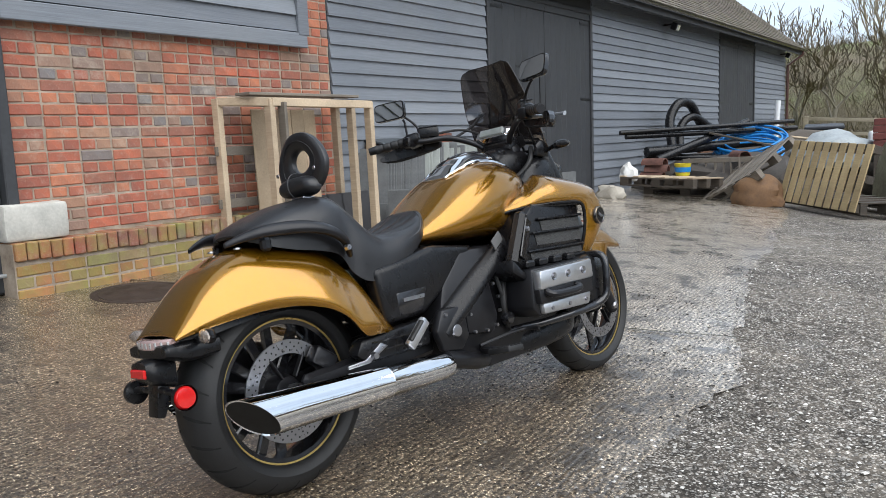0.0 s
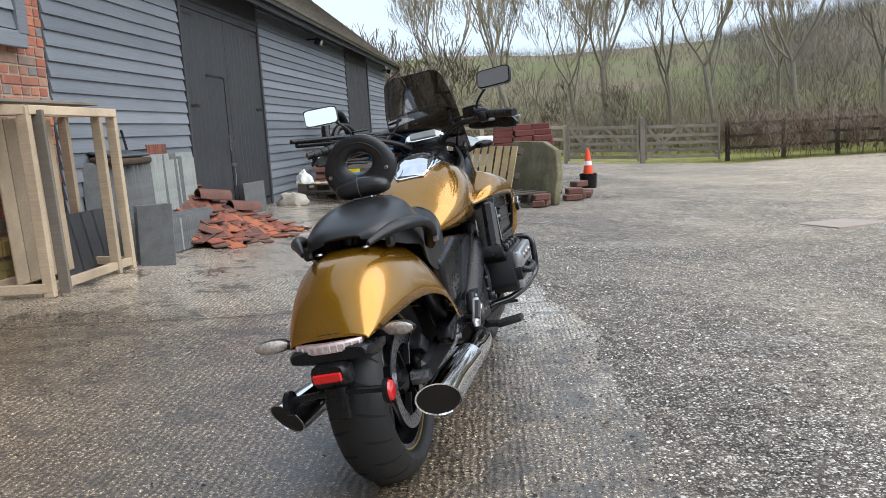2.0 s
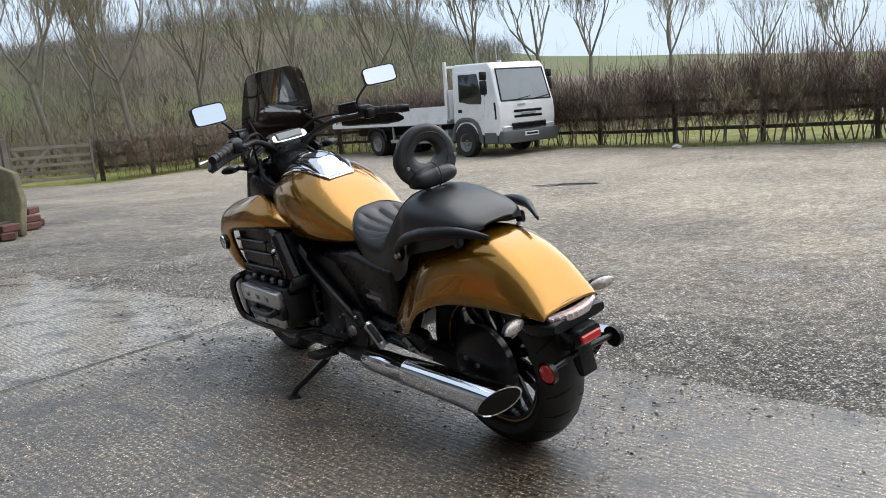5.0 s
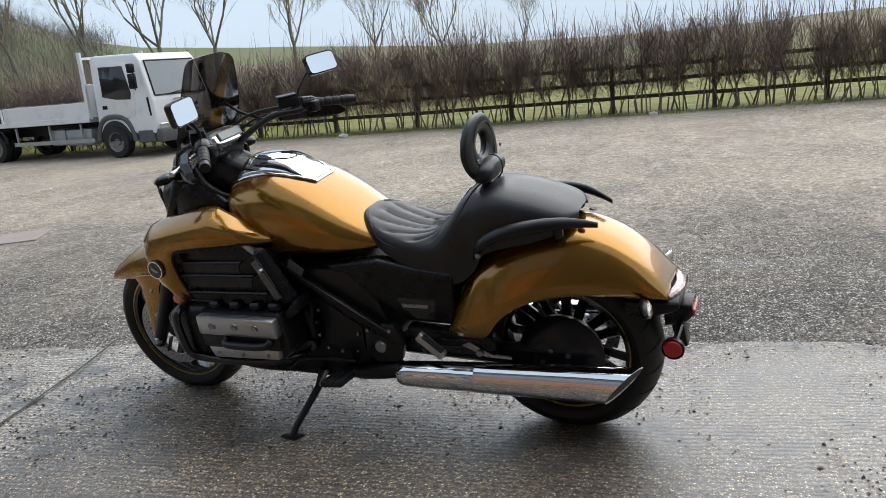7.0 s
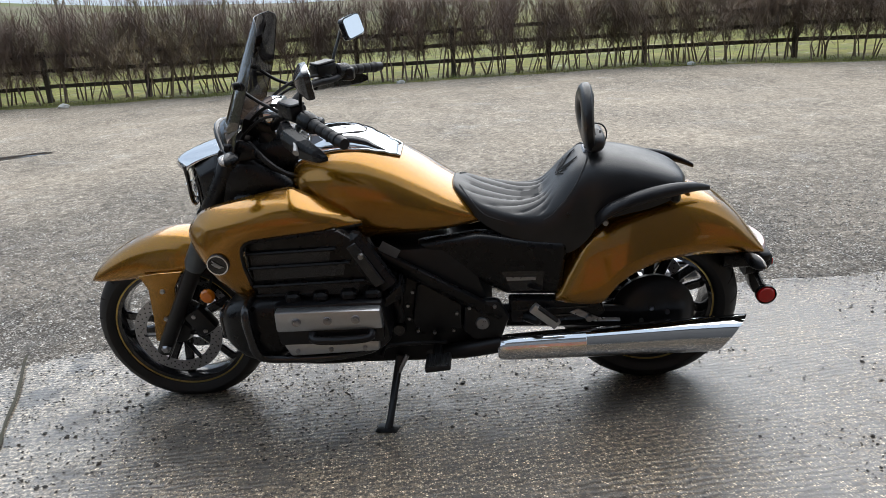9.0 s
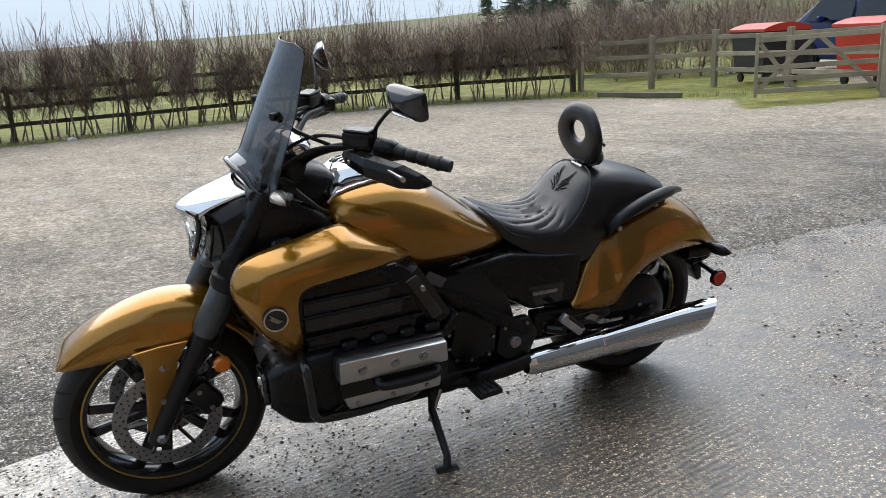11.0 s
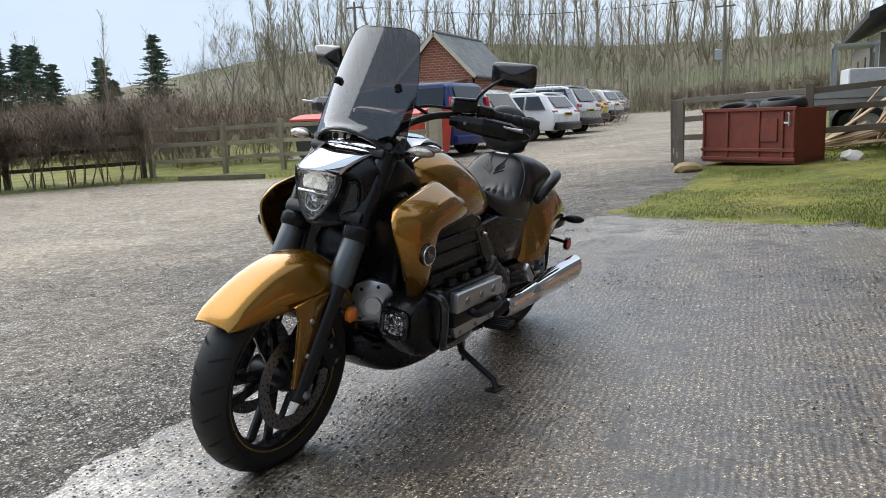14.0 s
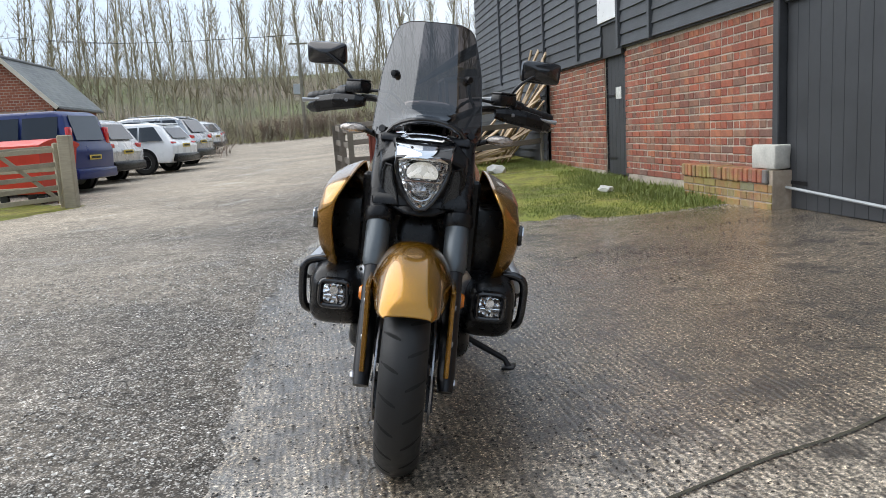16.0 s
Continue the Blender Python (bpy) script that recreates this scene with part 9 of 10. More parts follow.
def car(name, label, m, paint, L, W, H, kind="estate", rear_glass=True):
    """A parked car: x ahead from the rear axle's middle, on the ground."""
    c = thing(name, label, "car", m, "parked cars")
    wb, ro = L * 0.59, L * 0.19
    r = 0.32 if H < 1.6 else 0.33
    f = wb + L - wb - ro
    belt = H * 0.60
    if kind == "van":
        out = [(-ro, 0.42), (-ro - 0.02, 0.95), (-ro + 0.05, H * 0.62), (-ro + 0.20, H - 0.10), (-ro + 0.40, H), (wb * 0.62, H), (wb * 0.85, H - 0.12), (wb + 0.30, belt + 0.08), (f - 0.15, belt - 0.12), (f, 0.75), (f, 0.30), (-ro + 0.1, 0.28)]
    else:
        out = [(-ro, 0.45), (-ro - 0.03, 0.80), (-ro + 0.06, belt), (-ro + 0.42, H - 0.10), (-ro + 0.75, H - 0.01), (wb * 0.48, H), (wb * 0.62, H - 0.06), (wb - 0.05, belt + 0.06), (f - 0.25, belt - 0.14), (f - 0.02, 0.70), (f, 0.32), (-ro + 0.1, 0.28)]
    bm = prism(B(), out, -W / 2, W / 2, 0.06, 3)
    for v in bm.verts:
        v.co.y *= 1 - 0.20 * max(0, (v.co.z - belt) / (H - belt)) - 0.06 * max(0, (v.co.x - wb) / (f - wb))
    body_ = part("body", bm, paint, c)
    inset = lambda z: (W / 2) * (1 - 0.20 * max(0, (z - belt) / (H - belt)))
    tz, bz = H - 0.13, belt + 0.05
    xb, xf = -ro + (0.36 if kind != "van" else 0.30), wb * 0.60 if kind != "van" else wb * 0.86
    for s in (-1, 1):
        splits = [(0.0, 0.30), (0.33, 0.63), (0.66, 1.0)]
        for a, b in splits:
            x0, x1 = xb + (xf - xb) * a, xb + (xf - xb) * b
            slant0 = 0.22 if a == 0 and kind != "van" else 0.0
            slant1 = (0.42 if b == 1.0 else 0.0)
            bmw = B()
            q = [bmw.verts.new(p) for p in ((x0 - slant0 * 0.3, s * (inset(bz) + 0.004), bz), (x1 + slant1, s * (inset(bz) + 0.004), bz), (x1, s * (inset(tz) + 0.004), tz), (x0 + slant0, s * (inset(tz) + 0.004), tz))]
            k = [bmw.verts.new((v.co.x, v.co.y + s * 0.006, v.co.z)) for v in q]
            bmw.faces.new(k)
            for i in range(4):
                bmw.faces.new((q[i], q[(i + 1) % 4], k[(i + 1) % 4], k[i]))
            bmesh.ops.recalc_face_normals(bmw, faces=bmw.faces[:])
            part("side_window", bmw, WINDOW, body_, smooth=False)
        for x in (0, wb):
            part("wheel_arch", lathe(B(), [(0, s * 0.004), (r + 0.065, s * 0.004), (r + 0.065, -s * 0.06), (0, -s * 0.06)], pose(x, s * (W / 2 - (0.0 if x == 0 else 0.02)), r + 0.02), 28), BLACK, body_)
            road_wheel(c, x, s * (W / 2 - 0.095), r, 0.21, GALV, s)
        tl = part("tail_lamp", box(B(), (0.10, 0.16 if kind == "van" else 0.30, 0.42 if kind == "van" else 0.15), pose(-ro + (0.08 if kind == "van" else 0.06), s * (W / 2 - 0.12 - (0.05 if kind != "van" else 0)), belt + (0.16 if kind == "van" else -0.06)), 0.03, 2), REDL, body_, "red tail lamp")
        part("door_mirror", box(B(), (0.10, 0.18, 0.14), pose(wb * 0.80, s * (W / 2 + 0.08), belt + 0.08), 0.03), paint, body_)
    ang = math.degrees(math.atan2(0.36 if kind != "van" else 0.15, tz - bz))
    part("rear_window", box(B(), (0.012, W * 0.66, (tz - bz) * 1.05), pose(-ro + (0.23 if kind != "van" else 0.10), 0, (tz + bz) / 2 + 0.02, 0, ang, 0), 0.004), WINDOW, body_, "dark rear window")
    part("rear_bumper", box(B(), (0.16, W * 0.94, 0.24), pose(-ro - 0.02, 0, 0.42), 0.05, 2), BLACK if kind != "van" else paint, body_)
    pl2 = part("number_plate", box(B(), (0.012, 0.52, 0.11), pose(-ro - 0.045, 0, 0.78), 0.003), simple("yellow_plate", (0.55, 0.40, 0.06), 0.4), body_, smooth=False)
    part("plate_bar", box(B(), (0.006, 0.40, 0.05), pose(-ro - 0.053, 0, 0.78)), BLACK, pl2, smooth=False)
    if kind == "estate":
        part("roof_rail", tube(B(), [(-ro + 0.75, W * 0.36, H), (0.4, W * 0.37, H + 0.05), (wb * 0.5, W * 0.36, H + 0.01)], 0.014, 6, 12), GALV, body_)
        part("spoiler", box(B(), (0.22, W * 0.66, 0.03), pose(-ro + 0.52, 0, H - 0.03, 0, -6, 0), 0.01), paint, body_)
    return c


def paint(name, col, metal=0.3):
    return simple(name, col, 0.28, metal, 0.04, 3, 0, 0.7)


BLUEP = simple("dark_blue_paint", (0.004, 0.017, 0.115), 0.32, 0, 0.04, 3, 0, 0.25, 0.35)
HD = -12
car("van", "dark blue passenger van parked on the drive edge", pose(5.05, -13.6, gz(5.05, -13.6), 0, 0, HD), BLUEP, 4.40, 1.83, 1.84, "van")
car("car", "pearl white compact crossover car parked beside the van", pose(4.98, -16.2, gz(4.98, -16.2), 0, 0, HD), paint("pearl_paint", (0.50, 0.48, 0.46)), 4.4, 1.82, 1.66, "suv")
car("car", "white estate car with steel wheels parked on the drive", pose(4.06, -19.0, gz(4.06, -19.0), 0, 0, HD), paint("bright_white_paint", (0.78, 0.79, 0.80), 0.0), 4.65, 1.79, 1.47, "estate")
car("car", "silver crossover car parked in the row", pose(4.09, -22.3, gz(4.09, -22.3), 0, 0, HD), paint("silver_paint", (0.34, 0.35, 0.37), 0.7), 4.6, 1.88, 1.66, "estate")
car("car", "yellow hatchback parked in the row", pose(4.77, -27.3, gz(4.77, -27.3), 0, 0, HD), paint("yellow_paint", (0.50, 0.38, 0.05)), 4.1, 1.78, 1.55, "suv")
car("car", "small white hatchback parked beside the drive", pose(4.88, -31.3, gz(4.88, -31.3), 0, 0, HD), paint("white_paint_far", (0.70, 0.71, 0.72), 0.0), 4.1, 1.78, 1.50, "suv")
car("car", "silver hatchback parked beside the drive", pose(5.35, -35.3, gz(5.35, -35.3), 0, 0, HD), paint("silver_paint_far", (0.40, 0.41, 0.42), 0.6), 4.1, 1.78, 1.48, "suv")


def big_bin(x, y, rz, body_mat, label):
    b = thing("waste_bin", label, "bin", pose(x, y, gz(x, y), 0, 0, rz), "waste bins")
    rows = [[(a * w, c * d, z) for a, c in ((-1, -1), (1, -1), (1, 1), (-1, 1))] for z, w, d in ((0.20, 0.52, 0.42), (0.30, 0.56, 0.46), (1.05, 0.64, 0.52), (1.10, 0.68, 0.55), (1.14, 0.68, 0.55))]
    part("tub", rings(B(), rows), body_mat, b, smooth=False)
    lid = []
    for i in range(9):
        t = -1 + 2 * i / 8
        lid.append([(-0.69, 0.56 * t, 1.15 + 0.12 * (1 - t * t)), (0.69, 0.56 * t, 1.15 + 0.12 * (1 - t * t)), (0.69, 0.56 * t, 1.10), (-0.69, 0.56 * t, 1.10)])
    part("lid", rings(B(), lid), REDPL, b, "red bin lid")
    for s in (-1, 1):
        for t in (-1, 1):
            w = part("caster", shift(lathe(B(), [(0, 0.025), (0.10, 0.025), (0.10, -0.025), (0, -0.025)], None, 18), pose(s * 0.46, t * 0.36, 0.10)), RUBBER, b)
        part("lifting_pin", tube(B(), [(s * 0.64, 0, 0.95), (s * 0.78, 0, 0.95)], 0.022, 8), BLACKM, b)
    part("handle", tube(B(), [(-0.4, -0.58, 1.05), (-0.4, -0.64, 1.05), (0.4, -0.64, 1.05), (0.4, -0.58, 1.05)], 0.016, 8), BLACK, b)


big_bin(4.75, -11.2, 158, REDPL, "red four-wheeled waste bin beside the gate")
big_bin(7.5, -11.6, 160, simple("black_bin", (0.022, 0.024, 0.028), 0.5), "black four-wheeled waste bin with red lid")


def hut():
    h = thing("brick_hut", "small brick hut with slate roof and lean-to", "building")
    x0, x1, y0, y1, zb, ze, za = 10.1, 13.6, -34.1, -28.4, 0.3, 2.95, 4.85
    xm = (x0 + x1) / 2
    kb = Mat("hut_brick", 0.85)
    bt = kb.n.new("ShaderNodeTexBrick")
    bt.inputs["Color1"].default_value, bt.inputs["Color2"].default_value, bt.inputs["Mortar"].default_value = (0.33, 0.11, 0.06, 1), (0.24, 0.075, 0.045, 1), (0.42, 0.34, 0.27, 1)
    bt.inputs["Scale"].default_value, bt.inputs["Mortar Size"].default_value = 2.2, 0.02
    sw = kb.n.new("ShaderNodeSeparateXYZ")
    cb = kb.n.new("ShaderNodeCombineXYZ")
    kb.l.new(kb.co, sw.inputs[0])
    kb.l.new(kb.math("ADD", sw.outputs["X"], sw.outputs["Y"]), cb.inputs["X"])
    kb.l.new(sw.outputs["Z"], cb.inputs["Y"])
    kb.l.new(cb.outputs[0], bt.inputs["Vector"])
    kb.color(bt.outputs["Color"]).bump(bt.outputs["Fac"], -0.4, 0.01)
    bm = B()
    rings(bm, [[(x0, y, zb - 0.5), (x1, y, zb - 0.5), (x1, y, ze), (xm, y, za - 0.08), (x0, y, ze)] for y in (y0, y1)])
    part("wall", bm, kb.m, h, smooth=False)
    ks = Mat("hut_slates", 0.6)
    b2 = ks.n.new("ShaderNodeTexBrick")
    b2.inputs["Color1"].default_value, b2.inputs["Color2"].default_value, b2.inputs["Mortar"].default_value = (0.17, 0.18, 0.18, 1), (0.12, 0.13, 0.13, 1), (0.05, 0.05, 0.05, 1)
    b2.inputs["Scale"].default_value, b2.inputs["Mortar Size"].default_value = 1.6, 0.012
    s2, c2 = ks.n.new("ShaderNodeSeparateXYZ"), ks.n.new("ShaderNodeCombineXYZ")
    ks.l.new(ks.co, s2.inputs[0])
    ks.l.new(s2.outputs["Y"], c2.inputs["X"])
    ks.l.new(ks.math("MULTIPLY", s2.outputs["X"], 1.4), c2.inputs["Y"])
    ks.l.new(c2.outputs[0], b2.inputs["Vector"])
    ks.color(ks.mix(ks.ramp(ks.noise(1.5, 5), [(0.45, 0.0), (0.7, 0.5)]), b2.outputs["Color"], (0.24, 0.25, 0.22))).bump(b2.outputs["Fac"], -0.5, 0.01)
    for s, xe in ((-1, x0 - 0.25), (1, x1 + 0.25)):
        zz = ze - 0.14
        bm = B()
        rings(bm, [[(xe, y, zz), (xm, y, za), (xm, y, za + 0.07), (xe, y, zz + 0.07)] for y in (y0 - 0.2, y1 + 0.2)])
        part("roof_slope", bm, ks.m, h, "grey slate roof slope", smooth=False)
        part("barge_board", beam(B(), (xe, y1 + 0.22, zz - 0.02), (xm, y1 + 0.22, za - 0.02), 0.03, 0.16), simple("cream_paint_%d" % (s + 1), (0.60, 0.55, 0.46), 0.6), h, "cream barge board", smooth=False)
        part("gutter", tube(B(), [(xe, y0 - 0.2, zz - 0.02), (xe, y1 + 0.2, zz - 0.02)], 0.06, 8), BLACK, h)
    part("ridge", tube(B(), [(xm, y0 - 0.2, za + 0.06), (xm, y1 + 0.2, za + 0.06)], 0.09, 8), SLATE, h)
    part("downpipe", tube(B(), [(x0 - 0.05, y1 - 0.1, ze - 0.2), (x0 - 0.05, y1 - 0.1, zb)], 0.045, 8), BLACK, h)
    # lean-to of corrugated sheet on posts
    lean = []
    for i in range(49):
        x = x0 + 0.2 + 4.9 * i / 48
        w = 0.03 * math.sin(i * math.pi / 1.5)
        lean.append([(x, y1 + 0.05, 2.75 + w), (x, y1 + 2.3, 2.50 + w), (x, y1 + 2.3, 2.47 + w), (x, y1 + 0.05, 2.72 + w)])
    part("lean_to_roof", rings(B(), lean), simple("brown_tin", (0.17, 0.12, 0.09), 0.7, 0.3, 0.3, 3, 0.2), h, "brown corrugated lean-to roof")
    for x in (x0 + 0.3, x0 + 2.6, x0 + 5.0):
        part("lean_to_post", span(B(), (x - 0.06, y1 + 2.1, 0.2), (x + 0.06, y1 + 2.22, 2.52)), RAWWOOD, h, smooth=False)


hut()


def skip():
    a, b = Vector((-1.90, -7.28, 0)), Vector((-3.18, -6.50, 0))
    d = (b - a)
    m = facing(((a + b) / 2).to_tuple()[:2] + (gz(-2.5, -6.9) + 0.05,), d, (0, 0, 1))
    s = thing("skip", "rusty red steel waste container holding old tyres", "skip", m)
    L, H, D = d.length, 0.76, 0.75
    # local y is away from the yard or towards it by the sign below
    back = 1 if (m.to_3x3() @ Vector((0, 1, 0))).y < 0 else -1
    part("front_wall", span(B(), (-L / 2, 0, 0.06), (L / 2, back * 0.03, H), 0.004), RUST, s, smooth=False)
    part("back_wall", span(B(), (-L / 2, back * (D - 0.03), 0.06), (L / 2, back * D, H), 0.004), RUST, s, smooth=False)
    for x in (-L / 2, L / 2 - 0.03):
        part("end_wall", span(B(), (x, back * 0.03, 0.06), (x + 0.03, back * (D - 0.03), H), 0.004), RUST, s, smooth=False)
    part("base_plate", span(B(), (-L / 2, 0, 0.0), (L / 2, back * D, 0.06)), RUST, s, smooth=False)
    for z in (0.03, H - 0.03, 0.16):
        part("rib", span(B(), (-L / 2 - 0.01, -back * 0.03, z), (L / 2 + 0.01, 0, z + 0.05), 0.006), RUST, s, smooth=False)
    for x in (-0.49, -0.22, 0.12, 0.36, 0.47):
        part("upright", span(B(), (x * L, -back * 0.025, 0.08), (x * L + 0.035, 0, H), 0.005), RUST, s, smooth=False)
    part("hatch", span(B(), (0.15 * L, -back * 0.02, 0.30), (0.32 * L, 0, 0.62), 0.006), RUST, s, smooth=False)
    part("stencil_bar", span(B(), (0.385 * L, -back * 0.022, 0.55), (0.45 * L, -back * 0.019, 0.575)), WHITEP, s, smooth=False)
    part("latch", tube(B(), [(0.44 * L, -back * 0.03, 0.52), (0.445 * L, -back * 0.04, 0.68), (0.43 * L, -back * 0.04, 0.70)], 0.012, 6), GALV, s)
    prof = tyre_profile(0.32, 0.10, 0.19)
    for x, y, z, rx in ((0.22, 0.35, 0.80, 8), (-0.32, 0.40, 0.72, 14)):
        ob = solid("old_tyre", lathe(B(), prof, None, 40, True), RUBBER, "worn black car tyre lying on the skip", "tyre", "old tyres", m=m @ Matrix.Translation((x * L, back * y, z)) @ pose(0, 0, 0, 90 + rx, 0, 0))


skip()
hurdle = thing("hurdle", "grey broken wooden hurdle propped beside the skip", "hurdle")
for z in (0.15, 0.42, 0.68, 0.92):
    plank(hurdle, (-1.62, -7.0, gz(-1.6, -7.2) + z), (-1.38, -8.1, gz(-1.4, -8.1) + z + 0.05), 0.03, 0.09, GREYWOOD, "bar")
for x, y in ((-1.62, -7.0), (-1.5, -7.55), (-1.38, -8.1)):
    plank(hurdle, (x, y, gz(x, y)), (x + 0.02, y, gz(x, y) + 1.02), 0.05, 0.09, GREYWOOD, "upright", (1, 0, 0))
rock = B()
bmesh.ops.create_icosphere(rock, subdivisions=2, radius=0.2)
for v in rock.verts:
    v.co = Vector((v.co.x * 1.1, v.co.y * 0.8, v.co.z * 0.5)) * (1 + 0.3 * noise.noise(v.co * 6))
solid("rock", rock, simple("ochre_stone", (0.30, 0.22, 0.11), 0.9, 0, 0.35, 9, 0.5), "ochre boulder in front of the hurdle", "rock", m=pose(-1.75, -6.62, gz(-1.75, -6.6) + 0.04))


def lumber():
    rnd = random.Random(12)
    for k in range(26):
        bx, by = -4.0 + rnd.uniform(-0.55, 0.55), -9.1 + rnd.uniform(-0.7, 0.6)
        ty = -7.0 - rnd.uniform(0, 0.9)
        tz = rnd.uniform(1.0, 2.3)
        tx = -4.88 + rnd.uniform(0, 0.12)
        if k > 17:
            bx, by, tx, ty, tz = -3.6 + rnd.uniform(-0.5, 0.5), -8.8, -4.4 + rnd.uniform(-0.3, 0.3), -8.2, rnd.uniform(0.5, 0.8)
        a, b = Vector((bx, by, gz(bx, by) + 0.02)), Vector((tx, ty, tz))
        L = (b - a).length
        m = facing(a, b - a, (0.3, 0.6, 0.6))
        solid("batten", box(B(), (L, rnd.uniform(0.04, 0.075), 0.026), Matrix.Translation((L / 2, 0, 0)), 0.003), FRESHWOOD, "pale sawn timber batten leaning on the barn", "batten", "leaning timber battens", m=m, smooth=False)


FRESHWOOD = wood("fresh_sawn_timber", (0.25, 0.175, 0.11), (0.56, 0.43, 0.29))
lumber()


def trailer():
    t = thing("trailer", "pale grey flat trailer with spare wheel behind the fence", "trailer", pose(-4.0, -10.4, gz(-4.0, -10.4), 0, 0, 6))
    part("deck", span(B(), (-0.9, -0.8, 0.58), (1.7, 0.8, 0.74), 0.01), GALV, t, smooth=False)
    part("side_board", span(B(), (-0.9, 0.78, 0.74), (1.7, 0.82, 0.90), 0.006), GALV, t, smooth=False)
    part("locker", box(B(), (0.75, 0.8, 0.42), pose(-0.3, 0.2, 1.02), 0.02), simple("white_locker", (0.6, 0.61, 0.62), 0.5), t)
    for x in (-0.2, 0.9):
        for s in (-1, 1):
            road_wheel(t, x, s * 0.88, 0.30, 0.18, GALV, s)


trailer()
frame_t = thing("steel_racking", "grey steel racking standing against the dark barn", "racking")
for x, y in ((-4.6, -12.2), (-3.9, -12.2), (-4.6, -13.3), (-3.9, -13.3)):
    part("upright", span(B(), (x - 0.03, y - 0.03, 0.3), (x + 0.03, y + 0.03, 2.2)), GALV, frame_t, smooth=False)
for z in (1.2, 2.15):
    part("shelf", span(B(), (-4.65, -13.35, z), (-3.85, -12.15, z + 0.05)), GALV, frame_t, smooth=False)

# low shed beyond the high barn
shed = thing("shed", "low lean-to shed with pale boarded wall and dark roof", "building")
part("wall", span(B(), (-9, -25.5, -0.2), (-5.05, -16.6, 2.7)), simple("pale_boards", (0.24, 0.23, 0.21), 0.8, 0, 0.25, 2, 0.2), shed, smooth=False)
bmr = B()
rings(bmr, [[(-4.6, y, 2.85), (-9.5, y, 5.0), (-9.5, y, 5.1), (-4.6, y, 2.97)] for y in (-25.9, -14.2)])
part("roof", bmr, BLACKBOARD, shed, smooth=False)
for y in (-18.5, -21.0, -23.5):
    part("shed_door", span(B(), (-5.06, y - 0.9, 0.3), (-5.0, y + 0.9, 2.3), 0.01), GREYWOOD, shed, smooth=False)

# ---- loose stones, mud, grass ----
def pebble_field(name, label, points, mat, cat):
    """Many small stones in one mesh: (x, y, size, lift)."""
    rnd = random.Random(4)
    n = len(points)
    base = np.array([(1, 0, 0), (0, 1, 0), (-1, 0, 0), (0, -1, 0), (0.3, 0.3, 0.62), (-0.35, -0.3, 0.55), (0, 0, -0.5)])
    tris = [(0, 1, 4), (1, 2, 4), (2, 5, 4), (2, 3, 5), (3, 0, 5), (0, 4, 5), (1, 0, 6), (2, 1, 6), (3, 2, 6), (0, 3, 6)]
    vs, fs = [], []
    for i, (x, y, s, lift) in enumerate(points):
        a = rnd.uniform(0, 6.28)
        ca, sa = math.cos(a), math.sin(a)
        sx, sy, sz = s * rnd.uniform(0.7, 1.3), s * rnd.uniform(0.6, 1.1), s * rnd.uniform(0.5, 0.9)
        z = gz(x, y) + lift
        for b in base:
            px, py = b[0] * sx * rnd.uniform(0.75, 1.2), b[1] * sy * rnd.uniform(0.75, 1.2)
            vs.append((x + px * ca - py * sa, y + px * sa + py * ca, z + b[2] * sz))
        k = i * 7
        fs += [(k + p, k + q, k + r) for p, q, r in tris]
    me = bpy.data.meshes.new(name)
    me.from_pydata(vs, [], fs)
    me.materials.append(mat)
    tagged(new(name, me), label, cat, kind="stuff")


def pebble_mat(name, stops, rough):
    k = Mat(name, rough)
    k.color(k.ramp(k.island(), stops))
    return k.m


rg = random.Random(91)
pts = []
while len(pts) < 30000:
    x, y = rg.uniform(-1.75, 3.2), rg.uniform(-1.5, 6.5)
    e = slab_right(y)
    if x < e - 0.04 and rg.random() > 0.5 * math.exp((x - e) / 0.13):
        continue
    if rg.random() > max(0.12, 1.1 - 0.28 * (x - e)):
        continue
    pts.append((x, y, rg.uniform(0.003, 0.009) * (1.6 if rg.random() < 0.06 else 1), 0.004 if x > e else 0.011))
pebble_field("gravel", "loose grey and pale gravel stones", pts, pebble_mat("gravel_stones", [(0.0, (0.06, 0.055, 0.05)), (0.45, (0.19, 0.175, 0.155)), (0.8, (0.36, 0.34, 0.31)), (1.0, (0.74, 0.72, 0.68))], 0.6), "gravel")
pts = []
while len(pts) < 17000:
    x, y = rg.uniform(-4.9, -0.85), rg.uniform(-1.6, 9.0)
    if x > slab_right(y) + 0.02 or y < slab_south(x):
        continue
    d = noise.noise(Vector((x * 0.8, y * 0.8, 9))) + 0.6 * noise.noise(Vector((x * 2.6, y * 2.6, 3))) + max(0, 0.8 - (slab_right(y) - x) * 0.9)
    if d < rg.uniform(-0.1, 0.9):
        continue
    pts.append((x, y, rg.uniform(0.0018, 0.0062) * (2.0 if rg.random() < 0.05 else 1), 0.011))
pebble_field("mud_crumbs", "dark crumbs of mud and grit on the concrete", pts, pebble_mat("mud_crumbs", [(0.0, (0.012, 0.010, 0.008)), (0.6, (0.035, 0.029, 0.024)), (0.9, (0.075, 0.062, 0.05)), (1.0, (0.22, 0.20, 0.17))], 0.7), "mud")


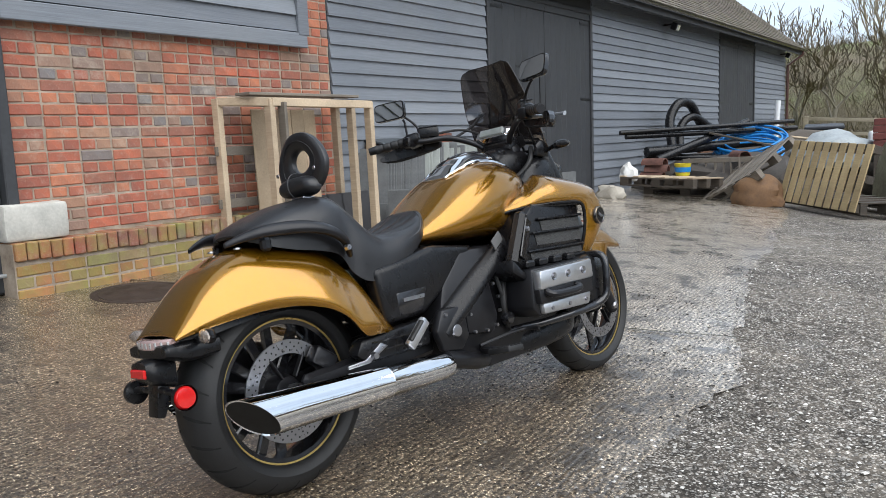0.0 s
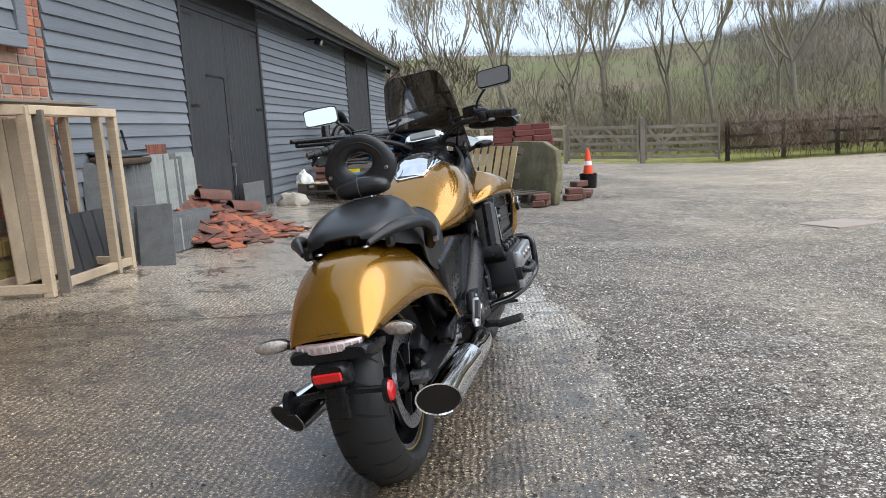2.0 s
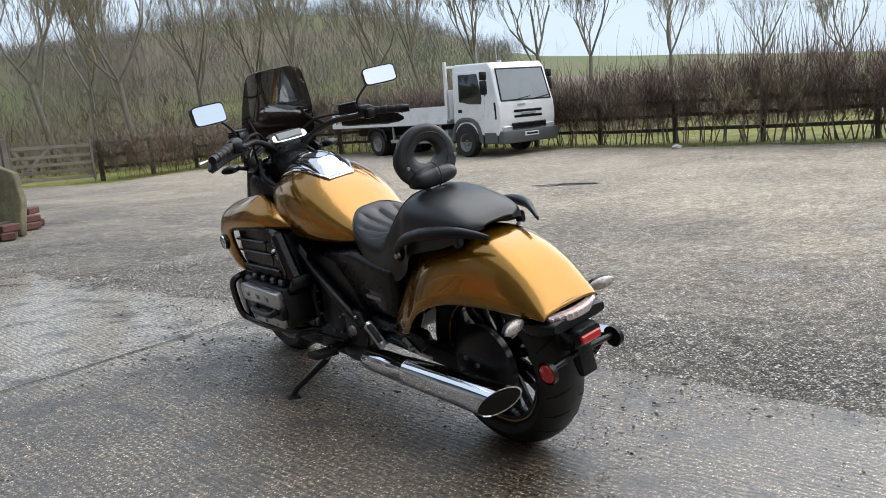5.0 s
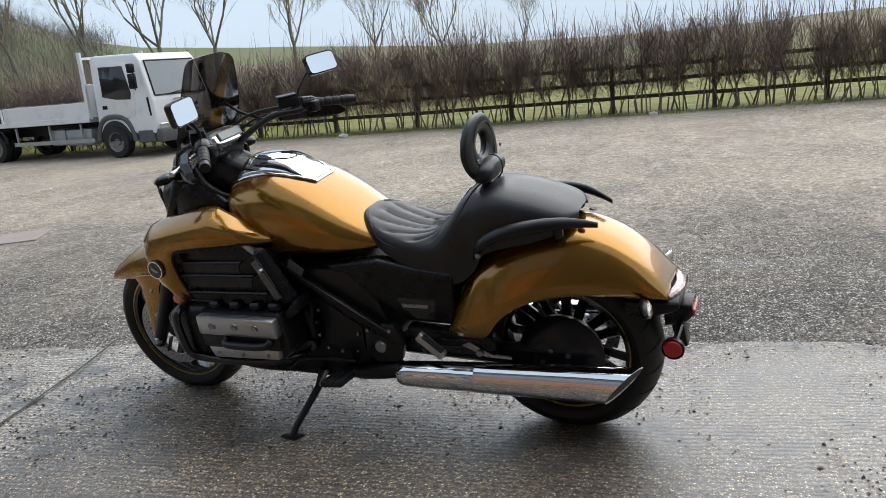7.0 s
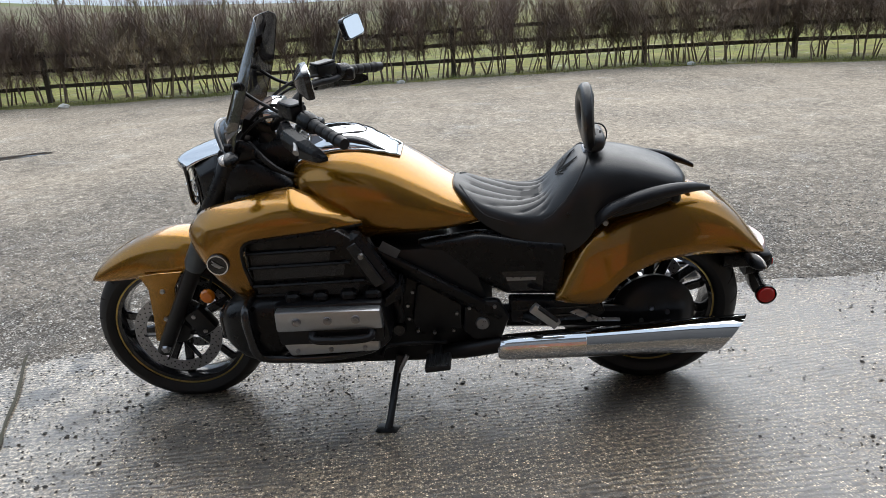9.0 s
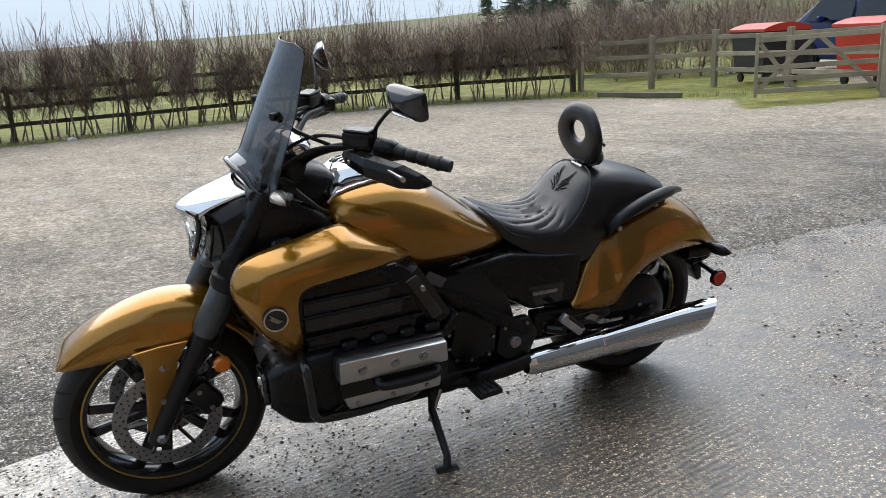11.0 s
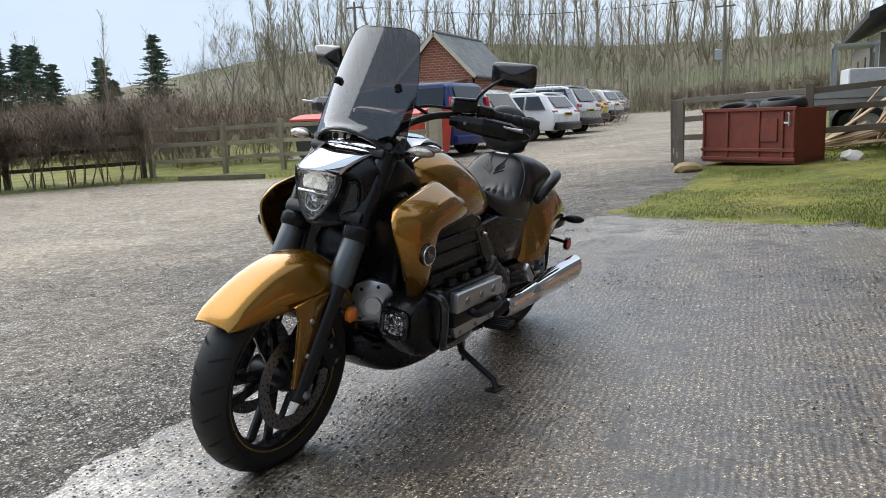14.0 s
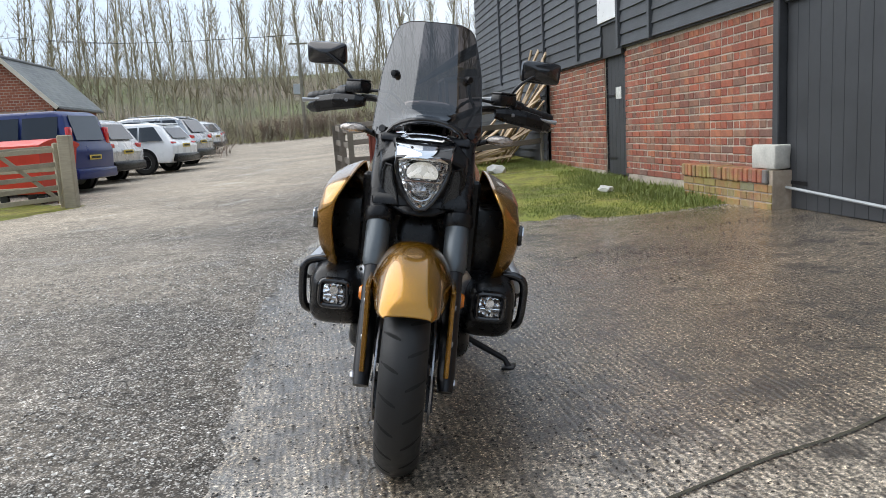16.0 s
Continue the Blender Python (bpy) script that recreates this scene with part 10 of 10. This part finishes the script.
def blades(name, label, spots, h0, mat, seed):
    rnd = random.Random(seed)
    vs, fs = [], []
    for x, y in spots:
        z = gz(x, y) - 0.005
        for _ in range(5):
            a, h = rnd.uniform(0, 6.28), h0 * rnd.uniform(0.4, 1.3)
            px, py = x + rnd.gauss(0, 0.06), y + rnd.gauss(0, 0.06)
            dx, dy = math.cos(a), math.sin(a)
            lean = rnd.uniform(0.1, 0.8) * h
            w = 0.0022
            k = len(vs)
            vs += [(px - dy * w, py + dx * w, z), (px + dy * w, py - dx * w, z), (px + dx * lean * 0.4 + dy * w, py + dy * lean * 0.4 - dx * w, z + h * 0.6), (px + dx * lean * 0.4 - dy * w, py + dy * lean * 0.4 + dx * w, z + h * 0.6), (px + dx * lean, py + dy * lean, z + h)]
            fs += [(k, k + 1, k + 2, k + 3), (k + 3, k + 2, k + 4)]
    me = bpy.data.meshes.new(name)
    me.from_pydata(vs, [], fs)
    me.materials.append(mat)
    tagged(new(name, me), label, "grass", kind="stuff")


spots = []
while len(spots) < 14000:
    x, y = rg.uniform(-5.0, -1.4), rg.uniform(-9.0, -0.6)
    if green(x, y) > 0.5 and noise.noise(Vector((x * 1.2, y * 1.2, 5))) + (0.7 if x < -4.3 else 0) > rg.uniform(-0.35, 0.55):
        spots.append((x, y))
blades("grass", "short mossy winter grass beside the brick wall", spots, 0.021, GRASSM, 71)
spots = []
while len(spots) < 1500:
    x, y = rg.uniform(-4.98, -4.5), rg.uniform(-7.4, -1.1)
    if rg.random() < 0.35 + noise.noise(Vector((0, y * 1.1, 8))):
        spots.append((x, y))
blades("weeds", "longer tufts of grass and weeds at the wall's foot", spots, 0.075, GRASSM, 72)
spots = []
for p, d in along_line([(15, 15), (14.6, 8), (14.7, 3), (14.2, -3.8), (12.5, -6.4), (10.2, -8.2), (6.2, -9.2)], 0.03):
    spots.append((p.x + rg.gauss(-0.3, 0.35), p.y + rg.gauss(0, 0.25)))
blades("verge_grass", "thin verge of grass along hedge and fence", spots, 0.10, GRASSM, 73)
litter = simple("pale_litter", (0.55, 0.55, 0.52), 0.7, 0, 0.2, 9, 0.1)
for x, y, s in ((14.0, 2.0, 0.10), (13.6, 9.5, 0.12), (9.6, 21.6, 0.10), (13.2, -4.6, 0.10), (-4.4, -3.0, 0.09), (-3.9, -6.8, 0.16)):
    bm = B()
    bmesh.ops.create_icosphere(bm, subdivisions=2, radius=s)
    for v in bm.verts:
        v.co = Vector((v.co.x, v.co.y, v.co.z * 0.5)) * (1 + 0.5 * noise.noise(v.co * 20))
    solid("litter", bm, litter, "scrap of pale litter lying in the grass", "litter", "scraps of litter", m=pose(x, y, gz(x, y) + s * 0.3))
drift = thing("driftwood", "long grey fallen fence rail in the verge", "timber")
plank(drift, (9.2, -8.2, gz(9, -8) + 0.06), (7.2, -8.6, gz(7, -8.5) + 0.05), 0.09, 0.10, GREYWOOD)
slab2 = thing("paving_patch", "pale concrete patch flush with the gravel", "patch", kind="structure")
part("patch", box(B(), (0.85, 0.55, 0.02), pose(2.3, 8.3, gz(2.3, 8.3) + 0.004, 0, 2.0, 32), 0.004), simple("pale_concrete", (0.30, 0.25, 0.22), 0.8, 0, 0.2, 4, 0.2), slab2, smooth=False)


def puddle(x, y, a, b, rz):
    rows = []
    q = radians(rz)
    c = gz(x, y)
    for k in (0.02, 0.5, 1.0):
        row = []
        for i in range(40):
            t = 2 * math.pi * i / 40
            r = k * (1 + 0.30 * noise.noise(Vector((math.cos(t) * 1.4, math.sin(t) * 1.4, x))) + 0.22 * noise.noise(Vector((math.cos(t) * 4, math.sin(t) * 4, x))))
            u, v = a * r * math.cos(t), b * r * math.sin(t)
            px, py = x + u * math.cos(q) - v * math.sin(q), y + u * math.sin(q) + v * math.cos(q)
            row.append((px, py, gz(px, py) * 0.5 + c * 0.5 + 0.012 if k < 1 else gz(px, py) + 0.002))
        rows.append(row)
    bm = rings(B(), rows)
    solid("puddle", bm, WATER, "shallow puddle on the gravel", "puddle", kind="structure")


kw = Mat("puddle_water", 0.06)
kw.color((0.035, 0.030, 0.025)).bump(kw.noise(6, 2), 0.03, 0.01)
WATER = kw.m
puddle(6.55, 7.6, 0.62, 0.20, -60)
puddle(9.0, 22.0, 0.9, 0.25, 15)
